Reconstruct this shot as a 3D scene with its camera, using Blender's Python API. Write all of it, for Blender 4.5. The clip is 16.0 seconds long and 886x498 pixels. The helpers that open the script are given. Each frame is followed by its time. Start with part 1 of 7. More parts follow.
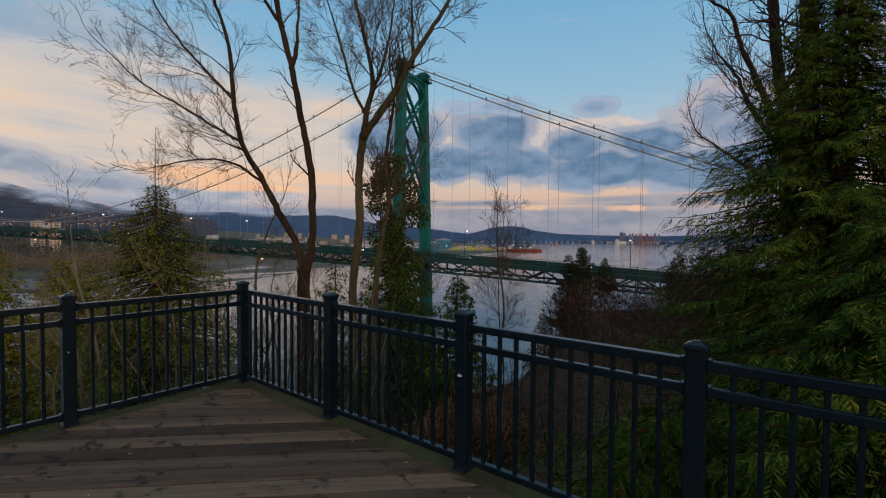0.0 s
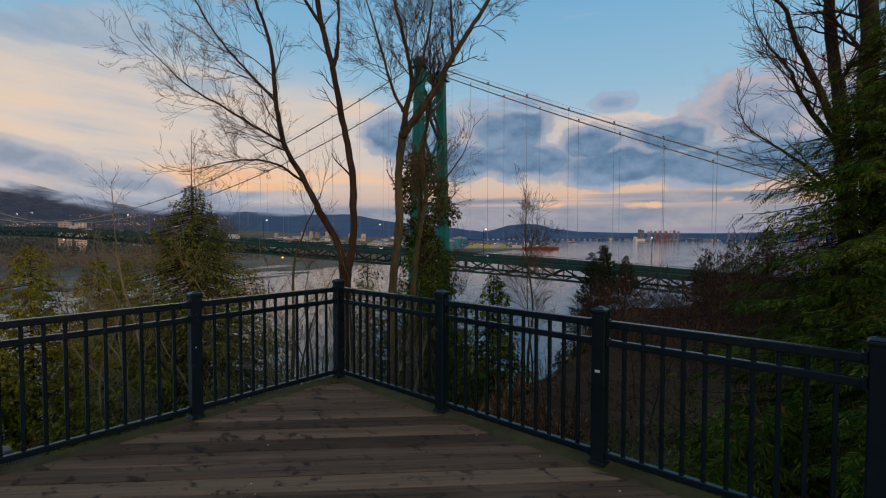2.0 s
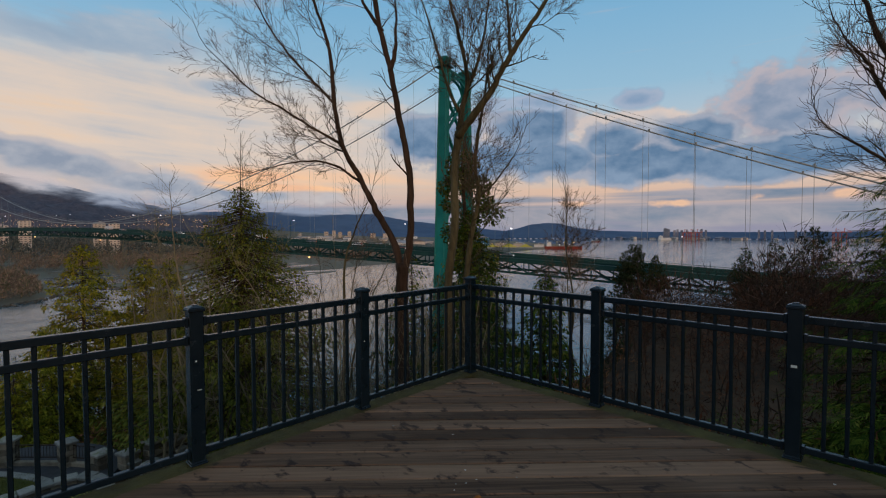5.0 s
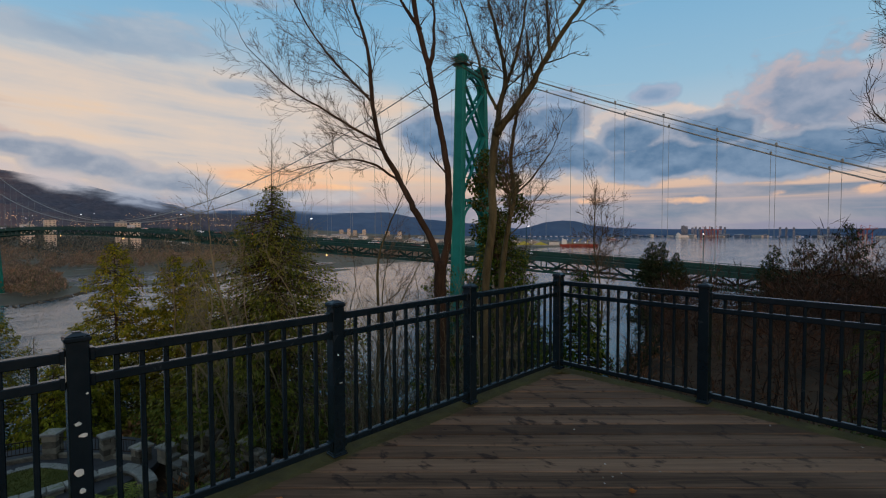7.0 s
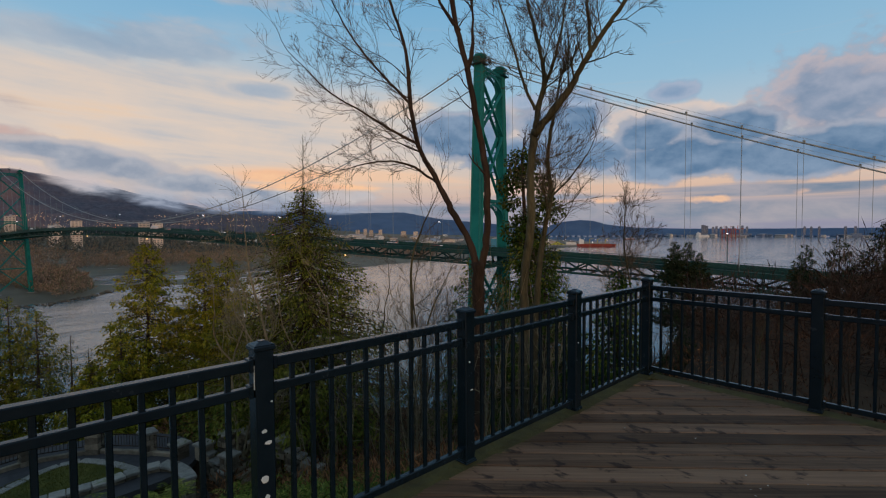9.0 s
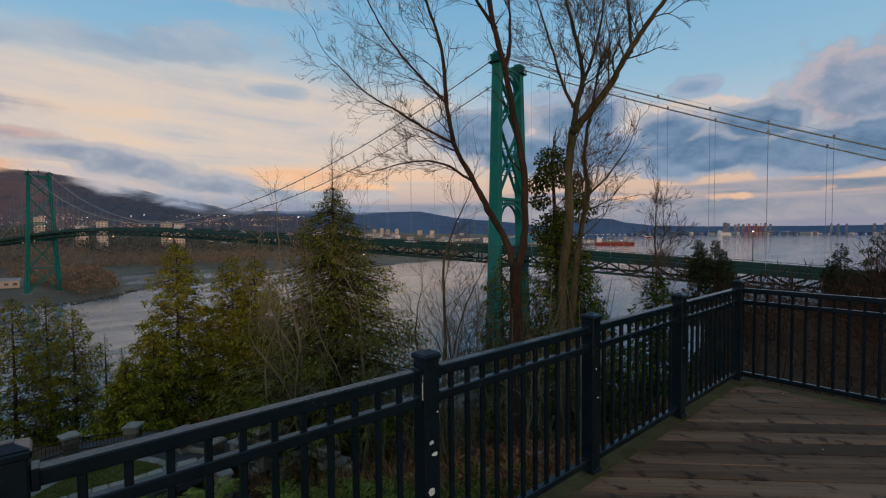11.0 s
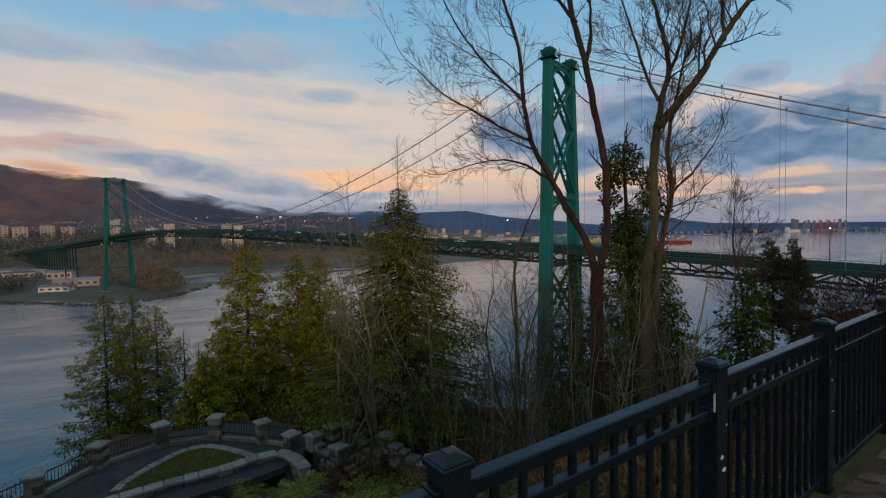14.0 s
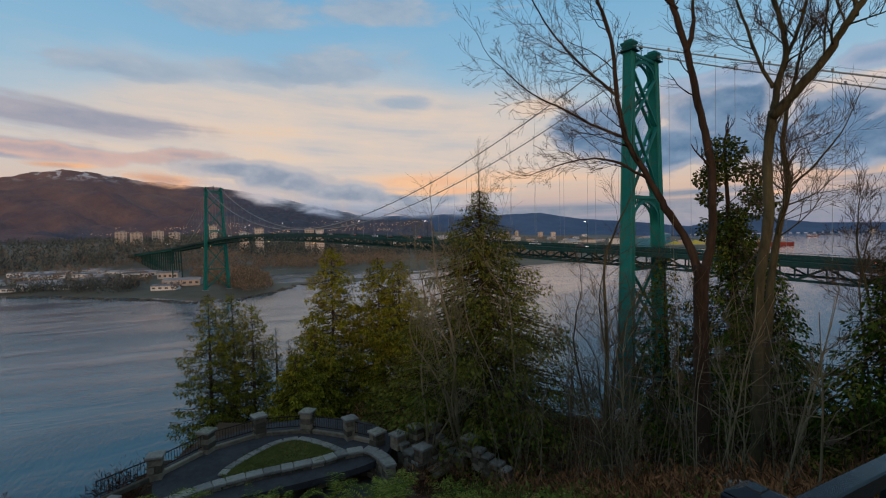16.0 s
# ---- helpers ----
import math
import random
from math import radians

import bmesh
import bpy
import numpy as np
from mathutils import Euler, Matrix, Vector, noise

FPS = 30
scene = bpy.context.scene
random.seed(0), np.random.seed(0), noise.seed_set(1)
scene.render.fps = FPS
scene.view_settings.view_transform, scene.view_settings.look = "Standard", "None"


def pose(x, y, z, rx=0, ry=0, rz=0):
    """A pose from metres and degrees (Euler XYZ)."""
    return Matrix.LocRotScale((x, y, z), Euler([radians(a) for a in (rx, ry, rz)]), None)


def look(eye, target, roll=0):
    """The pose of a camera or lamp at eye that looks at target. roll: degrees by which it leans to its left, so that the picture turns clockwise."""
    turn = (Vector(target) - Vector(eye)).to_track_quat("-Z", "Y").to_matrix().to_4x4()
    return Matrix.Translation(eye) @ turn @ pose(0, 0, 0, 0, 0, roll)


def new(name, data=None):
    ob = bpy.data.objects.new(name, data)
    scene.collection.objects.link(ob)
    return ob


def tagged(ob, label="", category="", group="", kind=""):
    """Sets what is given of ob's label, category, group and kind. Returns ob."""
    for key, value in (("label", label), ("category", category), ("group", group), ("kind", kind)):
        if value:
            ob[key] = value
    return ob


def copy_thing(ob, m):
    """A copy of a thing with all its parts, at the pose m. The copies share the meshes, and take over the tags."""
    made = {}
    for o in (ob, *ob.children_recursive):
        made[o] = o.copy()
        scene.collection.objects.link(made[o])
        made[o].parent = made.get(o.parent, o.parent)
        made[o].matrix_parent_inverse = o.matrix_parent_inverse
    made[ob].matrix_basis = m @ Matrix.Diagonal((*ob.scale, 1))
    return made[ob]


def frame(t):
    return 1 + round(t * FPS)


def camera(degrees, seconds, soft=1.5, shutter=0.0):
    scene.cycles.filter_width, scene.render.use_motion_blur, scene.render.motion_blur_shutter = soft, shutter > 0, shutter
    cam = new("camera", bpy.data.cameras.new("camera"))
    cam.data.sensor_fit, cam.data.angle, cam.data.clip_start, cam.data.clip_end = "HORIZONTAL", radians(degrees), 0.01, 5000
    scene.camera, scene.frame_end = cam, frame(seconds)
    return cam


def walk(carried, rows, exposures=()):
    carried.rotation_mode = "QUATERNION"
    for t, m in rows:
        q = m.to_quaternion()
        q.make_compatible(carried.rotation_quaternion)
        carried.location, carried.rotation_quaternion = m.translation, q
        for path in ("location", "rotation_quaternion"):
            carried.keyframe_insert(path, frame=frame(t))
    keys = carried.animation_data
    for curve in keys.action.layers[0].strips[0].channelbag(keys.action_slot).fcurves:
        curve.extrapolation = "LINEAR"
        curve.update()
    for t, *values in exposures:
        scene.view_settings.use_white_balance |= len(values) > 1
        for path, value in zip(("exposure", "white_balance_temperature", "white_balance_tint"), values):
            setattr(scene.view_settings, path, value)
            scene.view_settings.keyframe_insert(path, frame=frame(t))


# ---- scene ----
cam = camera(86.9, 16.0, 1.15)
PATH = [
    (0, (-0.265, 0.016, 1.607), (-1.524, 1.569, 1.548), 0.4),
    (0.5, (-0.402, -0.135, 1.584), (-1.671, 1.41, 1.529), 0.5),
    (1, (-0.563, -0.265, 1.574), (-1.849, 1.267, 1.518), 0.5),
    (1.5, (-0.708, -0.422, 1.616), (-2.005, 1.099, 1.546), 0.2),
    (2, (-0.863, -0.569, 1.603), (-2.174, 0.941, 1.536), 0.1),
    (2.5, (-0.992, -0.76, 1.601), (-2.313, 0.74, 1.538), 0.3),
    (3, (-1.132, -0.896, 1.616), (-2.465, 0.594, 1.548), 0.1),
    (3.5, (-1.284, -1.036, 1.614), (-2.628, 0.443, 1.539), -0.0),
    (4, (-1.44, -1.176, 1.591), (-2.796, 0.292, 1.52), 0.0),
    (6.5, (-2.092, -1.96, 1.588), (-3.501, -0.542, 1.51), -0.2),
    (7, (-2.267, -2.107, 1.582), (-3.688, -0.701, 1.504), -0.2),
    (7.5, (-2.407, -2.257, 1.596), (-3.839, -0.863, 1.518), -0.2),
    (8, (-2.539, -2.411, 1.615), (-3.983, -1.03, 1.535), -0.3),
    (8.5, (-2.687, -2.546, 1.628), (-4.143, -1.177, 1.55), -0.2),
    (9, (-2.831, -2.681, 1.634), (-4.298, -1.324, 1.556), -0.3),
    (11.5, (-3.503, -3.309, 1.673), (-5.029, -2.019, 1.591), -0.5),
    (12, (-3.619, -3.448, 1.668), (-5.159, -2.175, 1.587), -0.5),
    (12.5, (-3.75, -3.574, 1.661), (-5.305, -2.319, 1.58), -0.7),
    (13, (-3.885, -3.7, 1.676), (-5.456, -2.465, 1.595), -0.7),
    (13.5, (-4.002, -3.834, 1.687), (-5.597, -2.629, 1.606), -0.8),
    (14, (-4.103, -3.985, 1.699), (-5.739, -2.837, 1.617), -1.0),
    (14.5, (-4.196, -4.122, 1.711), (-5.875, -3.038, 1.634), -1.0),
    (15, (-4.297, -4.234, 1.73), (-6.016, -3.215, 1.654), -1.1),
    (15.5, (-4.424, -4.275, 1.716), (-6.183, -3.326, 1.644), -1.4),
    (16, (-4.488, -4.362, 1.697), (-6.282, -3.479, 1.633), -1.4),
]
walk(cam, [(t, look(eye, target, roll)) for t, eye, target, roll in PATH])

# ---- light ----
import functools

WATER = -54.5


def lin(r, g, b):
    """Linear colour from 0..255 display values."""
    f = lambda c: c / 12.92 if c <= 0.04045 else ((c + 0.055) / 1.055) ** 2.4
    return tuple(f(c / 255) for c in (r, g, b)) + (1.0,)


class Val:
    """A number socket with arithmetic."""

    def __init__(self, nt, sock):
        self.nt, self.s = nt, sock

    def op(self, kind, *others):
        n = self.nt.nodes.new("ShaderNodeMath")
        n.operation = kind
        for i, o in enumerate((self, *others)):
            if isinstance(o, Val):
                self.nt.links.new(o.s, n.inputs[i])
            else:
                n.inputs[i].default_value = o
        return Val(self.nt, n.outputs[0])

    def __add__(self, o): return self.op("ADD", o)
    def __sub__(self, o): return self.op("SUBTRACT", o)
    def __mul__(self, o): return self.op("MULTIPLY", o)

    def smooth(self, a, b):
        n = self.nt.nodes.new("ShaderNodeMapRange")
        n.interpolation_type = "SMOOTHSTEP"
        self.nt.links.new(self.s, n.inputs[0])
        n.inputs[1].default_value, n.inputs[2].default_value = a, b
        return Val(self.nt, n.outputs[0])


def mix(nt, fac, a, b):
    n = nt.nodes.new("ShaderNodeMix")
    n.data_type = "RGBA"
    for sock, v in ((n.inputs[0], fac), (n.inputs[6], a), (n.inputs[7], b)):
        v = v.s if isinstance(v, Val) else v
        if isinstance(v, bpy.types.NodeSocket):
            nt.links.new(v, sock)
        else:
            sock.default_value = v
    return n.outputs[2]


def ramp(nt, fac, stops):
    n = nt.nodes.new("ShaderNodeValToRGB")
    nt.links.new(fac.s if isinstance(fac, Val) else fac, n.inputs[0])
    el = n.color_ramp.elements
    while len(el) < len(stops):
        el.new(0.5)
    for e, (p, c) in zip(el, stops):
        e.position, e.color = p, c
    return n.outputs[0]


def noise_tex(nt, vec, scale, detail=5, rough=0.55, distortion=0.0):
    n = nt.nodes.new("ShaderNodeTexNoise")
    n.inputs["Scale"].default_value, n.inputs["Detail"].default_value = scale, detail
    n.inputs["Roughness"].default_value, n.inputs["Distortion"].default_value = rough, distortion
    if vec is not None:
        nt.links.new(vec, n.inputs["Vector"])
    return Val(nt, n.outputs["Fac"])


def mix_rgb(a, b, k):
    return tuple(p + (q - p) * k for p, q in zip(a, b))


def make_sky():
    """A dusk sky: blue above, peach light low down, and banks of grey-blue cloud."""
    w = bpy.data.worlds.new("dusk_sky")
    scene.world, w.use_nodes = w, True
    nt = w.node_tree
    nt.nodes.clear()
    tc = nt.nodes.new("ShaderNodeTexCoord")
    sep = nt.nodes.new("ShaderNodeSeparateXYZ")
    nt.links.new(tc.outputs["Generated"], sep.inputs[0])
    X, Y, Z = (Val(nt, sep.outputs[i]) for i in range(3))
    az = X.op("ARCTAN2", Y) * 57.2958
    el = Z.op("ARCSINE") * 57.2958
    comb = nt.nodes.new("ShaderNodeCombineXYZ")
    for i, v in enumerate((az * 0.15, el * 0.36, Z * 0)):
        nt.links.new(v.s, comb.inputs[i])
    fine = noise_tex(nt, comb.outputs[0], 1.0, 10, 0.6, 0.25)
    broad = noise_tex(nt, comb.outputs[0], 0.42, 4, 0.5, 0.2)
    streak_c = nt.nodes.new("ShaderNodeCombineXYZ")
    for i, v in enumerate((az * 0.05, el * 0.5 + az * 0.03, Z * 0)):
        nt.links.new(v.s, streak_c.inputs[i])
    streak = noise_tex(nt, streak_c.outputs[0], 1.0, 6, 0.55, 0.3)

    strata_c = nt.nodes.new("ShaderNodeCombineXYZ")
    for i, v in enumerate((az * 0.045, el * 1.15, Z * 0)):
        nt.links.new(v.s, strata_c.inputs[i])
    strata = noise_tex(nt, strata_c.outputs[0], 1.0, 6, 0.55, 0.3)

    def blob(a0, e0, sa, se, tilt=0.0):
        da = (az - a0) * (1 / sa)
        de = (el - e0 - (az - a0) * tilt) * (1 / se)
        return ((da * da + de * de) * -1.0).op("EXPONENT")

    col = ramp(nt, (el * (1 / 92)).op("ADD", 2 / 92), [
        (0.000, lin(142, 143, 160)), (0.028, lin(146, 145, 166)), (0.052, lin(178, 166, 172)), (0.078, lin(214, 190, 174)),
        (0.11, lin(206, 196, 190)), (0.150, lin(180, 196, 208)), (0.200, lin(148, 187, 212)), (0.30, lin(120, 173, 209)),
        (0.42, lin(128, 160, 188)), (1.0, lin(132, 146, 166))])
    # the wide cream veil to the north
    veil = (blob(-76, 11.4, 30, 6.4, -0.02) * 1.5 + broad * 0.9 - 0.45).smooth(0.1, 0.95)
    col = mix(nt, veil * 0.9, col, ramp(nt, streak * 0.7 + fine * 0.3, [(0.34, lin(188, 188, 192)), (0.46, lin(212, 199, 190)), (0.56, lin(224, 204, 188)), (0.68, lin(236, 204, 174))]))
    peach = (blob(-62, 6.3, 16, 1.8) + (streak - 0.5) * 1.6).smooth(0.25, 1.0)
    col = mix(nt, peach * 0.8, col, lin(240, 198, 164))
    peach = (blob(-52, 14.5, 5, 1.4) + (streak - 0.5) * 1.4).smooth(0.35, 1.0)
    col = mix(nt, peach * 0.7, col, lin(234, 204, 178))
    peach = (blob(-16, 4.3, 40, 1.35) + (strata - 0.5) * 1.8).smooth(0.2, 0.9)
    col = mix(nt, peach * 0.72, col, lin(222, 186, 162))

    def puff_at(up):
        c = nt.nodes.new("ShaderNodeCombineXYZ")
        for k, v in enumerate((az * 0.19, (el + up) * 0.26, Z * 0)):
            nt.links.new(v.s, c.inputs[k])
        return noise_tex(nt, c.outputs[0], 1.15, 8, 0.52, 0.0)

    puff = puff_at(0.0)
    relief = (puff - puff_at(0.9)) * 2.2 + 0.5

    def union(areas):
        m = areas[0]
        for a in areas[1:]:
            m = m.op("MAXIMUM", a)
        return m

    def bank(col, areas, dark, light, gain, lo, hi, tex, strength=1.0):
        m = union(areas)
        mask = (m * gain + (tex - 0.5) * 3.0).smooth(lo, hi) * m.smooth(0.03, 0.3)
        shade = ramp(nt, (fine * 0.7 + (broad * 0.3)), [(0.36, dark), (0.62, light)])
        return mix(nt, mask * strength, col, shade)

    def cumulus(col, areas, dark, mid, rim, gain=1.25, lo=0.42, hi=0.78, rough=2.6):
        """Heaped cloud: shaded bellies, paler shoulders and a thin lit rim."""
        m = union(areas)
        body = m * gain + (puff - 0.5) * rough
        shade = ramp(nt, relief * 0.55 + broad * 0.45, [(0.34, dark), (0.52, mix_rgb(dark, mid, 0.5)), (0.70, mid)])
        edge = body.smooth(lo, hi) * (body.smooth(hi - 0.05, hi + 0.45) * -1.0 + 1.0)
        shade = mix(nt, edge * 0.6, shade, rim)
        return mix(nt, body.smooth(lo, hi) * m.smooth(0.03, 0.3), col, shade)

    # pale pink heaps, then the grey-blue masses in front of them
    col = cumulus(col, [blob(-23, 11.6, 15, 2.6), blob(-36, 11.0, 6, 3.4)], lin(160, 172, 188), lin(206, 198, 196), lin(226, 204, 190), 1.1, 0.36, 0.8)
    col = cumulus(col, [blob(-7, 12.6, 7.5, 4.4), blob(4, 13, 9, 5)], lin(122, 142, 168), lin(160, 168, 186), lin(204, 188, 188), 1.45, 0.36, 0.8)
    col = cumulus(col, [blob(-44.5, 11.2, 5.5, 3.4), blob(-39, 8.8, 7, 2.2), blob(-33, 12.0, 5.0, 3.0), blob(-31, 8.6, 7, 2.2), blob(-20, 7.6, 9, 2.3), blob(-8, 7.4, 12, 2.3), blob(-24, 10.2, 3.5, 2.2), blob(-15, 10.4, 4, 2.0), blob(12, 9, 12, 4)],
                  lin(90, 121, 153), lin(132, 154, 180), lin(186, 186, 196), 2.0, 0.45, 0.85, 2.6)
    col = cumulus(col, [blob(-21.2, 14.6, 3.2, 1.3), blob(-33, 15.2, 5, 1.3)], lin(122, 150, 182), lin(150, 170, 194), lin(176, 186, 204), 1.3, 0.45, 0.9)
    # stratus to the north-west
    col = bank(col, [blob(-103, 11.8, 12, 1.6, -0.06), blob(-108, 8.6, 9, 1.0)], lin(140, 148, 168), lin(176, 172, 180), 1.25, 0.3, 0.95, streak * 0.6 + fine * 0.4)
    col = cumulus(col, [blob(-98, 8.5, 9, 0.9), blob(-106, 8.8, 6, 0.8), blob(-92, 9.0, 5, 0.8)], lin(160, 156, 168), lin(198, 174, 172), lin(220, 184, 168), 1.4, 0.40, 1.0, 2.6)
    col = cumulus(col, [blob(-88, 7.7, 7, 1.2, -0.05), blob(-82, 6.4, 7, 1.7, -0.12), blob(-75, 4.9, 9, 1.7, -0.08), blob(-67, 4.3, 11, 1.3)], lin(142, 153, 171), lin(182, 184, 192), lin(208, 195, 190), 1.75, 0.40, 0.95, 2.5)
    # bright peach break low in the north
    col = bank(col, [blob(-66.5, 6.3, 6, 0.9), blob(-62, 5.2, 9, 0.7)], lin(232, 180, 150), lin(248, 202, 160), 1.2, 0.35, 1.0, streak * 0.5 + fine * 0.5)
    # sunlit cloud on the ridge
    col = bank(col, [blob(-95.5, 6.5, 4.0, 0.5, -0.08)], lin(222, 172, 142), lin(244, 188, 144), 1.0, 0.4, 1.2, fine)
    # grey streaks high up
    col = bank(col, [blob(-78, 19.0, 14, 2.6, 0.08), blob(-97, 17.0, 10, 1.7, 0.04), blob(-68, 15.5, 5, 1.1), blob(-88, 24, 12, 2.5), blob(-70, 25, 10, 2.2)],
               lin(138, 162, 186), lin(170, 182, 196), 1.2, 0.45, 1.05, fine * 0.6 + streak * 0.4, 0.85)
    # slate streaks low over the harbour, with small lit heaps between them
    col = bank(col, [blob(-20, 1.9, 36, 1.5), blob(-52, 2.4, 16, 0.9), blob(-10, 4.0, 20, 0.7), blob(-34, 3.9, 9, 0.5)], lin(112, 132, 154), lin(166, 162, 170), 1.15, 0.22, 0.95, strata * 0.7 + fine * 0.3)
    col = cumulus(col, [blob(-11.2, 3.6, 2.2, 0.7), blob(-17.5, 3.3, 2.2, 0.5), blob(-3, 3.7, 3, 0.6), blob(-27, 3.4, 3, 0.5)], lin(196, 168, 162), lin(226, 186, 160), lin(240, 196, 160), 1.0, 0.45, 1.0, 3.6)
    # the sunset itself, behind the lookout
    glow_m = (X * 0.866 - Y * 0.5).smooth(0.0, 1.0) * ((el * el) * (-1 / 500.0)).op("EXPONENT")
    col = mix(nt, glow_m, col, (1.15, 0.72, 0.46, 1))
    bg = nt.nodes.new("ShaderNodeBackground")
    nt.links.new(col, bg.inputs[0])
    bg.inputs[1].default_value = 1.0
    out = nt.nodes.new("ShaderNodeOutputWorld")
    nt.links.new(bg.outputs[0], out.inputs[0])


make_sky()
sun = new("sun", bpy.data.lights.new("sun", "SUN"))
sun.data.energy, sun.data.color, sun.data.angle = 0.7, (1.0, 0.60, 0.32), radians(12)
sun.matrix_world = look((300, -170, 60), (0, 0, 0))


# ---- materials ----
def mat(name, c1, c2, scale=4.0, rough=0.7, metal=0.0, bump=0.3, bump_scale=None, stretch=(1, 1, 1), c3=None, coord="Object",
        rand=0.0, rough_var=0.1, island=0.0, specular=0.12, detail=6, dist=0.02, big=None):
    """A surface whose colour wanders between c1 and c2 in grain and in larger patches, with fine relief."""
    m = bpy.data.materials.new(name)
    m.use_nodes = True
    nt = m.node_tree
    b = nt.nodes["Principled BSDF"]
    tc = nt.nodes.new("ShaderNodeTexCoord")
    mp = nt.nodes.new("ShaderNodeMapping")
    mp.inputs["Scale"].default_value = stretch
    nt.links.new(tc.outputs[coord], mp.inputs[0])
    info = nt.nodes.new("ShaderNodeObjectInfo")
    shift = nt.nodes.new("ShaderNodeVectorMath")
    shift.operation = "MULTIPLY_ADD"
    shift.inputs[1].default_value, = ((37.0, 23.0, 11.0),)
    rc = nt.nodes.new("ShaderNodeCombineXYZ")
    for i in range(3):
        nt.links.new(info.outputs["Random"], rc.inputs[i])
    nt.links.new(rc.outputs[0], shift.inputs[0])
    nt.links.new(mp.outputs[0], shift.inputs[2])
    vec = shift.outputs[0]
    fine = noise_tex(nt, vec, scale, detail, 0.6, 0.3)
    patch = noise_tex(nt, vec, big or scale * 0.17, 3, 0.5)
    fac = (fine * 0.6 + patch * 0.55 - 0.08)
    if rand:
        fac = fac + (Val(nt, info.outputs["Random"]) - 0.5) * rand
    if island:
        geo = nt.nodes.new("ShaderNodeNewGeometry")
        fac = fac + (Val(nt, geo.outputs["Random Per Island"]) - 0.5) * island
    stops = [(0.34, (*c1[:3], 1)), (0.68, (*c2[:3], 1))]
    if c3:
        stops.append((0.82, (*c3[:3], 1)))
    nt.links.new(ramp(nt, fac, stops), b.inputs["Base Color"])
    nt.links.new((fine * rough_var * 2 + (rough - rough_var)).s, b.inputs["Roughness"])
    b.inputs["Metallic"].default_value = metal
    b.inputs["Specular IOR Level"].default_value = specular
    if bump:
        bn = nt.nodes.new("ShaderNodeBump")
        bn.inputs["Strength"].default_value, bn.inputs["Distance"].default_value = bump, dist
        nt.links.new((noise_tex(nt, vec, bump_scale or scale * 2, 6, 0.6) + fine * 0.5).s, bn.inputs["Height"])
        nt.links.new(bn.outputs[0], b.inputs["Normal"])
    return m


def glow(name, color, strength):
    m = bpy.data.materials.new(name)
    m.use_nodes = True
    b = m.node_tree.nodes["Principled BSDF"]
    b.inputs["Emission Color"].default_value, b.inputs["Emission Strength"].default_value = (*color, 1), strength
    b.inputs["Base Color"].default_value = (*color, 1)
    return m


def deck_wood():
    """Weathered cedar boards: brown grain along the board, grey wear, dark damp spots round knots, moss by the rails."""
    m = mat("deck_wood", (0.062, 0.041, 0.027), (0.205, 0.134, 0.086), 5.0, 0.62, bump=0.35, stretch=(0.35, 9, 9), c3=(0.27, 0.175, 0.11), specular=0.06, rand=0.34, rough_var=0.15, dist=0.004)
    nt = m.node_tree
    b = nt.nodes["Principled BSDF"]
    src = b.inputs["Base Color"].links[0].from_socket
    geo = nt.nodes.new("ShaderNodeNewGeometry")
    info = nt.nodes.new("ShaderNodeObjectInfo")
    mp = nt.nodes.new("ShaderNodeMapping")
    mp.inputs["Rotation"].default_value, mp.inputs["Scale"].default_value = (0, 0, radians(-45)), (1.0, 1.7, 1)
    nt.links.new(geo.outputs["Position"], mp.inputs[0])
    off = nt.nodes.new("ShaderNodeVectorMath")
    off.operation = "ADD"
    nt.links.new(mp.outputs[0], off.inputs[0])
    rc = nt.nodes.new("ShaderNodeCombineXYZ")
    nt.links.new((Val(nt, info.outputs["Random"]) * 9.0).s, rc.inputs[0])
    nt.links.new(rc.outputs[0], off.inputs[1])
    spot = noise_tex(nt, off.outputs[0], 4.2, 5, 0.62, 0.45).smooth(0.555, 0.66)
    damp = noise_tex(nt, mp.outputs[0], 1.3, 5, 0.62, 0.4).smooth(0.50, 0.95)
    col = mix(nt, damp * 0.45, src, (0.050, 0.036, 0.028, 1))
    col = mix(nt, spot * 0.85, col, (0.022, 0.018, 0.017, 1))
    wear = noise_tex(nt, geo.outputs["Position"], 0.9, 4, 0.6).smooth(0.5, 0.75)
    col = mix(nt, wear * 0.32, col, (0.19, 0.135, 0.095, 1))
    # green algae creeping in from the wet edges under the rails
    sep = nt.nodes.new("ShaderNodeSeparateXYZ")
    nt.links.new(geo.outputs["Position"], sep.inputs[0])
    x, y = Val(nt, sep.outputs[0]), Val(nt, sep.outputs[1])
    rim = ((x + 5.12).op("MINIMUM", y * -1.0 + 2.57) * -5.0 + 1.0 + (noise_tex(nt, geo.outputs["Position"], 4.0, 5, 0.65) - 0.5) * 1.5).smooth(0.15, 0.95)
    col = mix(nt, rim * 0.55, col, (0.060, 0.064, 0.026, 1))
    nt.links.new(col, b.inputs["Base Color"])
    return m


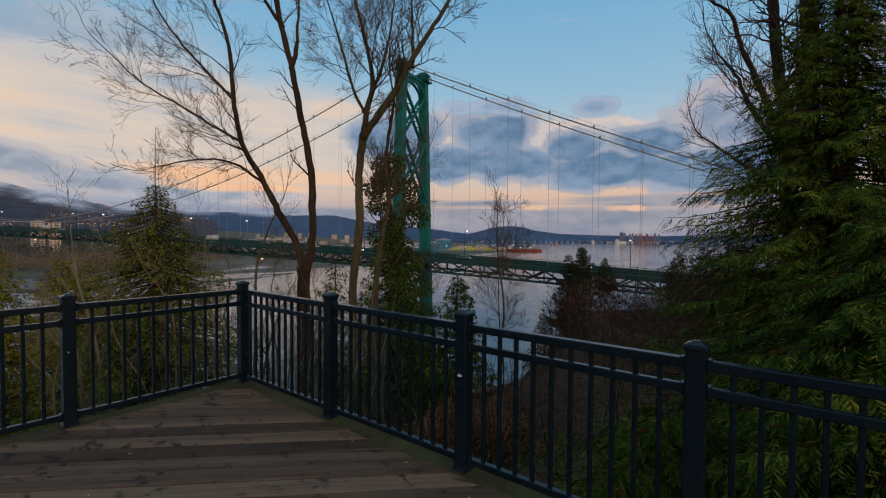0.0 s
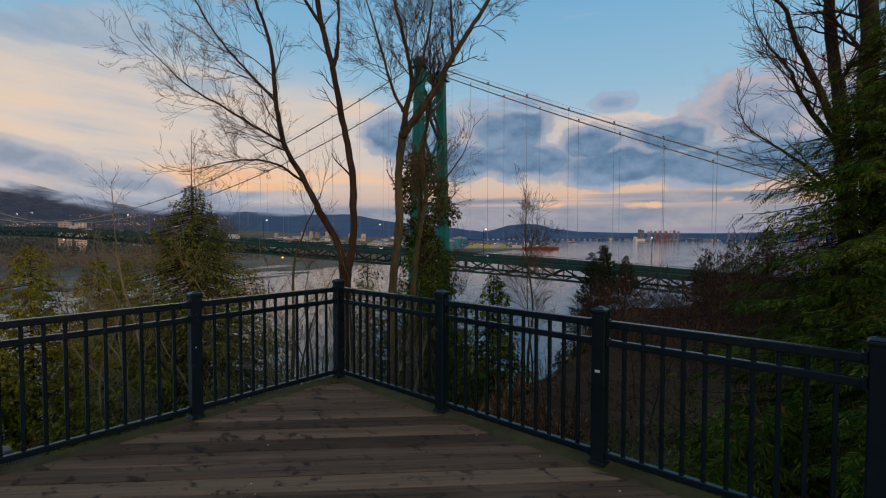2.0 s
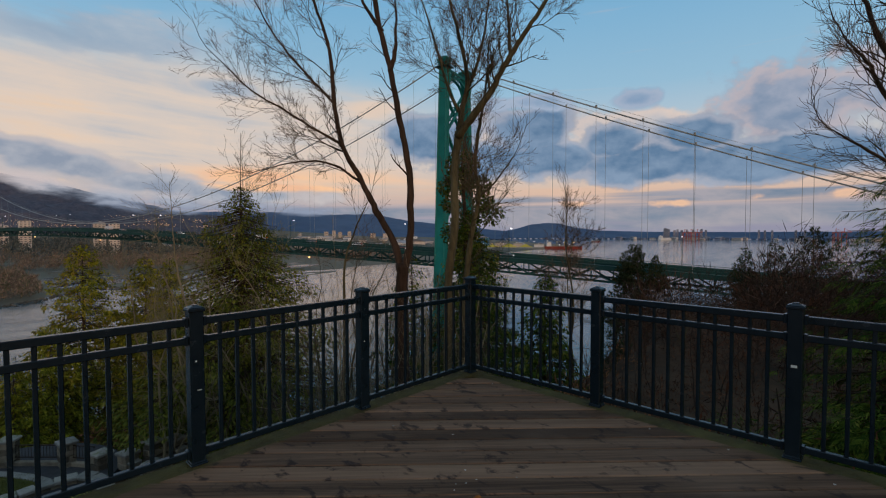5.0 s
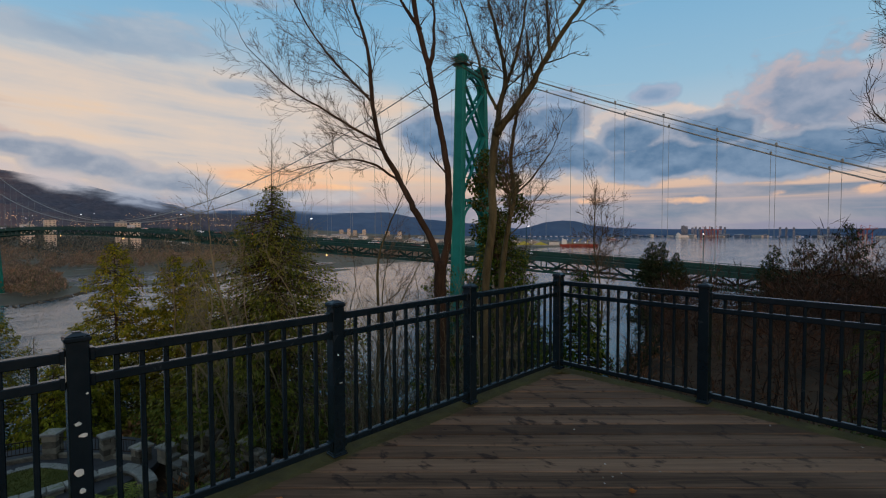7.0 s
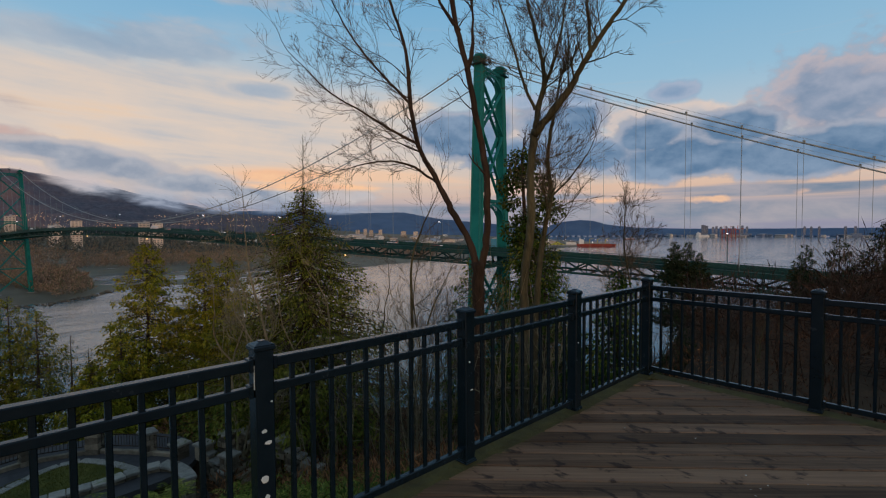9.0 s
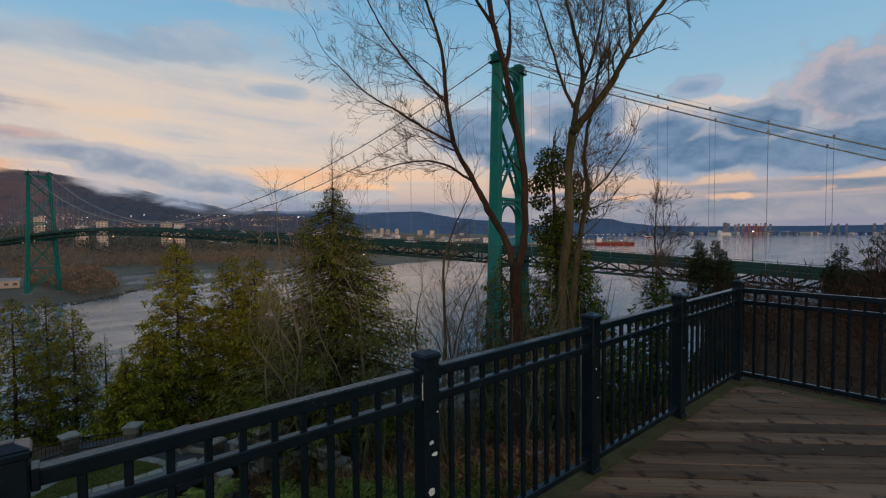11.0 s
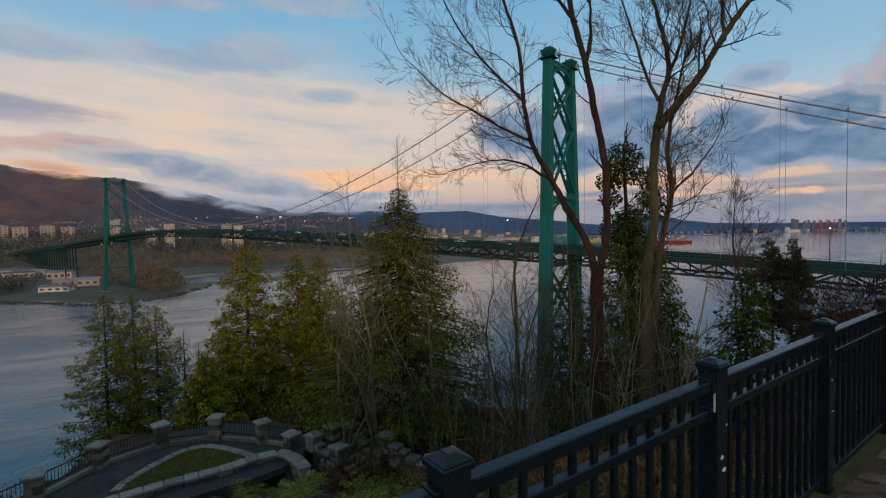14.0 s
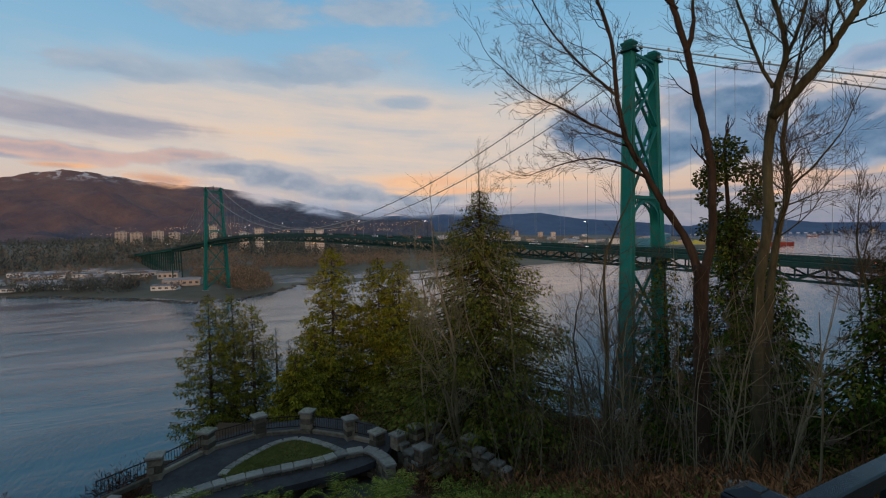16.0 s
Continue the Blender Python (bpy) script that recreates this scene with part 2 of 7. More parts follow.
M = {
    "wood": deck_wood(),
    "moss_wood": mat("mossy_wood", (0.040, 0.036, 0.016), (0.092, 0.092, 0.034), 7, 0.9, bump=0.9, stretch=(1, 1, 1), c3=(0.125, 0.145, 0.035), dist=0.03, big=2.0),
    "rail": mat("black_paint", (0.002, 0.008, 0.014), (0.005, 0.013, 0.021), 14, 0.24, bump=0.06, rough_var=0.10, specular=0.30),
    "sticker": mat("pale_sticker", (0.36, 0.48, 0.52), (0.62, 0.70, 0.72), 30, 0.5, bump=0.1),
    "bridge": mat("bridge_green_paint", (0.006, 0.120, 0.112), (0.014, 0.190, 0.172), 0.25, 0.55, bump=0.05, c3=(0.03, 0.18, 0.14), detail=8),
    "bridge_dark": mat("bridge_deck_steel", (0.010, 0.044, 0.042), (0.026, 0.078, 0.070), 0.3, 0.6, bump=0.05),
    "cable": mat("cable_wrap", (0.22, 0.25, 0.25), (0.36, 0.39, 0.39), 0.5, 0.6, bump=0.05),
    "asphalt": mat("asphalt", (0.035, 0.036, 0.038), (0.07, 0.07, 0.072), 3, 0.85, bump=0.3),
    "concrete": mat("concrete", (0.22, 0.21, 0.19), (0.36, 0.34, 0.31), 1.5, 0.85, bump=0.2),
    "stone": mat("granite_block", (0.090, 0.078, 0.058), (0.245, 0.212, 0.155), 5, 0.9, bump=0.8, rand=0.5, island=0.35, c3=(0.30, 0.26, 0.19)),
    "cap_stone": mat("granite_cap", (0.16, 0.16, 0.14), (0.30, 0.29, 0.25), 6, 0.88, bump=0.5, rand=0.3, island=0.25, c3=(0.17, 0.18, 0.10)),
    "iron": mat("wrought_iron", (0.018, 0.014, 0.011), (0.055, 0.036, 0.024), 12, 0.6, bump=0.2),
    "lawn": mat("lawn_turf", (0.050, 0.064, 0.014), (0.125, 0.120, 0.028), 3, 0.95, bump=1.0, bump_scale=30, c3=(0.16, 0.15, 0.05)),
    "litter": mat("forest_floor", (0.028, 0.018, 0.010), (0.095, 0.054, 0.030), 1.4, 0.95, bump=1.0, bump_scale=9, c3=(0.05, 0.06, 0.02)),
    "bark_grey": mat("maple_bark", (0.036, 0.033, 0.019), (0.115, 0.104, 0.058), 3.0, 0.9, bump=0.9, stretch=(2.5, 2.5, 0.7), c3=(0.13, 0.14, 0.048), dist=0.03),
    "bark_dark": mat("wet_bark", (0.020, 0.014, 0.010), (0.070, 0.046, 0.031), 3.0, 0.8, bump=0.9, stretch=(2.5, 2.5, 0.7), c3=(0.11, 0.05, 0.025), dist=0.03),
    "twig": mat("twig_bark", (0.055, 0.040, 0.026), (0.15, 0.105, 0.070), 2.0, 0.9, bump=0.0),
    "twig_pale": mat("pale_twig", (0.13, 0.115, 0.070), (0.27, 0.235, 0.150), 2.0, 0.9, bump=0.0),
    "cedar": mat("cedar_foliage", (0.022, 0.046, 0.007), (0.092, 0.125, 0.016), 1.6, 0.85, bump=0.0, specular=0.02, island=0.55, c3=(0.19, 0.17, 0.03), big=0.5),
    "dark_fir": mat("dark_fir_foliage", (0.014, 0.024, 0.012), (0.046, 0.056, 0.022), 1.2, 0.9, bump=0.0, specular=0.02, island=0.5, c3=(0.07, 0.066, 0.03), big=0.4),
    "cedar_gold": mat("olive_cedar_foliage", (0.086, 0.098, 0.009), (0.285, 0.262, 0.023), 1.0, 0.85, bump=0.0, specular=0.02, island=0.5, c3=(0.30, 0.22, 0.03), big=0.25),
    "fir": mat("fir_foliage", (0.050, 0.070, 0.012), (0.175, 0.182, 0.030), 1.0, 0.85, bump=0.0, specular=0.02, island=0.5, c3=(0.15, 0.14, 0.04), big=0.3),
    "olive_fir": mat("olive_fir_foliage", (0.070, 0.085, 0.010), (0.245, 0.230, 0.024), 1.0, 0.85, bump=0.0, specular=0.02, island=0.5, c3=(0.26, 0.21, 0.04), big=0.25),
    "ivy": mat("ivy_leaf", (0.022, 0.046, 0.010), (0.085, 0.110, 0.022), 2.0, 0.45, bump=0.0, specular=0.03, island=0.6, c3=(0.15, 0.10, 0.035)),
    "shrub_leaf": mat("evergreen_shrub_leaf", (0.040, 0.068, 0.014), (0.135, 0.165, 0.032), 2.0, 0.5, bump=0.0, specular=0.03, island=0.6, c3=(0.09, 0.095, 0.03)),
    "fern": mat("fern_frond", (0.06, 0.085, 0.012), (0.20, 0.22, 0.035), 2.0, 0.6, bump=0.0, specular=0.03, island=0.6, c3=(0.24, 0.22, 0.05)),
    "bramble": mat("russet_bramble", (0.036, 0.018, 0.011), (0.120, 0.054, 0.030), 1.2, 0.9, bump=0.0, specular=0.02, island=0.6, c3=(0.19, 0.078, 0.036)),
    "bush_wood": mat("bare_bush_wood", (0.026, 0.018, 0.014), (0.072, 0.046, 0.034), 1.2, 0.9, bump=0.0, specular=0.02, island=0.6, c3=(0.10, 0.058, 0.038)),
    "bracken": mat("rusty_bracken", (0.085, 0.042, 0.020), (0.27, 0.125, 0.060), 1.2, 0.9, bump=0.0, specular=0.02, island=0.6, c3=(0.36, 0.17, 0.07)),
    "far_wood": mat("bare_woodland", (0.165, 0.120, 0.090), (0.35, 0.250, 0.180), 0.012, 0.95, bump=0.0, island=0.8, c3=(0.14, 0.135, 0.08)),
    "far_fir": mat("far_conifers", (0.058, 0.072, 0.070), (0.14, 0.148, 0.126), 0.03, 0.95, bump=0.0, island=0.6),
    # orange tones paint low sun into the slope, mauve ones distance haze
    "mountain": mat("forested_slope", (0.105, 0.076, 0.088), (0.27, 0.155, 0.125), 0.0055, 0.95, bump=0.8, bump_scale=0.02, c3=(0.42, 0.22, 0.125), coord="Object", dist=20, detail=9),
    # wall colour paled and blued to hold the distance haze
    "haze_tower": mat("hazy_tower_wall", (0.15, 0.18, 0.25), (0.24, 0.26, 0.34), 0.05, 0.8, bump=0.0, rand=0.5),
    # the blue of distance haze is painted into this colour
    "far_hill": mat("hazy_blue_hill", (0.050, 0.092, 0.165), (0.085, 0.138, 0.225), 0.004, 0.95, bump=0.3, dist=10),
    "white": mat("white_paint", (0.62, 0.61, 0.58), (0.8, 0.79, 0.76), 0.4, 0.6, bump=0.0, rand=0.3),
    "cream_wall": mat("cream_render", (0.50, 0.43, 0.36), (0.70, 0.61, 0.52), 0.1, 0.8, bump=0.0, rand=0.5),
    "window": mat("window_glass", (0.08, 0.085, 0.10), (0.16, 0.17, 0.19), 0.3, 0.15, specular=0.5, bump=0.0),
    "roof": mat("grey_roof", (0.16, 0.16, 0.17), (0.36, 0.36, 0.37), 0.1, 0.85, bump=0.0, rand=0.7),
    "shed_blue": mat("blue_shed_metal", (0.05, 0.20, 0.30), (0.09, 0.30, 0.42), 0.05, 0.6, bump=0.0),
    "hull_red": mat("red_hull", (0.22, 0.04, 0.03), (0.34, 0.07, 0.045), 0.05, 0.6, bump=0.0),
    "crane_red": mat("crane_red_paint", (0.36, 0.08, 0.05), (0.5, 0.13, 0.08), 0.05, 0.6, bump=0.0),
    "sulphur": mat("yellow_stockpile", (0.42, 0.34, 0.05), (0.60, 0.48, 0.09), 0.1, 0.95, bump=0.0),
    "tyre": mat("tyre_rubber", (0.01, 0.01, 0.01), (0.03, 0.03, 0.03), 8, 0.9, bump=0.1),
    "car_white": mat("white_car_paint", (0.55, 0.56, 0.57), (0.72, 0.73, 0.74), 1, 0.3, specular=0.5, bump=0.0),
    "car_grey": mat("grey_car_paint", (0.10, 0.11, 0.12), (0.2, 0.21, 0.22), 1, 0.3, specular=0.5, bump=0.0),
    "car_red": mat("dark_red_car_paint", (0.12, 0.02, 0.02), (0.2, 0.035, 0.03), 1, 0.3, specular=0.5, bump=0.0),
    "sand": mat("tidal_flat", (0.075, 0.070, 0.048), (0.20, 0.17, 0.115), 0.02, 0.7, bump=0.2, dist=1),
    "lamp_warm": glow("warm_lamp", (1.0, 0.56, 0.18), 2.0),
    "lamp_red": glow("red_tail_lamp", (1.0, 0.10, 0.04), 2.0),
    "lamp_white": glow("white_lamp", (1.0, 0.9, 0.95), 3.0),
    "town_light": glow("town_light", (1.0, 0.56, 0.25), 1.2),
}


def water_mat():
    m = bpy.data.materials.new("sea_water")
    m.use_nodes = True
    nt = m.node_tree
    b = nt.nodes["Principled BSDF"]
    b.inputs["Base Color"].default_value = (0.028, 0.110, 0.150, 1)
    b.inputs["IOR"].default_value = 1.33
    b.inputs["Specular IOR Level"].default_value = 0.5
    geo = nt.nodes.new("ShaderNodeNewGeometry")
    mp = nt.nodes.new("ShaderNodeMapping")
    mp.inputs["Rotation"].default_value, mp.inputs["Scale"].default_value = (0, 0, radians(20)), (0.35, 1.0, 1)
    nt.links.new(geo.outputs["Position"], mp.inputs[0])
    swell = noise_tex(nt, mp.outputs[0], 0.09, 3, 0.5, 0.5)
    chop = noise_tex(nt, mp.outputs[0], 0.9, 4, 0.6)
    mp2 = nt.nodes.new("ShaderNodeMapping")
    mp2.inputs["Rotation"].default_value, mp2.inputs["Scale"].default_value = (0, 0, radians(8)), (1.0, 0.2, 1)
    nt.links.new(geo.outputs["Position"], mp2.inputs[0])
    wind = noise_tex(nt, mp2.outputs[0], 0.024, 6, 0.6, 0.5).smooth(0.36, 0.68)
    bn = nt.nodes.new("ShaderNodeBump")
    bn.inputs["Strength"].default_value, bn.inputs["Distance"].default_value = 1.0, 0.85
    sep = nt.nodes.new("ShaderNodeSeparateXYZ")
    nt.links.new(geo.outputs["Position"], sep.inputs[0])
    open_water = Val(nt, sep.outputs[1]).smooth(-60, 150) * -0.7 + 1.0
    wind = wind * open_water
    nt.links.new((swell * (wind * 0.44 + 0.16) + chop * (wind * 0.30 + 0.06)).s, bn.inputs["Height"])
    nt.links.new(bn.outputs[0], b.inputs["Normal"])
    nt.links.new((wind * 0.11 + 0.06).s, b.inputs["Roughness"])
    return m


M["water"] = water_mat()


def mountain_cover(m):
    """Evergreen forest on the lower slopes, cloud shade painted over the eastern ones, thin snow between the trees near
    the top.
    """
    nt = m.node_tree
    b = nt.nodes["Principled BSDF"]
    src = b.inputs["Base Color"].links[0].from_socket
    geo = nt.nodes.new("ShaderNodeNewGeometry")
    sep = nt.nodes.new("ShaderNodeSeparateXYZ")
    nt.links.new(geo.outputs["Position"], sep.inputs[0])
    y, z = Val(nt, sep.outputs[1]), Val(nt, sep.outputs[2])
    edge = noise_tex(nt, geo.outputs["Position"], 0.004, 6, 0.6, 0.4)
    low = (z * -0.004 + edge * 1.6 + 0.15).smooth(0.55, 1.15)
    # cloud shade on the eastern flank, painted with the firs' hazy blue-grey
    east_shade = (y * 0.0016 + edge * 1.3 + 0.05).smooth(0.3, 1.2)
    firs_and_shade = ramp(nt, noise_tex(nt, geo.outputs["Position"], 0.03, 6, 0.65), [(0.35, (0.050, 0.062, 0.088, 1)), (0.68, (0.105, 0.112, 0.140, 1))])
    col = mix(nt, low.op("MAXIMUM", east_shade) * 0.88, src, firs_and_shade)
    k = noise_tex(nt, geo.outputs["Position"], 0.012, 8, 0.65, 0.4).smooth(0.50, 0.60) * z.smooth(400, 500)
    nt.links.new(mix(nt, k * 0.8, col, (0.70, 0.66, 0.64, 1)), b.inputs["Base Color"])


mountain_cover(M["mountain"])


# ---- mesh tools ----
def cross(a, b):
    """Cross products, row by row."""
    a, b = np.asarray(a, float), np.asarray(b, float)
    a0, a1, a2 = a[..., 0], a[..., 1], a[..., 2]
    b0, b1, b2 = b[..., 0], b[..., 1], b[..., 2]
    return np.stack([a1 * b2 - a2 * b1, a2 * b0 - a0 * b2, a0 * b1 - a1 * b0], -1)


@functools.lru_cache(maxsize=None)
def ring_of(n, sides):
    """The ring and the faces of a tube of n rings."""
    ang = np.arange(sides) * 2 * np.pi / sides
    i, j = np.meshgrid(np.arange(n - 1), np.arange(sides), indexing="ij")
    q = (j + 1) % sides
    faces = np.stack([i * sides + j, i * sides + q, (i + 1) * sides + q, (i + 1) * sides + j], -1).reshape(-1, 4)
    ends = np.array([range(sides - 1, -1, -1), range((n - 1) * sides, n * sides)])
    return np.cos(ang)[None, :, None], np.sin(ang)[None, :, None], faces, ends


class Acc:
    """Gathers the faces of one mesh."""

    def __init__(self):
        self.v, self.f, self.n = [], [], 0

    def add(self, verts, faces):
        v = np.asarray(verts, dtype=float).reshape(-1, 3)
        self.v.append(v)
        if isinstance(faces, np.ndarray):
            self.f.append(faces + self.n)
        else:
            for k in sorted({len(f) for f in faces}):
                self.f.append(np.array([f for f in faces if len(f) == k]) + self.n)
        self.n += len(v)

    def tube(self, pts, radii, sides=6, cap=True):
        pts = np.asarray(pts, float)
        n = len(pts)
        d = np.empty_like(pts)
        d[1:-1] = pts[2:] - pts[:-2]
        d[0], d[-1] = pts[1] - pts[0], pts[-1] - pts[-2]
        r = (1.0, 0.13, 0.21) if abs(d[0][2]) > 0.8 * math.sqrt(d[0] @ d[0]) else (0.1, 0.2, 1.0)
        a = cross(d, r)
        b = cross(d, a)
        a /= np.sqrt((a * a).sum(1))[:, None] + 1e-9
        b /= np.sqrt((b * b).sum(1))[:, None] + 1e-9
        ca, sa, faces, ends = ring_of(n, sides)
        k = np.asarray(radii, float).reshape(-1, 1, 1)
        v = pts[:, None, :] + (ca * a[:, None, :] + sa * b[:, None, :]) * k
        self.v.append(v.reshape(-1, 3))
        self.f.append(faces + self.n)
        if cap:
            self.f.append(ends + self.n)
        self.n += n * sides

    def beam(self, p, q, w, h, up=(0, 0, 1)):
        """A square bar from p to q, w across and h along up."""
        p, q, up = np.array(p, float), np.array(q, float), np.array(up, float)
        d = (q - p) / np.linalg.norm(q - p)
        s = np.cross(d, up)
        s /= np.linalg.norm(s)
        t = np.cross(s, d)
        v = [e + s * w * i / 2 + t * h * j / 2 for e in (p, q) for i, j in ((-1, -1), (1, -1), (1, 1), (-1, 1))]
        self.add(v, [(0, 1, 2, 3), (7, 6, 5, 4), (0, 4, 5, 1), (1, 5, 6, 2), (2, 6, 7, 3), (3, 7, 4, 0)])

    def box(self, c, s, ch=0.0, rz=0.0, top=(1, 1)):
        """A box with its edges cut by ch, turned by rz; top: how its upper face is scaled."""
        h = [x / 2 for x in s]
        verts, faces = [], []
        if ch <= 0:
            verts = [(sx * h[0], sy * h[1], sz * h[2]) for sz in (-1, 1) for sx, sy in ((-1, -1), (1, -1), (1, 1), (-1, 1))]
            faces = [(3, 2, 1, 0), (4, 5, 6, 7), (0, 1, 5, 4), (1, 2, 6, 5), (2, 3, 7, 6), (3, 0, 4, 7)]
        else:
            idx = {}
            for sx in (-1, 1):
                for sy in (-1, 1):
                    for sz in (-1, 1):
                        for ax in range(3):
                            p = [sx * h[0], sy * h[1], sz * h[2]]
                            for k, sg in enumerate((sx, sy, sz)):
                                if k != ax:
                                    p[k] -= sg * ch
                            idx[sx, sy, sz, ax] = len(verts)
                            verts.append(p)
            sq = ((-1, -1), (1, -1), (1, 1), (-1, 1))
            for ax in range(3):
                for sg in (-1, 1):
                    f = []
                    for a, b in sq:
                        k = [0, 0, 0]
                        k[ax], k[(ax + 1) % 3], k[(ax + 2) % 3] = sg, a, b
                        f.append(idx[(*k, ax)])
                    faces.append(tuple(f if sg > 0 else f[::-1]))
                o1, o2 = (ax + 1) % 3, (ax + 2) % 3
                for a in (-1, 1):
                    for b in (-1, 1):
                        k0, k1 = [0, 0, 0], [0, 0, 0]
                        k0[ax], k1[ax] = -1, 1
                        k0[o1] = k1[o1] = a
                        k0[o2] = k1[o2] = b
                        f = [idx[(*k0, o1)], idx[(*k1, o1)], idx[(*k1, o2)], idx[(*k0, o2)]]
                        faces.append(tuple(f if a * b < 0 else f[::-1]))
            for sx in (-1, 1):
                for sy in (-1, 1):
                    for sz in (-1, 1):
                        f = [idx[sx, sy, sz, ax] for ax in range(3)]
                        faces.append(tuple(f if sx * sy * sz > 0 else f[::-1]))
        v = np.array(verts, float)
        if top != (1, 1):
            k = (v[:, 2] > 0)
            v[k, 0] *= top[0]
            v[k, 1] *= top[1]
        ca, sa = math.cos(rz), math.sin(rz)
        v = np.stack([v[:, 0] * ca - v[:, 1] * sa + c[0], v[:, 0] * sa + v[:, 1] * ca + c[1], v[:, 2] + c[2]], 1)
        self.add(v, faces)

    def blob(self, c, r, rng, squash=1.0, rough=0.25):
        """A small lumpy clump."""
        t = (1 + 5 ** 0.5) / 2
        v = np.array([(-1, t, 0), (1, t, 0), (-1, -t, 0), (1, -t, 0), (0, -1, t), (0, 1, t), (0, -1, -t), (0, 1, -t), (t, 0, -1), (t, 0, 1), (-t, 0, -1), (-t, 0, 1)]) / 1.9
        v = v * (1 + rough * (rng.random((12, 1)) - 0.5) * 2) * r * np.array([1, 1, squash]) + np.array(c)
        self.add(v, [(0, 11, 5), (0, 5, 1), (0, 1, 7), (0, 7, 10), (0, 10, 11), (1, 5, 9), (5, 11, 4), (11, 10, 2), (10, 7, 6), (7, 1, 8), (3, 9, 4), (3, 4, 2), (3, 2, 6), (3, 6, 8), (3, 8, 9), (4, 9, 5), (2, 4, 11), (6, 2, 10), (8, 6, 7), (9, 8, 1)])

    def leaf(self, p, d, n, length, width):
        """A kite-shaped leaf or spray from p along d."""
        s = np.cross(d, n)
        s = s / (np.linalg.norm(s) + 1e-9) * width / 2
        m = p + d * length * 0.45
        self.add([p, m + s, p + d * length, m - s], [(0, 1, 2, 3)])

    def mesh(self, name, material, smooth=False):
        me = bpy.data.meshes.new(name)
        v = np.concatenate(self.v)
        me.vertices.add(len(v))
        me.vertices.foreach_set("co", v.ravel())
        total = np.concatenate([np.full(len(f), f.shape[1]) for f in self.f])
        me.loops.add(int(total.sum()))
        me.loops.foreach_set("vertex_index", np.concatenate([f.ravel() for f in self.f]))
        me.polygons.add(len(total))
        me.polygons.foreach_set("loop_start", np.concatenate([[0], np.cumsum(total)[:-1]]))
        me.polygons.foreach_set("loop_total", total)
        me.update(calc_edges=True)
        me.materials.append(material)
        me.polygons.foreach_set("use_smooth", np.full(len(total), smooth))
        me.update()
        return me


def thing(name, label, category, at=(0, 0, 0), rz=0.0, group="", kind=""):
    ob = new(name)
    ob.empty_display_size = 0.1
    ob.matrix_basis = pose(*at, 0, 0, rz)
    return tagged(ob, label, category, group, kind)


def part(name, acc, material, parent, label="", smooth=False, at=None):
    """Links what acc gathered (or a mesh) as one mesh under a thing or a part."""
    me = acc if isinstance(acc, bpy.types.Mesh) else acc.mesh(name, material, smooth)
    ob = new(name, me)
    ob.parent = parent
    if at is not None:
        ob.matrix_basis = at
    return tagged(ob, label)


def solid(name, acc, material, label, category, group="", kind="", smooth=False):
    return tagged(new(name, acc.mesh(name, material, smooth)), label, category, group, kind)


def ease(x, a, b):
    k = np.clip((np.asarray(x, float) - a) / (b - a), 0, 1)
    return k * k * (3 - 2 * k)


# ---- ground, water, hills ----
COAST_Y = [-4000, -1500, -600, -207, -150, -93, -52, -23, 5, 19, 47, 62, 86, 106, 136, 190, 265, 368, 450, 540, 592, 700, 980, 1500, 1906, 3000, 5000]
COAST_X = [-1500, -1000, -800, -653, -611, -554, -515, -476, -474, -477, -506, -537, -572, -574, -540, -529, -528, -559, -632, -636, -610, -660, -760, -860, -972, -2300, -4200]
PLAZA = (-29.0, -1.6)


def noise2(x, y, s, seed=0.0):
    """Smooth value noise over arrays."""
    x, y = x / s + seed * 7.3, y / s + seed * 3.1
    return (np.sin(x * 1.7 + 1.3 * np.sin(y * 1.1 + seed)) + np.sin(y * 1.9 + 1.7 * np.sin(x * 0.9 + 2 * seed)) + 0.6 * np.sin((x + y) * 3.1 + seed) + 0.5 * np.sin((x - y) * 4.3 + 2.2)) / 3.1


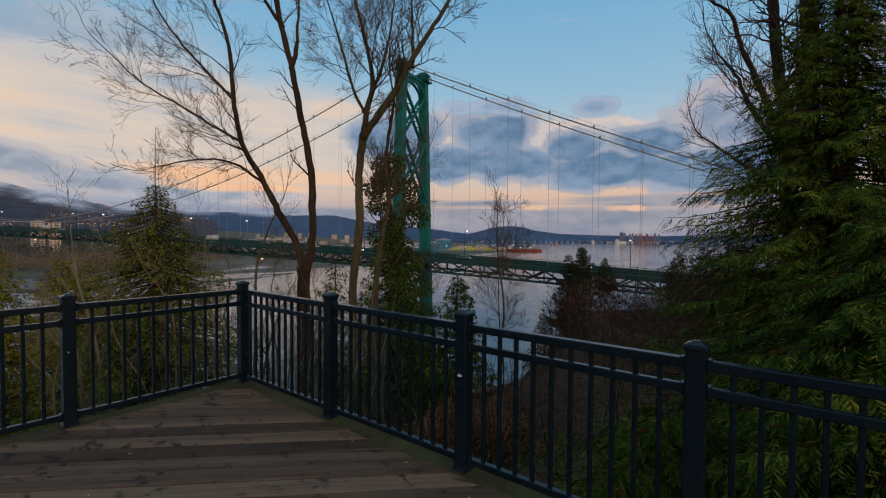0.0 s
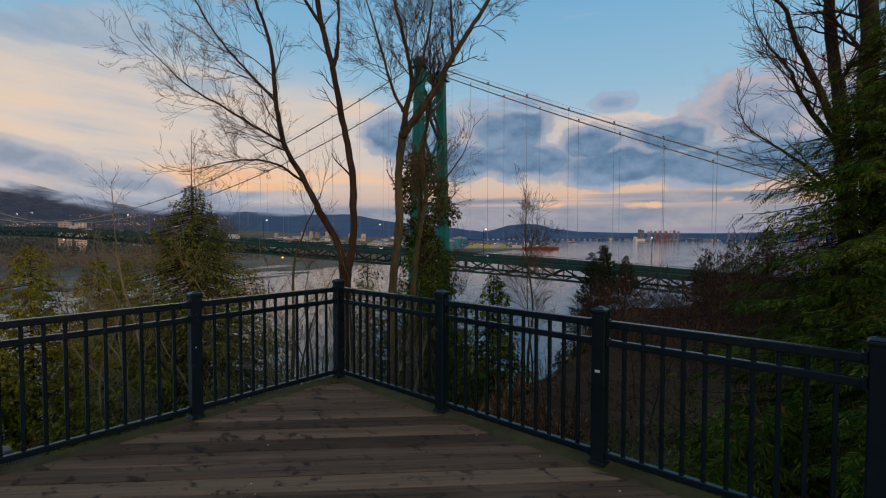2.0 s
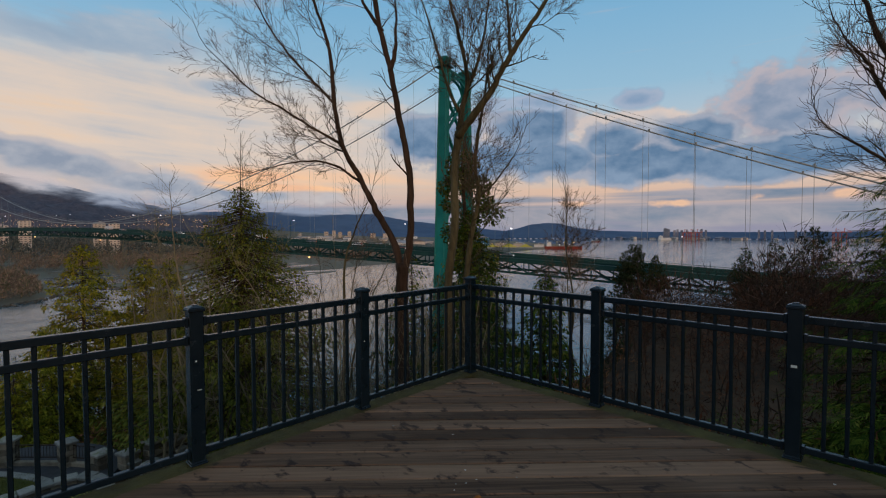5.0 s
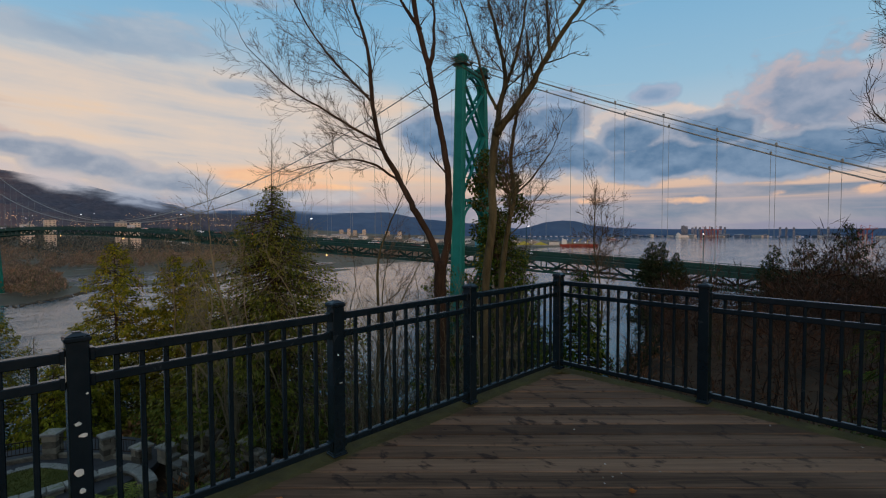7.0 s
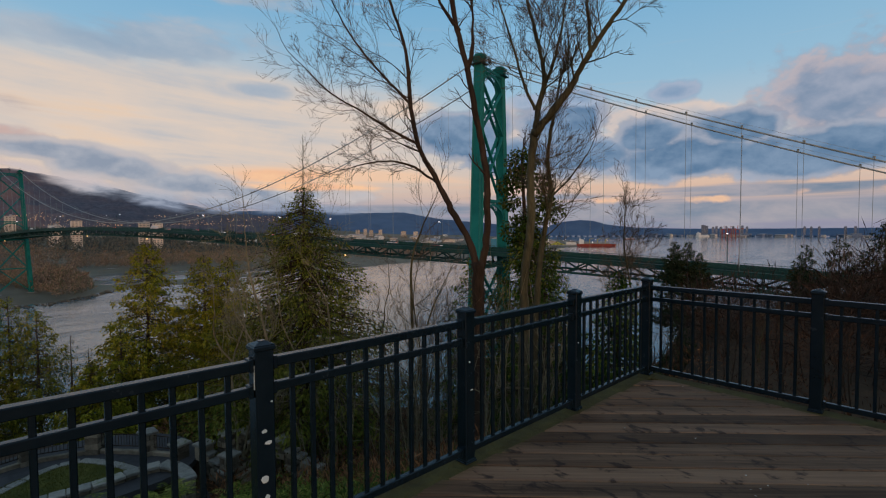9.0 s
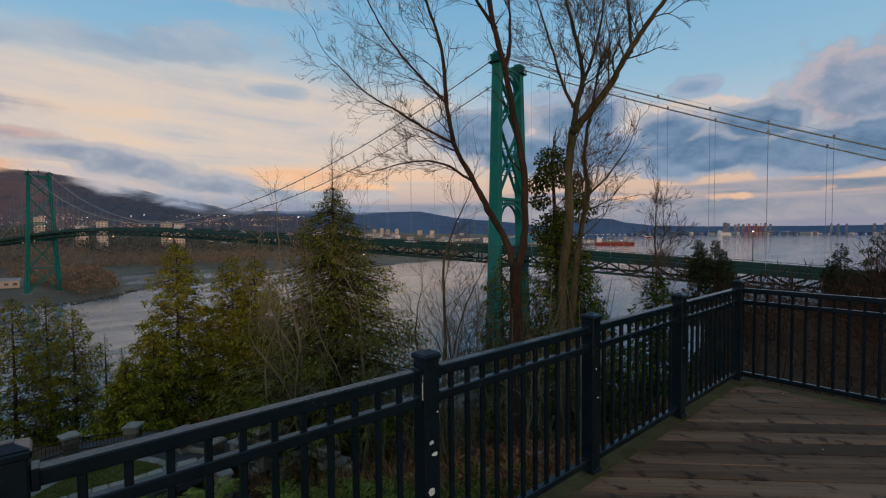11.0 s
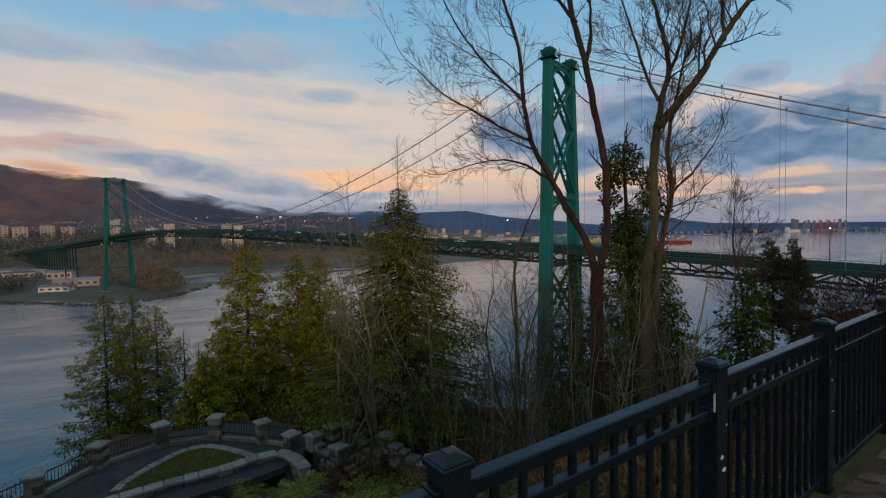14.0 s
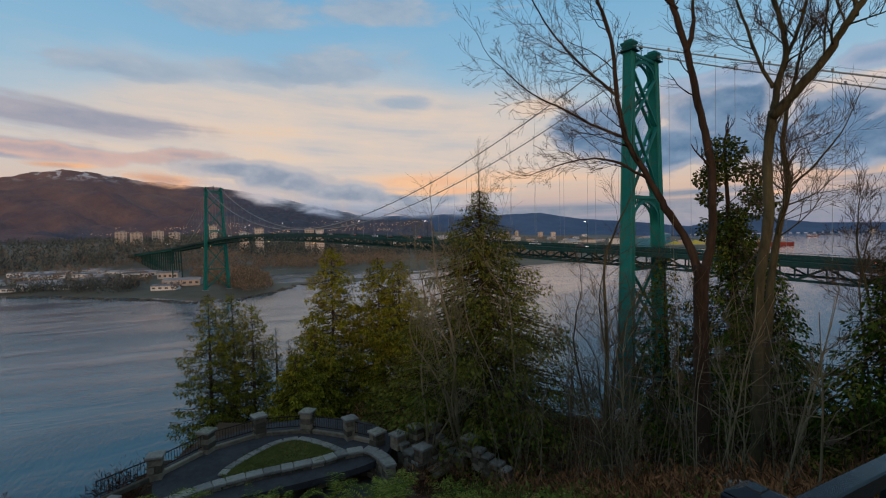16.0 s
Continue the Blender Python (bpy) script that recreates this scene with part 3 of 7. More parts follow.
def height(x, y):
    x, y = np.asarray(x, float), np.asarray(y, float)
    p = -0.8 * x + 0.42 * y
    h = -1.5 - 0.46 * np.clip(p - 3.5, 0, 11.5) - 0.85 * np.clip(p - 15, 0, 4.4)
    h = h - 1.25 * np.clip(p - 29.5, 0, 60)
    p2 = -0.5 * x - 0.85 * y
    h = h - 1.5 * np.clip(p2 - 23.5, 0, 40) * ease(p, 4, 14)
    h = h + 0.35 * noise2(x, y, 3.0) * ease(p, 4, 12) + 1.2 * noise2(x, y, 11.0, 2) * ease(p, 30, 45)
    # the land under the south end of the bridge stays high
    bank = ease(x + 0.15 * y, -10, 45) * ease(y, 40, 120)
    h = np.maximum(h, -60 + bank * 42)
    h = h - 70 * ease(np.hypot(x, y), 150, 290) * ease(y, -20, 60)
    # a shoulder of the slope east of the maples
    r = np.hypot(x, y)
    lift = 7.0 * ease(x + 0.4 * y + 6.5, 0, 7) * (1 - ease(r, 70, 110)) * ease(y, 6, 14)
    h = np.maximum(h, np.minimum(h + lift, -4.4 - 0.05 * np.clip(r - 30, 0, 60)))
    # terrace and the court before it
    d = np.hypot(x - PLAZA[0], y - PLAZA[1])
    h = h + (-9.34 - h) * (1 - ease(d, 4.6, 6.6))
    c = np.hypot((x + 24.4) * 1.0, (y + 0.8) * 0.6)
    court = (1 - ease(c, 3.0, 4.4)) * (x > -27.6)
    h = h + (-10.4 - h) * court
    # north shore
    sd = np.interp(y, COAST_Y, COAST_X) - x + 5 * noise2(x, y, 60, 1) + 2 * noise2(x, y, 17, 3)
    land = WATER - 0.9 + np.clip(sd, -20, 60) * 0.05 + ease(sd, 150, 950) * (46 - 26 * ease(y, 30, 160)) + ease(sd, 1200, 3200) * 62
    # tidal flats cut by channels, behind the river mouth
    flats = ease(sd, 4, 14) * (1 - ease(sd, 200, 260)) * ease(y, 52, 76) * (1 - ease(y, 420, 500))
    creek = noise2(x * 1.15 + 0.25 * y, y * 0.30, 34, 4)
    mud = WATER + 0.30 + 0.25 * noise2(x, y * 0.5, 15, 6) - 1.3 * ease(creek, -0.05, 0.22)
    land = land + (mud - land) * flats
    h = np.where((sd > -40) & (x < -300), np.maximum(h, land), h)
    return np.maximum(h, -62)


def make_ground():
    k = np.linspace(-1, 1, 201)
    gx = np.sinh(k * 6.6) / np.sinh(6.6) * 4800
    gy = gx.copy()
    extra = np.arange(-830, -450, 8.0)
    gx = np.unique(np.concatenate([gx - 18, extra]).round(2))
    gy = np.unique(np.concatenate([gy, np.arange(-260, 520, 10.0)]).round(2))
    X, Y = np.meshgrid(gx, gy, indexing="ij")
    Z = height(X, Y)
    nx, ny = X.shape
    idx = np.arange(nx * ny).reshape(nx, ny)
    faces = np.stack([idx[:-1, :-1], idx[1:, :-1], idx[1:, 1:], idx[:-1, 1:]], -1).reshape(-1, 4)
    me = bpy.data.meshes.new("ground")
    me.from_pydata(np.stack([X, Y, Z], -1).reshape(-1, 3).tolist(), [], faces.tolist())
    me.materials.append(M["litter"])
    me.materials.append(M["sand"])
    c = np.stack([X, Y], -1).reshape(-1, 2)[faces[:, 0]]
    far = (c[:, 0] < -300) | (np.hypot(c[:, 0], c[:, 1]) > 400)
    me.polygons.foreach_set("material_index", far.astype(int).tolist())
    me.polygons.foreach_set("use_smooth", [True] * len(me.polygons))
    me.update()
    tagged(new("ground", me), "wooded hillside ground with brown leaf litter and low far shore", "ground", kind="structure")


make_ground()
a = Acc()
a.add([(-4900, -4900, WATER), (900, -4900, WATER), (900, 4900, WATER), (-4900, 4900, WATER)], [(0, 1, 2, 3)])
solid("water", a, M["water"], "calm blue-grey inlet water reflecting the dusk sky", "water", kind="structure")


def ridge(name, label, az, el, r0, r1, base, rough, material, seed, near_drop=0.25):
    """A range of hills round the eye: el gives the skyline's angle at each azimuth az (degrees from +y, to the right)."""
    na, nr = 240, 34
    A = np.linspace(az[0], az[-1], na)
    E = np.interp(A, az, el)
    t = np.linspace(0, 1, nr)
    AA, T = np.meshgrid(A, t, indexing="ij")
    R = r0 + (r1 - r0) * T
    top = np.tan(np.radians(E))[:, None] * r1 * 0.98 + 1.6
    prof = base + (top - base) * (near_drop * T + (1 - near_drop) * T ** 1.6)
    x, y = R * np.sin(np.radians(AA)), R * np.cos(np.radians(AA))
    wob = noise2(x, y, 330, seed) * 0.6 + noise2(x, y, 120, seed + 1) * 0.3 + noise2(x, y, 45, seed + 2) * 0.15
    z = prof + rough * wob * np.sin(np.pi * np.clip(T, 0, 1)) ** 0.7
    z[:, -1] += rough * 0.10 * noise2(x[:, -1], y[:, -1], 60, seed)
    idx = np.arange(na * nr).reshape(na, nr)
    f = np.stack([idx[:-1, :-1], idx[:-1, 1:], idx[1:, 1:], idx[1:, :-1]], -1).reshape(-1, 4)
    me = bpy.data.meshes.new(name)
    me.from_pydata(np.stack([x, y, z], -1).reshape(-1, 3).tolist(), [], f.tolist())
    me.materials.append(material)
    me.polygons.foreach_set("use_smooth", [True] * len(me.polygons))
    me.update()
    tagged(new(name, me), label, "mountain", kind="structure")


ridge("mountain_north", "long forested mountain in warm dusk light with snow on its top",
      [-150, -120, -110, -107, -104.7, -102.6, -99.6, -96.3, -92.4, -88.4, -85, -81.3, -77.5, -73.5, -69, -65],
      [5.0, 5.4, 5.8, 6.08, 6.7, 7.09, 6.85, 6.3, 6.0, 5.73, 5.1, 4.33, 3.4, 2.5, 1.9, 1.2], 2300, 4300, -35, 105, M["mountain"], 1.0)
ridge("backdrop_hills", "low hills hazed blue beyond the city and harbour", [-82, -76, -70, -62.6, -58, -52, -48, -44, -40, -36], [1.6, 2.3, 2.4, 2.45, 2.2, 2.3, 1.5, 1.1, 0.7, 0.2],
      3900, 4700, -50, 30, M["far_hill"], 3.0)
ridge("backdrop_mount", "rounded hill hazed blue behind the harbour", [-40, -36.5, -35, -33, -31, -29.5, -28, -25, -20, -12, -4, 6, 20, 40], [0.1, 0.15, 0.4, 1.0, 1.2, 1.1, 0.65, 0.25, 0.10, 0.05, 0.08, 0.15, 0.2, 0.2],
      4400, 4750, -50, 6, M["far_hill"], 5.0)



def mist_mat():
    """Thin cloud: ragged at its edges, opaque in its heart; it glows with its dusk light painted in."""
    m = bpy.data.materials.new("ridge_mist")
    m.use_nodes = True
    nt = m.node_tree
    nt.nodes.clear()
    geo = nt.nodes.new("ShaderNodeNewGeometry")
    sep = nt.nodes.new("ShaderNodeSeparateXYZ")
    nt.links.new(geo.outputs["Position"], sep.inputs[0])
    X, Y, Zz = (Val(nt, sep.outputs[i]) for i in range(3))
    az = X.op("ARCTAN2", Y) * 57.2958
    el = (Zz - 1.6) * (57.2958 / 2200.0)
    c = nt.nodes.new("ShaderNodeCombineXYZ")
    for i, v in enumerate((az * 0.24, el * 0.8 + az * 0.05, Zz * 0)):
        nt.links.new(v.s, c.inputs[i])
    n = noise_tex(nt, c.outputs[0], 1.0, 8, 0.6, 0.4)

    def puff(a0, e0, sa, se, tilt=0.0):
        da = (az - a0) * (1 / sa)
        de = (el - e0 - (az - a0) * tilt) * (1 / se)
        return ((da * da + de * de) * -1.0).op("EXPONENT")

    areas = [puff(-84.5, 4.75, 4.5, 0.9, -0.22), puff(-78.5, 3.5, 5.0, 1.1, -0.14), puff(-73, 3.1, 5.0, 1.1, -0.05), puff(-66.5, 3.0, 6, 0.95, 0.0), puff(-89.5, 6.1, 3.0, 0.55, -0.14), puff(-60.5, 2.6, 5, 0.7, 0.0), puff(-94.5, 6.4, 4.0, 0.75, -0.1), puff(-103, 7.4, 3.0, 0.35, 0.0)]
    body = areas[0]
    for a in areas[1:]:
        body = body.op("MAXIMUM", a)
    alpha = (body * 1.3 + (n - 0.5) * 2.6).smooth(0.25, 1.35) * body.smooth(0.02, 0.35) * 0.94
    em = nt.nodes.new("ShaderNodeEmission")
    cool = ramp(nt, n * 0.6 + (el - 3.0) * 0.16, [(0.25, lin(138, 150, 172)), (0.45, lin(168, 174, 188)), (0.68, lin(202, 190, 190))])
    # low sun painted as orange on the western wisps
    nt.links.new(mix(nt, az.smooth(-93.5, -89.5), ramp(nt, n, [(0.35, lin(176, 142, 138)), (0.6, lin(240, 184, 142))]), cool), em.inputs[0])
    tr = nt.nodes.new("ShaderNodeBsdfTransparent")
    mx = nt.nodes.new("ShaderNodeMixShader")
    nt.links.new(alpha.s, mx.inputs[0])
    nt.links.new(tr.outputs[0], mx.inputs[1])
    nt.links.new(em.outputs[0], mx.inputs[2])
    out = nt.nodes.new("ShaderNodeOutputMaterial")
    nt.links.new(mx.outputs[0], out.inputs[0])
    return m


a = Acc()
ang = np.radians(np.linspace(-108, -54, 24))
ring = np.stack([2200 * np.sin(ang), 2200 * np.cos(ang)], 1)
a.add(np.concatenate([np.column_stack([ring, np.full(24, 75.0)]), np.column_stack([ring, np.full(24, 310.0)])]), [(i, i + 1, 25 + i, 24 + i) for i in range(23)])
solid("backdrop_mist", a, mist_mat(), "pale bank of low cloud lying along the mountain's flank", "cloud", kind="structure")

# ---- the lookout's railing ----
RX, RY = -5.12, 2.57
POSTS_L = [2.57, 1.06, -0.35, -1.79, -3.265, -4.72, -6.17, -7.62]
POSTS_R = [-5.12, -3.60, -2.145, -0.73, 0.72, 2.17, 3.62]


def post_meshes():
    s, c, b = Acc(), Acc(), Acc()
    s.box((0, 0, 0.53), (0.092, 0.092, 1.06), 0.006)
    c.box((0, 0, 1.067), (0.108, 0.108, 0.024), 0.005)
    c.box((0, 0, 1.090), (0.100, 0.100, 0.022), 0.004, top=(0.35, 0.35))
    b.box((0, 0, 0.008), (0.112, 0.112, 0.012), 0.004)
    b.box((0, 0, 0.020), (0.102, 0.102, 0.014), 0.004)
    return s.mesh("shaft", M["rail"]), c.mesh("cap", M["rail"]), b.mesh("base_plate", M["rail"])


SHAFT, CAP, BASE = post_meshes()
bal = Acc()
bal.box((0, 0, 0), (0.025, 0.025, 0.89), 0.004)
BALUSTER = bal.mesh("baluster", M["rail"])


def railing(label, along, stations, fixed):
    """One run of the guard rail; along: 'x' or 'y'."""
    place = (lambda k, z=0.0: (fixed, k, z)) if along == "y" else (lambda k, z=0.0: (k, fixed, z))
    root = thing("guard_railing", label, "railing", group="railings round the lookout")
    for k in stations:
        p = part("post", SHAFT, None, root, at=pose(*place(k)))
        part("cap", CAP, None, p)
        part("base_plate", BASE, None, p)
    for k0, k1 in zip(stations, stations[1:]):
        lo, hi = min(k0, k1) + 0.046, max(k0, k1) - 0.046
        length, mid = hi - lo, (lo + hi) / 2
        for name, z, w, h in (("top_rail", 0.986, 0.056, 0.050), ("middle_rail", 0.858, 0.042, 0.046), ("bottom_rail", 0.078, 0.042, 0.046)):
            r = Acc()
            size = (w, length, h) if along == "y" else (length, w, h)
            r.box((0, 0, 0), size, 0.005)
            for e in (lo + 0.012, hi - 0.012):
                c = place(e - mid)
                r.box((c[0] - place(0)[0], c[1] - place(0)[1], 0), (w + 0.014, 0.022, h + 0.014) if along == "y" else (0.022, w + 0.014, h + 0.014), 0.003)
            part(name, r, M["rail"], root, at=pose(*place(mid, z)))
        n = max(2, round(length / 0.116))
        for i in range(1, n):
            part("baluster", BALUSTER, None, root, at=pose(*place(lo + length * i / n, 0.53)))
    return root


rail_l = railing("black metal guard railing with square posts and thin balusters", "y", POSTS_L, RX)
rail_r = railing("black metal guard railing with square posts meeting at a corner", "x", [k for k in POSTS_R if k > RX + 0.1], RY)
# the run that starts at the corner post
for z, w, h, name in ((0.986, 0.056, 0.050, "top_rail"), (0.858, 0.042, 0.046, "middle_rail"), (0.078, 0.042, 0.046, "bottom_rail")):
    r = Acc()
    lo, hi = RX + 0.046, POSTS_R[1] - 0.046
    r.box(((lo + hi) / 2, RY, z), (hi - lo, w, h), 0.005)
    part(name, r, M["rail"], rail_r)
for i in range(1, 13):
    part("baluster", BALUSTER, None, rail_r, at=pose(RX + 0.046 + (POSTS_R[1] - RX - 0.092) * i / 13, RY, 0.53))


def sticker(y, z, w, h, rng):
    """A scrap of a torn pale sticker on a post's inner face."""
    s = Acc()
    n = 9
    t = np.linspace(0, 2 * np.pi, n, endpoint=False)
    r = 0.75 + 0.5 * rng.random(n)
    ring = np.stack([np.full(n, 0.0), np.cos(t) * w * r, np.sin(t) * h * r], 1)
    v = np.concatenate([ring, ring * np.array([1, 0.92, 0.92]) + np.array([0.0012, 0, 0])])
    s.add(v, [(i, (i + 1) % n, n + (i + 1) % n, n + i) for i in range(n)] + [tuple(range(n, 2 * n))])
    ob = solid("sticker_scrap", s, M["sticker"], "torn pale scrap of a sticker on a black post", "sticker", group="scraps on the posts")
    ob.matrix_basis = pose(RX + 0.0465, y, z)


rng = np.random.default_rng(4)
for y, z, w, h in ((-1.80, 0.66, 0.016, 0.013), (-1.78, 0.60, 0.020, 0.013), (-1.80, 0.42, 0.026, 0.024), (-1.79, 0.33, 0.014, 0.020), (-1.76, 0.80, 0.007, 0.007),
                   (-0.36, 0.72, 0.010, 0.008), (-0.34, 0.52, 0.018, 0.005), (1.05, 0.62, 0.008, 0.008), (-3.27, 0.70, 0.014, 0.012)):
    sticker(y, z, w * 0.8, h * 0.75, rng)
s = Acc()
s.box((RX + 0.030, -1.79 - 0.0475, 0.93), (0.008, 0.002, 0.12), 0.0005)
solid("peeling_tape", s, M["sticker"], "thin strip of pale peeling tape on a black post", "sticker", group="scraps on the posts")
s = Acc()
s.box((-2.145, RY - 0.048, 0.66), (0.035, 0.003, 0.018), 0.001)
solid("sticker_scrap", s, M["sticker"], "small pale blue sticker on a black post", "sticker", group="scraps on the posts")

# ---- the bridge ----
BN = np.array((-107.5, 115.8))
BU = np.array((-0.9688, -0.2480))
BV = np.array((-0.2480, 0.9688))
SPAN, TOP = 473.0, 56.5
DECK_S = [-230, -187, -80, -35, 0, 80, 175, 255, 347, 410, 483, 680, 1040, 1200]
DECK_Z = [-19, -16.0, -9.2, -6.6, -5.0, -2.0, 1.8, 4.1, 4.6, 3.6, 0.2, -10.0, -25, -32]


def road_z(s):
    k = np.arange(-6, 7) * 8.0
    return float(np.mean(np.interp(s + k, DECK_S, DECK_Z)))


def cable_z(s):
    if s < 0:
        t = -s / 187
        return TOP + (-16 - TOP) * t - 14 * t * (1 - t)
    if s > SPAN:
        t = (s - SPAN) / 187
        return TOP + (road_z(SPAN + 187) - TOP) * t - 14 * t * (1 - t)
    k = (s - SPAN / 2) / (SPAN / 2)
    return 7.2 + (TOP - 7.2) * k * k


def bp(s, off, z):
    q = BN + BU * s + BV * off
    return (q[0], q[1], z)


bridge = thing("suspension_bridge", "long green steel suspension bridge with two braced towers over the inlet", "bridge", at=(0, 0, 0))
BANG = math.atan2(BV[1], BV[0])


def half_width(z):
    """The legs' distance from the axis at height z."""
    return float(np.interp(z, [-54, -10, 0, TOP], [12.0, 10.0, 9.6, 7.4]))


def tower(s0, foot):
    leg_w = lambda z: float(np.interp(z, [-54, 0, TOP], [2.4, 2.1, 1.7]))
    leg_l = lambda z: float(np.interp(z, [-54, 0, TOP], [4.2, 3.2, 2.4]))
    root = None
    for sgn in (-1, 1):
        leg = Acc()
        zs = np.linspace(foot, TOP - 1.2, 12)
        v = [bp(s0 + j * leg_l(z) / 2, sgn * half_width(z) + i * leg_w(z) / 2, z) for z in zs for i, j in ((-1, -1), (1, -1), (1, 1), (-1, 1))]
        n = len(zs)
        leg.add(v, [(4 * k + i, 4 * k + 4 + i, 4 * k + 4 + (i + 1) % 4, 4 * k + (i + 1) % 4) for k in range(n - 1) for i in range(4)] + [(0, 1, 2, 3), tuple(4 * n - 4 + i for i in (3, 2, 1, 0))])
        if root is None:
            root = part("tower", leg, M["bridge"], bridge, "green riveted steel tower")
        else:
            part("leg", leg, M["bridge"], root)
        for i in (-1, 1):
            for j in (-1, 1):
                rib = Acc()
                rib.tube([bp(s0 + j * leg_l(z) / 2, sgn * half_width(z) + i * leg_w(z) / 2, z) for z in zs], [0.3] * n, 4)
                part("edge_rib", rib, M["bridge"], root)
        cap = Acc()
        c = bp(s0, sgn * half_width(TOP), TOP - 1.0)
        cap.box(c, (2.4, 3.4, 0.5), 0.1, rz=BANG)
        cap.box((c[0], c[1], TOP - 0.1), (2.4, 3.4, 1.4), 0.1, rz=BANG, top=(1.3, 1.3))
        cap.box((c[0], c[1], TOP + 0.95), (1.8, 2.6, 0.8), 0.15, rz=BANG)
        part("saddle", cap, M["bridge"], root)
        gal = Acc()
        hw, hl = half_width(TOP), 2.3
        for dz in (0.9, 1.7):
            ringp = [bp(s0 + j * hl, sgn * hw + i * 2.0, TOP - 2.0 + dz) for i, j in ((-1, -1), (1, -1), (1, 1), (-1, 1), (-1, -1))]
            for p, q in zip(ringp, ringp[1:]):
                gal.beam(p, q, 0.12, 0.12)
        for i in (-1, 0, 1):
            for j in (-1, 0, 1):
                if i or j:
                    p = bp(s0 + j * hl, sgn * hw + i * 2.0, TOP - 2.0)
                    gal.tube([p, (p[0], p[1], p[2] + 1.75)], [0.07, 0.07], 4)
        gal.box(bp(s0, sgn * hw, TOP - 2.05), (4.2, 4.9, 0.25), 0.05, rz=BANG)
        part("gallery", gal, M["bridge_dark"], root)
        for j in (-1, 1):
            lamp = Acc()
            q = bp(s0 + j * 1.4, sgn * half_width(TOP), TOP + 1.3)
            lamp.tube([q, (q[0], q[1], q[2] + 1.6)], [0.08, 0.05], 5)
            part("mast", lamp, M["cable"], root)

    mast = Acc()
    mast.tube([bp(s0, 0, TOP - 2.4), bp(s0, 0, TOP + 3.2)], [0.16, 0.07], 6)
    mast.box(bp(s0, 0, TOP + 1.0), (0.9, 0.9, 1.1), 0.15, rz=BANG)
    for dz in (0.2, 2.2):
        mast.beam(bp(s0, -1.1, TOP + dz), bp(s0, 1.1, TOP + dz), 0.12, 0.12)
    part("beacon_mast", mast, M["bridge_dark"], root)

    def cross(z0, z1, w=0.9):
        for a0, a1 in ((z0, z1), (z1, z0)):
            x = Acc()
            for j in (-1, 1):
                e = j * leg_l((z0 + z1) / 2) * 0.36
                x.beam(bp(s0 + e, -half_width(a0) + 0.6, a0), bp(s0 + e, half_width(a1) - 0.6, a1), 0.5, w, up=(*BU, 0.01))
            for k in np.linspace(0.08, 0.92, 9):
                z, o = a0 + (a1 - a0) * k, -half_width(a0) + (half_width(a0) + half_width(a1)) * k
                x.beam(bp(s0 - leg_l(z) * 0.36, o, z), bp(s0 + leg_l(z) * 0.36, o, z), 0.3, 0.3)
            part("brace", x, M["bridge"], root)

    def portal(zt, zb, arch):
        x = Acc()
        w = half_width(zt)
        for j in (-1, 1):
            e = j * leg_l(zt) * 0.36
            x.beam(bp(s0 + e, -w, zt), bp(s0 + e, w, zt), 0.5, 0.8)
            n = 14
            prev = None
            for i in range(n + 1):
                o = -w + 2 * w * i / n
                z = zb + (zt - 1.4 - zb) * math.sqrt(max(0.0, 1 - (o / w) ** 2)) if arch else zb
                q = bp(s0 + e, o * 0.93, z)
                if prev:
                    x.beam(prev, q, 0.5, 0.7)
                if 0 < i < n:
                    x.beam(q, bp(s0 + e, o, zt), 0.22, 0.22, up=(*BV, 0))
                prev = q
        part("portal_beam", x, M["bridge"], root)

    portal(TOP - 2.6, 47.6, True)
    cross(49, 34)
    cross(34, 13)
    portal(11.5, 3.2, True)
    deck = road_z(s0)
    cross(deck - 6, -30, 0.8)
    cross(-30, foot + 1, 0.8)
    for z, w, h in ((-30, 1.6, 1.0), (deck - 5, 1.8, 1.4)):
        strut = Acc()
        strut.beam(bp(s0, -half_width(z), z), bp(s0, half_width(z), z), w, h)
        part("strut", strut, M["bridge"], root)
    for sgn in (-1, 1):
        pier = Acc()
        c = bp(s0, sgn * half_width(foot), (foot + WATER - 4) / 2)
        pier.box(c, (7, 10, foot - WATER + 4), 0.6, rz=BANG, top=(0.85, 0.88))
        part("pier", pier, M["concrete"], root, "concrete tower footing")


tower(0.0, -51.5)
tower(SPAN, -52.0)
for off in (-7.2, 7.2):
    c = Acc()
    ss = np.concatenate([np.linspace(-187, 0, 24), np.linspace(0, SPAN, 60)[1:], np.linspace(SPAN, SPAN + 187, 20)[1:]])
    c.tube([bp(s, off, cable_z(s)) for s in ss], [0.2] * len(ss), 6)
    cab = part("main_cable", c, M["cable"], bridge)
    hl = Acc()
    for d in (-0.35, 0.35):
        hl.tube([bp(s, off + d, cable_z(s) + 1.1) for s in ss], [0.022] * len(ss), 3)
    part("hand_line", hl, M["cable"], cab)
hg = Acc()
hg.tube([(0, 0, 0), (0, 0, 1)], [0.045, 0.045], 4)
HANGER = hg.mesh("hanger", M["cable"])
bd = Acc()
bd.box((0, 0, 0), (0.5, 0.5, 0.9), 0.1)
BAND = bd.mesh("cable_band", M["cable"])
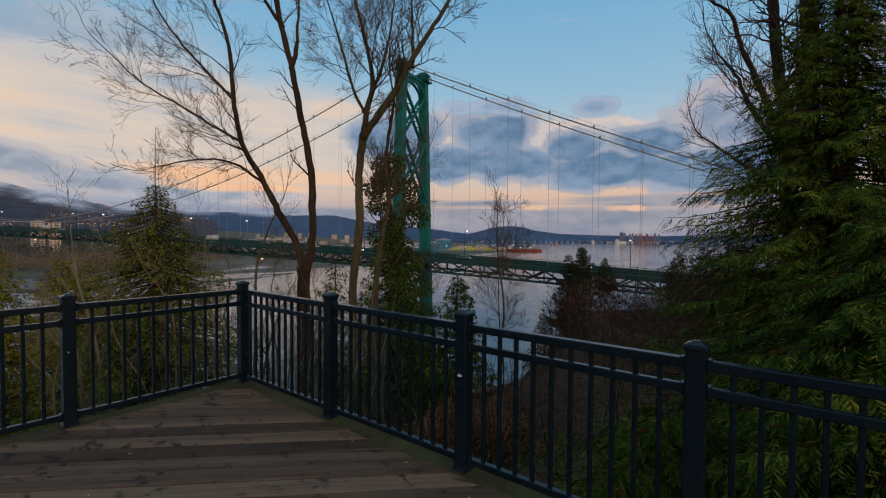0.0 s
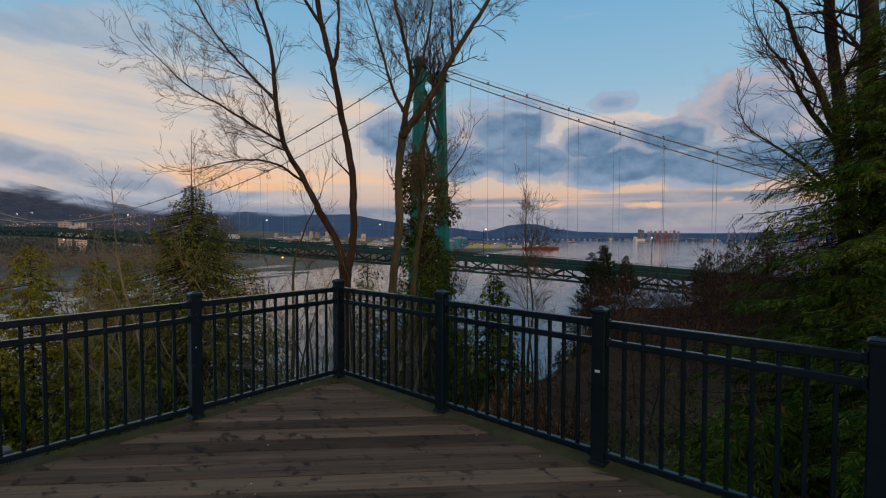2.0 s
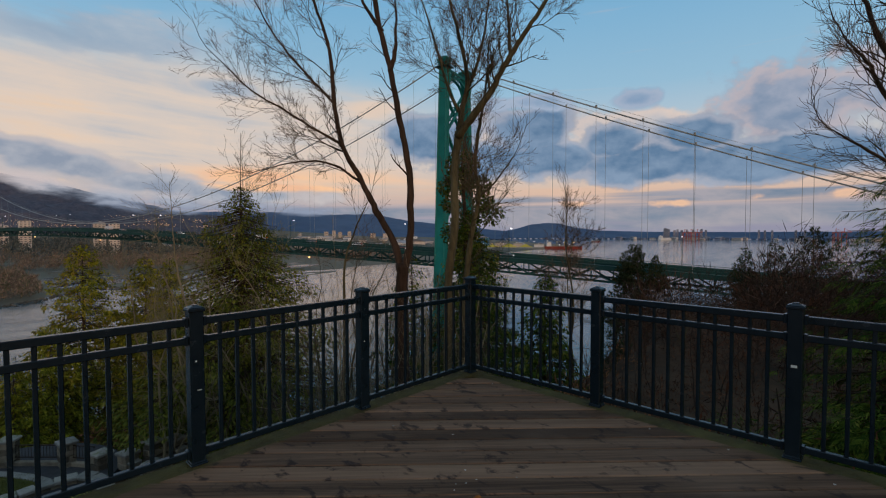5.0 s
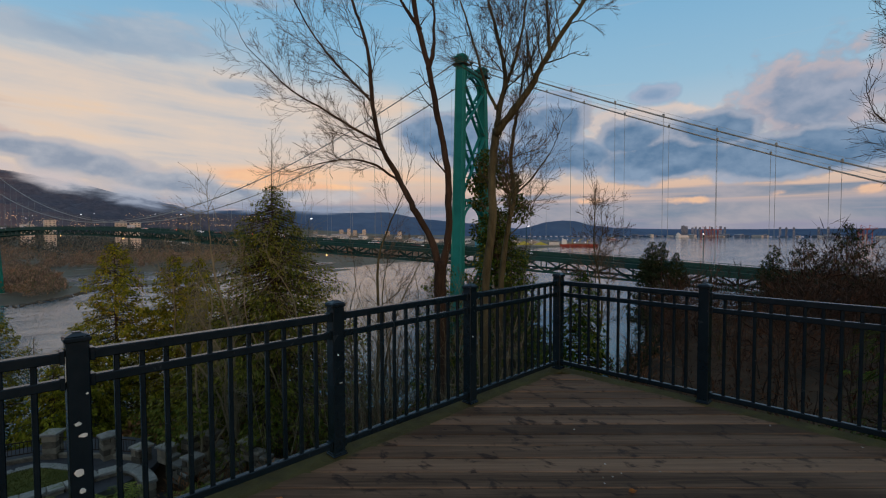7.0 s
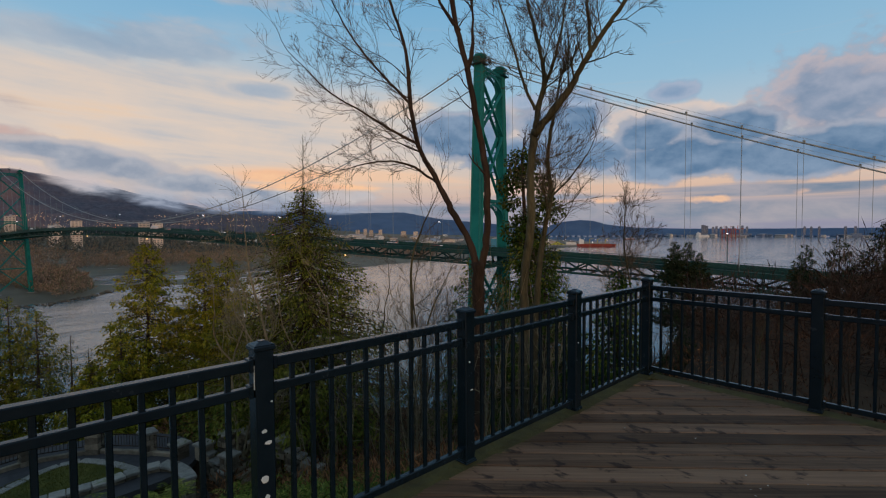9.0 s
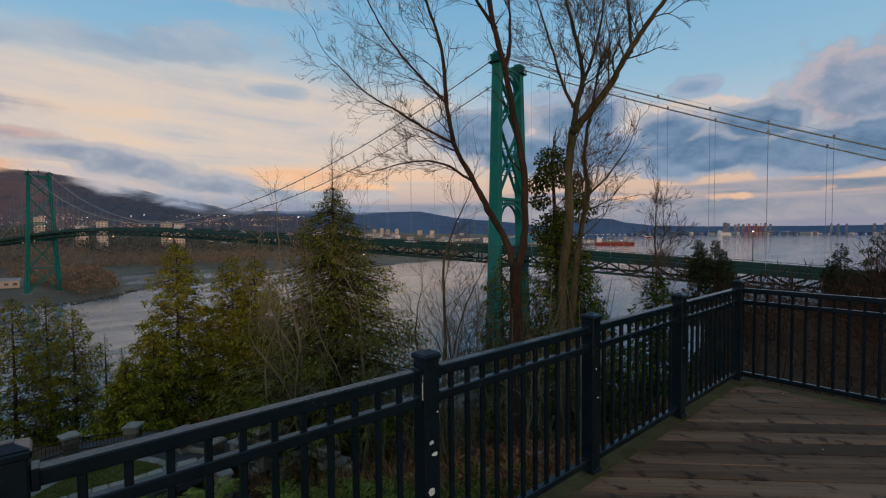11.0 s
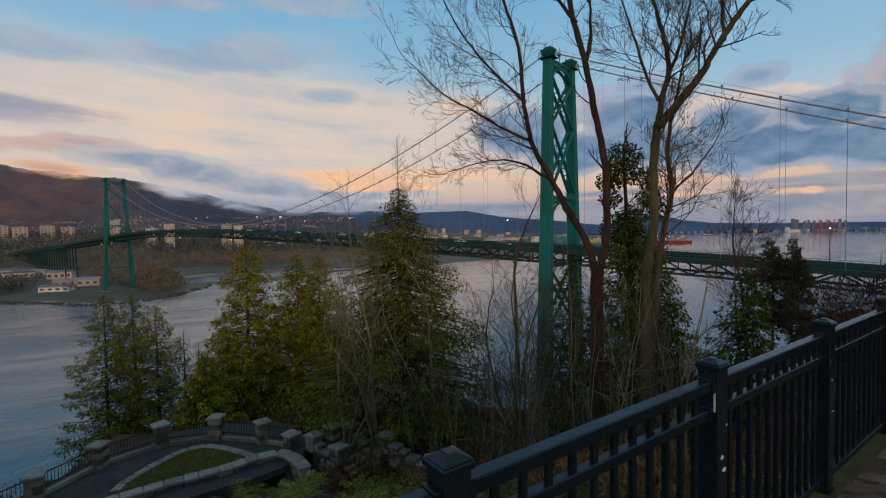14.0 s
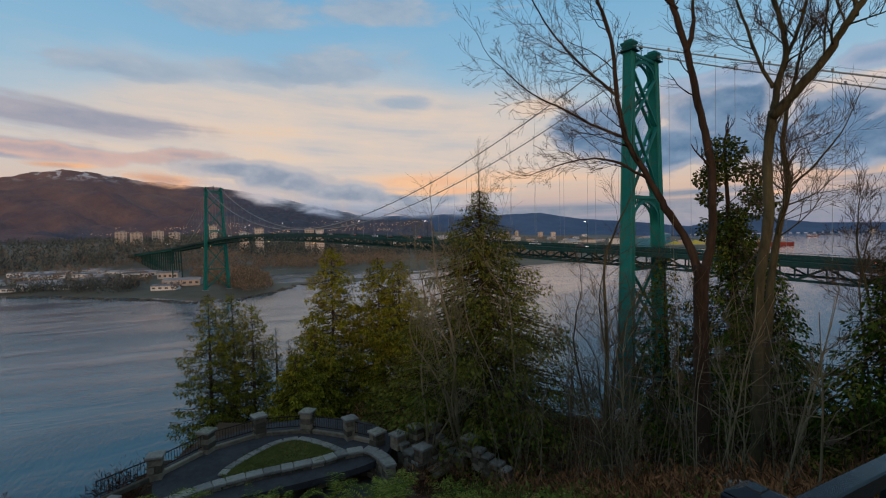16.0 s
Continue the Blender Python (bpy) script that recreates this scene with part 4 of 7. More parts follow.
for off in (-7.2, 7.2):
    for s in [*np.arange(-178, -5, 11.9), *np.arange(11.9, SPAN - 5, 11.9), *np.arange(SPAN + 11.9, SPAN + 150, 11.9)]:
        z0, z1 = road_z(s), cable_z(s)
        if z1 - z0 > 1.5:
            h = part("hanger", HANGER, None, bridge, at=Matrix.Translation(bp(s, off, z0)) @ Matrix.Diagonal((1, 1, z1 - z0, 1)))
            if s < 200:
                part("cable_band", BAND, None, bridge, at=Matrix.Translation(bp(s, off, z1 + 0.3)))

# deck: road, edge girders, walkways and the truss below
ss = np.arange(-220, 1180, 8.0)
for name, o0, o1, dz0, dz1, material in (("road", -5.2, 5.2, -0.5, 0.0, "asphalt"), ("walkway", 5.2, 7.4, -0.35, 0.15, "bridge_dark"), ("walkway", -7.4, -5.2, -0.35, 0.15, "bridge_dark")):
    r = Acc()
    v = []
    for s in ss:
        z = road_z(s)
        v += [bp(s, o0, z + dz0), bp(s, o1, z + dz0), bp(s, o1, z + dz1), bp(s, o0, z + dz1)]
    f = [(4 * i + j, 4 * i + (j + 1) % 4, 4 * i + 4 + (j + 1) % 4, 4 * i + 4 + j) for i in range(len(ss) - 1) for j in range(4)]
    r.add(v, f + [(3, 2, 1, 0), tuple(4 * (len(ss) - 1) + j for j in range(4))])
    part(name, r, M[material], bridge)
for off in (-7.3, -5.3, 5.3, 7.3):
    r = Acc()
    for s0, s1 in zip(ss, ss[1:]):
        a0, a1 = road_z(s0), road_z(s1)
        if abs(off) > 6:
            r.beam(bp(s0, off, a0 + 1.3), bp(s1, off, a1 + 1.3), 0.12, 0.12)
            r.beam(bp(s0, off, a0 + 0.75), bp(s1, off, a1 + 0.75), 0.07, 0.3)
            r.beam(bp(s0, off, a0 - 0.55), bp(s1, off, a1 - 0.55), 0.3, 1.2)
            for k in (0.0, 0.25, 0.5, 0.75):
                r.beam(bp(s0 + 8 * k, off, a0 + (a1 - a0) * k), bp(s0 + 8 * k, off, a0 + (a1 - a0) * k + 1.35), 0.12, 0.12, up=(1, 0, 0))
        else:
            r.beam(bp(s0, off, a0 + 0.45), bp(s1, off, a1 + 0.45), 0.25, 0.55)
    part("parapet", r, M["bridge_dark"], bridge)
for off in (-6.3, 6.3):
    r = Acc()
    st = np.arange(-220, SPAN + 200, 6.0)
    for i, (s0, s1) in enumerate(zip(st, st[1:])):
        a0, a1 = road_z(s0), road_z(s1)
        r.beam(bp(s0, off, a0 - 0.9), bp(s1, off, a1 - 0.9), 0.5, 0.7)
        r.beam(bp(s0, off, a0 - 4.3), bp(s1, off, a1 - 4.3), 0.5, 0.6)
        up, dn = (a0 - 1.0, a1 - 4.2) if i % 2 else (a0 - 4.2, a1 - 1.0)
        r.beam(bp(s0, off, up), bp(s1, off, dn), 0.4, 0.45)
        r.beam(bp(s0, off, a0 - 1.0), bp(s0, off, a0 - 4.2), 0.3, 0.3, up=(*BU, 0))
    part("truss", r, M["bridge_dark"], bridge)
r = Acc()
for i, s in enumerate(np.arange(-220, SPAN + 200, 6.0)):
    z = road_z(s)
    r.beam(bp(s, -6.3, z - 0.9), bp(s, 6.3, z - 0.9), 0.4, 0.8)
    r.beam(bp(s, -6.3, z - 4.3), bp(s, 6.3, z - 4.3), 0.35, 0.4)
    r.beam(bp(s, -6.3, z - 4.3), bp(s + 6, 6.3, road_z(s + 6) - 4.3), 0.25, 0.25)
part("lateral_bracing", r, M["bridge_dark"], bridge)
for s in np.arange(SPAN + 195, 1150, 16.0):
    r = Acc()
    z = road_z(s)
    for off in (-5, 5):
        r.beam(bp(s, off, z - 0.5), bp(s, off * 1.2, WATER), 1.4, 1.4, up=(*BU, 0))
    r.beam(bp(s, -6.5, z - 1), bp(s, 6.5, z - 1), 1.4, 1.4)
    r.beam(bp(s, -5, z - 2), bp(s, 5.6, (z + WATER) / 2), 0.5, 0.5, up=(*BU, 0))
    part("viaduct_bent", r, M["bridge_dark"], bridge)
for off in (-7.2, 7.2):
    r = Acc()
    for s in np.arange(SPAN + 195, 1150, 8.0):
        z0, z1 = road_z(s), road_z(s + 8)
        r.beam(bp(s, off * 0.8, z0 - 1.6), bp(s + 8, off * 0.8, z1 - 1.6), 0.5, 2.2)
    part("viaduct_girder", r, M["bridge"], bridge)
LAMP_POST = Acc()
LAMP_POST.tube([(0, 0, 0), (0, 0, 8.0), (0, 0, 8.6), (0.5, 0, 9.0), (1.6, 0, 9.1)], [0.11, 0.08, 0.075, 0.07, 0.06], 6)
LAMP_POST = LAMP_POST.mesh("lamp_post", M["bridge_dark"])
LAMP_HEAD = Acc()
LAMP_HEAD.box((1.7, 0, 9.02), (0.7, 0.34, 0.18), 0.03)
LAMP_HEAD = LAMP_HEAD.mesh("lamp_head", M["lamp_white"])
for i, s in enumerate(np.arange(-160, 900, 46.0)):
    for off, turn in ((-7.2, 0), (7.2, 180)):
        if (i + (off > 0)) % 2:
            p = part("lamp_post", LAMP_POST, None, bridge, at=pose(*bp(s, off, road_z(s)), 0, 0, math.degrees(BANG) + turn))
            part("lamp_head", LAMP_HEAD, None, p)
AV = Acc()
AV.blob((0, 0, 0), 0.35, np.random.default_rng(1))
AV = AV.mesh("navigation_lamp", M["lamp_warm"])
for s, z in ((SPAN / 2 - 20, -5), (SPAN / 2 + 60, -5), (60, -5), (SPAN - 10, -6), (SPAN + 25, -6)):
    part("navigation_lamp", AV, None, bridge, at=Matrix.Translation(bp(s, -7.4, road_z(s) + z)))


# ---- traffic on the bridge ----
def car_parts(kind):
    body, glass, wheel = Acc(), Acc(), Acc()
    if kind == "car":
        body.box((0, 0, 0.55), (4.4, 1.75, 0.55), 0.12)
        body.box((-0.2, 0, 1.32), (1.9, 1.35, 0.10), 0.04)
        glass.box((-0.2, 0, 1.05), (2.7, 1.55, 0.5), 0.08, top=(0.7, 0.86))
        w = ((-1.35, 0.32), (1.35, 0.32))
    else:
        body.box((-0.3, 0, 1.35), (5.2, 1.95, 1.9), 0.15)
        body.box((2.4, 0, 0.85), (1.1, 1.9, 0.9), 0.15)
        glass.box((2.15, 0, 1.7), (0.9, 1.8, 0.8), 0.1, top=(0.55, 0.9))
        w = ((-1.7, 0.38), (1.9, 0.38))
    for x, rr in w:
        wheel.tube([(x, -0.9, rr), (x, 0.9, rr)], [rr, rr], 10)
    head, tail = Acc(), Acc()
    for y in (-0.6, 0.6):
        head.box((2.25 if kind == "car" else 2.98, y, 0.62), (0.08, 0.3, 0.16), 0.02)
        tail.box((-2.22 if kind == "car" else -2.92, y, 0.75), (0.08, 0.25, 0.2), 0.02)
    return body, glass, wheel, head, tail


for kind, paint, label in (("car", "car_white", "white car with its lights on, driving over the bridge"), ("car", "car_grey", "grey car with its lights on, driving over the bridge"),
                           ("van", "car_white", "white van driving over the bridge"), ("car", "car_red", "dark red car driving over the bridge")):
    first = None
    spots = {("car", "car_white"): [-56, 42, 120, 150, 208, 300, 352, 620], ("car", "car_grey"): [-20, 66, 185, 262, 330, 520, 590, 700], ("van", "car_white"): [370, 96, 230, 410], ("car", "car_red"): [20, 140, 285, 560]}[kind, paint]
    for i, s in enumerate(spots):
        lane = (-3.2, 0.0, 3.2)[i % 3]
        ang = math.degrees(math.atan2(BU[1], BU[0])) + (180 if lane < 0 else 0)
        m = pose(*bp(s, lane, road_z(s) + 0.02), 0, 0, ang)
        if first is None:
            body, glass, wheel, head, tail = car_parts(kind)
            first = thing(kind, label, kind, group="traffic on the bridge")
            part("body", body, M[paint], first)
            part("windows", glass, M["window"], first)
            part("wheels", wheel, M["tyre"], first)
            part("headlights", head, M["lamp_white"], first)
            part("tail_lights", tail, M["lamp_red"], first)
            first.matrix_basis = m
        else:
            copy_thing(first, m)

# ---- plants ----
def leaves(acc, P, D, N, L, W):
    """Many kite-shaped leaves at once."""
    P, D, N = (np.asarray(q, float) for q in (P, D, N))
    D = D / (np.linalg.norm(D, axis=1)[:, None] + 1e-9)
    S = cross(D, N)
    S = S / (np.linalg.norm(S, axis=1)[:, None] + 1e-9) * (np.asarray(W) / 2).reshape(-1, 1)
    L = np.asarray(L, float).reshape(-1, 1)
    mid = P + D * L * 0.45
    v = np.stack([P, mid + S, P + D * L, mid - S], 1).reshape(-1, 3)
    acc.add(v, np.arange(len(P) * 4).reshape(-1, 4))


def stem(rng, p, d, length, n=5, wander=0.25, up=0.15):
    """A crooked line of points from p along d."""
    pts, d = [np.array(p, float)], np.array(d, float)
    d /= np.linalg.norm(d)
    for _ in range(n):
        d = d + rng.normal(0, wander, 3) * 0.5 + np.array([0, 0, up])
        d /= np.linalg.norm(d)
        pts.append(pts[-1] + d * length / n)
    return np.array(pts), d


def sprout(acc, twigs, rng, p, d, length, r, level, up=0.08, dense=1.0, thin=0.0054):
    """A branch with its side branches; the finest go to twigs."""
    n = 5 if level > 1 else 3
    pts, _ = stem(rng, p, d, length, n, 0.30, up)
    tgt = acc if r > 0.012 else twigs
    tgt.tube(pts, np.linspace(r, max(r * 0.35, thin * 0.6), n + 1), 5 if r > 0.03 else (4 if r > 0.012 else 3), cap=r > 0.02)
    if level == 0:
        return
    count = max(2, int((rng.integers(4, 7) if level == 3 else rng.integers(3, 6)) * dense))
    for k in range(count):
        t = 0.2 + 0.8 * (k + rng.random()) / count
        i = min(int(t * n), n - 1)
        q = pts[i] + (pts[i + 1] - pts[i]) * (t * n - i)
        ax = pts[i + 1] - pts[i]
        ax /= np.linalg.norm(ax)
        side = cross(ax, rng.normal(0, 1, 3))
        side /= np.linalg.norm(side) + 1e-9
        nd = ax * rng.uniform(0.75, 1.05) + side * rng.uniform(0.4, 0.75)
        sprout(acc, twigs, rng, q, nd, length * rng.uniform(0.5, 0.78) * (1.15 - 0.5 * t), max(r * rng.uniform(0.35, 0.55), thin), level - 1, up, dense, thin)


def limb(acc, twigs, rng, pts, r0, r1, sides=8, n_side=9, side_len=2.2, level=2, start=0.3, lean=(0, 0, 0), dense=1.0, thin=0.0054):
    """A main limb through a few bends, with side branches."""
    pts = np.array(pts, float)
    t = np.linspace(0, len(pts) - 1, (len(pts) - 1) * 5 + 1)
    i = np.clip(t.astype(int), 0, len(pts) - 2)
    f = (t - i)[:, None]
    p0, p1, p2, p3 = pts[np.clip(i - 1, 0, None)], pts[i], pts[i + 1], pts[np.clip(i + 2, None, len(pts) - 1)]
    c = 0.5 * (2 * p1 + (p2 - p0) * f + (2 * p0 - 5 * p1 + 4 * p2 - p3) * f ** 2 + (3 * p1 - p0 - 3 * p2 + p3) * f ** 3)
    c[1:-1] += rng.normal(0, 0.012, (len(c) - 2, 3))
    rad = np.linspace(r0, r1, len(c)) * (1 + rng.normal(0, 0.05, len(c)))
    acc.tube(c, rad, sides)
    for k in range(n_side):
        t = start + (1 - start) * (k + rng.random()) / max(n_side, 1)
        j = min(int(t * (len(c) - 1)), len(c) - 2)
        ax = c[j + 1] - c[j]
        ax /= np.linalg.norm(ax)
        side = cross(ax, rng.normal(0, 1, 3))
        side /= np.linalg.norm(side)
        d = ax * 0.6 + side * 0.8 + np.array(lean)
        sprout(acc, twigs, rng, c[j], d, side_len * rng.uniform(0.6, 1.15) * (1.15 - 0.45 * t), min(rad[j] * rng.uniform(0.22, 0.38), 0.045), level, 0.07, dense, thin)
    if r1 < 0.08:
        sprout(acc, twigs, rng, c[-1], c[-1] - c[-2], side_len, r1, level, 0.1, dense, thin)


def finish_tree(name, label, wood, twigs, bark, twig_mat, base, extra=()):
    root = thing(name, label, "tree", group="trees on the slope")
    part("trunk", wood, bark, root, smooth=True)
    if twigs.n:
        tagged(part("fine_branching", twigs, twig_mat, root), kind="stuff")
    for nm, acc, m in extra:
        tagged(part(nm, acc, m, root), kind="stuff")
    return root


rng = np.random.default_rng(21)
# twin maple with dark wet trunks
w, tw = Acc(), Acc()
limb(w, tw, rng, [(-14.2, 9.7, -9.6), (-14.2, 9.6, -5), (-14.25, 9.6, -2.5), (-14.2, 9.55, -0.6), (-14.15, 9.5, 0.5)], 0.25, 0.21, 12, 0)
limb(w, tw, rng, [(-14.25, 9.6, 0.0), (-14.7, 9.6, 1.25), (-15.2, 9.2, 2.4), (-15.6, 8.9, 3.4), (-16.0, 8.3, 4.8), (-16.2, 8.1, 6.4), (-16.3, 8.0, 8.1), (-16.6, 7.6, 9.7), (-16.9, 7.2, 11.1)], 0.145, 0.035, 10, 17, 2.4, 3, 0.42, (-0.25, -0.35, 0.2), 0.95)
limb(w, tw, rng, [(-15.65, 8.9, 3.4), (-16.6, 8.3, 4.1), (-17.2, 7.4, 4.2), (-17.9, 6.4, 3.9)], 0.055, 0.016, 6, 14, 1.5, 3, 0.15, (-0.1, -0.3, 0.05), 0.95)
limb(w, tw, rng, [(-16.0, 8.3, 4.8), (-16.8, 7.8, 5.3), (-17.5, 6.9, 6.0), (-18.1, 6.0, 6.6), (-18.6, 5.2, 7.5)], 0.06, 0.016, 6, 16, 1.9, 3, 0.15, (-0.15, -0.3, 0.15), 0.95)
limb(w, tw, rng, [(-16.15, 8.15, 6.2), (-16.9, 7.5, 7.2), (-17.4, 6.8, 8.2), (-17.9, 6.2, 9.4), (-18.1, 5.8, 10.4)], 0.055, 0.016, 6, 16, 1.9, 3, 0.1, (-0.15, -0.25, 0.2), 0.95)
limb(w, tw, rng, [(-14.1, 9.6, 0.3), (-13.95, 9.7, 1.3), (-13.9, 9.7, 2.9), (-14.0, 9.6, 4.4), (-14.2, 9.4, 5.8), (-14.4, 9.2, 7.4), (-14.7, 9.0, 8.7), (-14.9, 8.7, 10.8)], 0.14, 0.08, 10, 5, 1.3, 2, 0.35, dense=0.7)
limb(w, tw, rng, [(-14.4, 9.2, 7.2), (-14.28, 9.3, 7.75), (-14.25, 9.35, 8.2)], 0.09, 0.055, 8, 0)
limb(w, tw, rng, [(-14.6, 9.05, 8.6), (-15.1, 8.6, 9.6), (-15.4, 8.4, 10.8)], 0.07, 0.03, 6, 6, 1.4, 2)
finish_tree("maple_tree", "bare maple with two dark wet trunks from one base", w, tw, M["bark_dark"], M["twig"], (-14.2, 9.6))
# second maple, mossy grey bark
w, tw = Acc(), Acc()
limb(w, tw, rng, [(-13.3, 10.8, -9.8), (-13.25, 10.85, -5), (-13.2, 10.9, -1.5), (-13.2, 10.9, -0.2), (-13.0, 11.0, 1.7), (-13.0, 11.0, 3.7), (-12.9, 11.1, 5.2)], 0.17, 0.125, 12, 3, 1.6, 2, 0.75)
limb(w, tw, rng, [(-12.9, 11.1, 5.0), (-12.8, 11.2, 6.0), (-12.65, 11.3, 6.9), (-12.8, 11.2, 8.1), (-13.1, 11.0, 9.5), (-13.3, 10.8, 10.5)], 0.115, 0.035, 8, 13, 1.9, 3, 0.25, dense=1.0)
limb(w, tw, rng, [(-12.85, 11.2, 5.9), (-12.6, 11.5, 7.1), (-12.3, 11.7, 8.3), (-12.1, 11.8, 9.9)], 0.075, 0.028, 8, 12, 1.7, 3, 0.25)
limb(w, tw, rng, [(-12.9, 11.1, 5.9), (-13.2, 10.8, 6.9), (-13.5, 10.6, 8.2), (-13.9, 10.3, 9.8)], 0.06, 0.025, 7, 12, 1.7, 3, 0.2)
limb(w, tw, rng, [(-12.9, 11.05, 5.0), (-12.25, 11.2, 5.7), (-11.7, 11.4, 6.4), (-11.3, 11.6, 7.2), (-10.8, 11.9, 8.1), (-10.2, 12.1, 8.9), (-9.8, 12.3, 9.7)], 0.14, 0.055, 9, 12, 1.8, 3, 0.35)
limb(w, tw, rng, [(-11.1, 11.7, 7.4), (-11.2, 11.8, 8.5), (-11.4, 11.9, 9.9)], 0.07, 0.03, 7, 7, 1.5, 2)
finish_tree("maple_tree", "bare maple with mossy grey bark forking into spreading limbs", w, tw, M["bark_grey"], M["twig"], (-13.2, 10.9))
w, tw = Acc(), Acc()
limb(w, tw, rng, [(-14.2, 12.3, -9), (-13.9, 12.4, -4), (-13.8, 12.5, -0.9), (-13.6, 12.6, 1.3), (-13.35, 12.8, 3.0), (-13.5, 12.75, 4.4), (-13.35, 12.9, 6.0)], 0.15, 0.06, 9, 20, 2.2, 3, 0.5, (0.1, 0.1, 0.05), 1.0)
limb(w, tw, rng, [(-13.4, 12.8, 2.9), (-12.8, 13.2, 3.6), (-12.3, 13.7, 4.6)], 0.05, 0.02, 6, 8, 1.6, 2)
finish_tree("maple_tree", "slender bare maple with a broken top", w, tw, M["bark_grey"], M["twig"], (-13.8, 12.5))
# maple behind the cedar
w, tw = Acc(), Acc()
limb(w, tw, rng, [(-0.7, 15, -5), (-0.9, 15, 1.6), (-1.0, 15, 3.4), (-1.1, 15, 4.8), (-1.3, 15, 6.3), (-1.4, 15, 7.9), (-1.6, 15, 9.2)], 0.24, 0.08, 9, 10, 2.0, 2, 0.4)
limb(w, tw, rng, [(-0.3, 14.6, -4), (-0.4, 14.5, 1.6), (-0.6, 14.5, 4.6), (-0.6, 14.5, 6.6), (-0.8, 14.5, 8.6)], 0.28, 0.15, 9, 6, 1.8, 2, 0.5)
limb(w, tw, rng, [(-1.1, 14.9, 4.0), (-1.35, 14.6, 4.7), (-1.65, 14.6, 5.6), (-2.0, 14.5, 6.5), (-2.3, 14.5, 7.5), (-2.8, 14.4, 8.0)], 0.11, 0.03, 7, 12, 1.8, 2, 0.1, (-0.3, 0, 0), 1.1)
limb(w, tw, rng, [(-1.0, 15.0, 3.6), (-1.8, 14.9, 5.0), (-2.2, 14.9, 6.0), (-2.6, 14.8, 6.6)], 0.08, 0.02, 7, 14, 1.8, 2, 0.1, (-0.4, 0, -0.05), 1.1)
limb(w, tw, rng, [(-1.0, 15.0, 2.6), (-1.9, 14.8, 3.5), (-2.7, 14.7, 4.2)], 0.06, 0.02, 6, 12, 1.5, 2, 0.1, (-0.4, 0, 0), 1.1)
finish_tree("maple_tree", "bare many-limbed maple rising behind a dark cedar", w, tw, M["bark_dark"], M["twig"], (-0.9, 15))
w, tw = Acc(), Acc()
limb(w, tw, rng, [(1.6, 11.6, -3), (1.35, 12.0, 0.8), (1.2, 12.0, 4.0), (1.1, 12.0, 6.1), (1.1, 12, 9)], 0.24, 0.17, 9, 10, 1.6, 2, 0.3)
limb(w, tw, rng, [(0.3, 13.0, -3), (0.2, 13.0, 1), (0.15, 13.0, 5), (0.1, 13, 9)], 0.11, 0.06, 8, 12, 1.3, 2, 0.4)
finish_tree("fir_trunk_pair", "two dark straight trunks with thin dead side branches", w, tw, M["bark_dark"], M["twig"], (0.8, 12))


def bare_tree(label, x, y, top, r, rng, spread=0.4, n=16, fork=3, pale=False, level=2, dense=1.0, first=0.3):
    """A slim leafless tree of a few stems."""
    w, tw = Acc(), Acc()
    z0 = float(height(x, y)) - 0.3
    h = top - z0
    for k in range(fork):
        a = rng.uniform(0, 6.28)
        q = np.array([math.cos(a), math.sin(a), 0]) * spread * h * (0.25 + 0.5 * (k > 0)) * 0.5
        hh = h * (1.0 if k == 0 else rng.uniform(0.65, 0.95))
        pts = [np.array([x, y, z0]) + q * (t ** 1.3) + np.array([0, 0, hh * t]) + rng.normal(0, 0.03 * h * t, 3) * np.array([1, 1, 0]) for t in (0.0, 0.25, 0.5, 0.75, 0.92)]
        limb(w, tw, rng, pts, r * (1 if k == 0 else 0.65), r * 0.18, 6, n, h * 0.16, level, first, (0, 0, 0.12), dense, max(0.005, 0.00025 * math.hypot(x + 3, y + 2)))
    return finish_tree("bare_tree", label, w, tw, M["twig_pale" if pale else "bark_grey"], M["twig_pale" if pale else "twig"], (x, y))


bare_tree("pale slender leafless tree with many spreading stems", -25.6, 7.0, 3.0, 0.12, rng, 0.75, 13, 4, True, 2, 1.2, 0.22)
bare_tree("pale slender leafless tree before a cedar", -26.3, 5.2, 0.6, 0.09, rng, 0.85, 11, 3, True, 2, 1.2, 0.2)
bare_tree("pale leafless tree leaning over the slope", -24.3, 9.5, 0.8, 0.09, rng, 0.75, 12, 3, True, 2, 1.2, 0.2)
bare_tree("slim dark leafless tree with a fine crown", -19.2, 10.4, 3.9, 0.13, rng, 0.22, 16, 3, False, 2)
bare_tree("slim leafless tree with an upright fine crown", -16.7, 26.5, 4.4, 0.11, rng, 0.10, 30, 2, False, 3, 0.8, 0.42)
bare_tree("thin leafless tree low on the slope", -19.5, 22.0, 0.8, 0.06, rng, 0.25, 16, 3, False, 2, 1.2)
bare_tree("thin leafless tree low on the slope", -12.0, 27.0, -2.4, 0.04, rng, 0.25, 12, 3, False, 2, 1.2)
bare_tree("thin leafless tree low on the slope", -10.0, 33.0, -2.4, 0.04, rng, 0.25, 12, 3, False, 2)
bare_tree("thin leafless tree low on the slope", -22.0, 13.5, 0.9, 0.09, rng, 0.35, 16, 4, False, 2, 1.2)
bare_tree("thin leafless tree low on the slope", -8.5, 22.0, -1.9, 0.05, rng, 0.35, 9, 3, False, 2, 1.2)
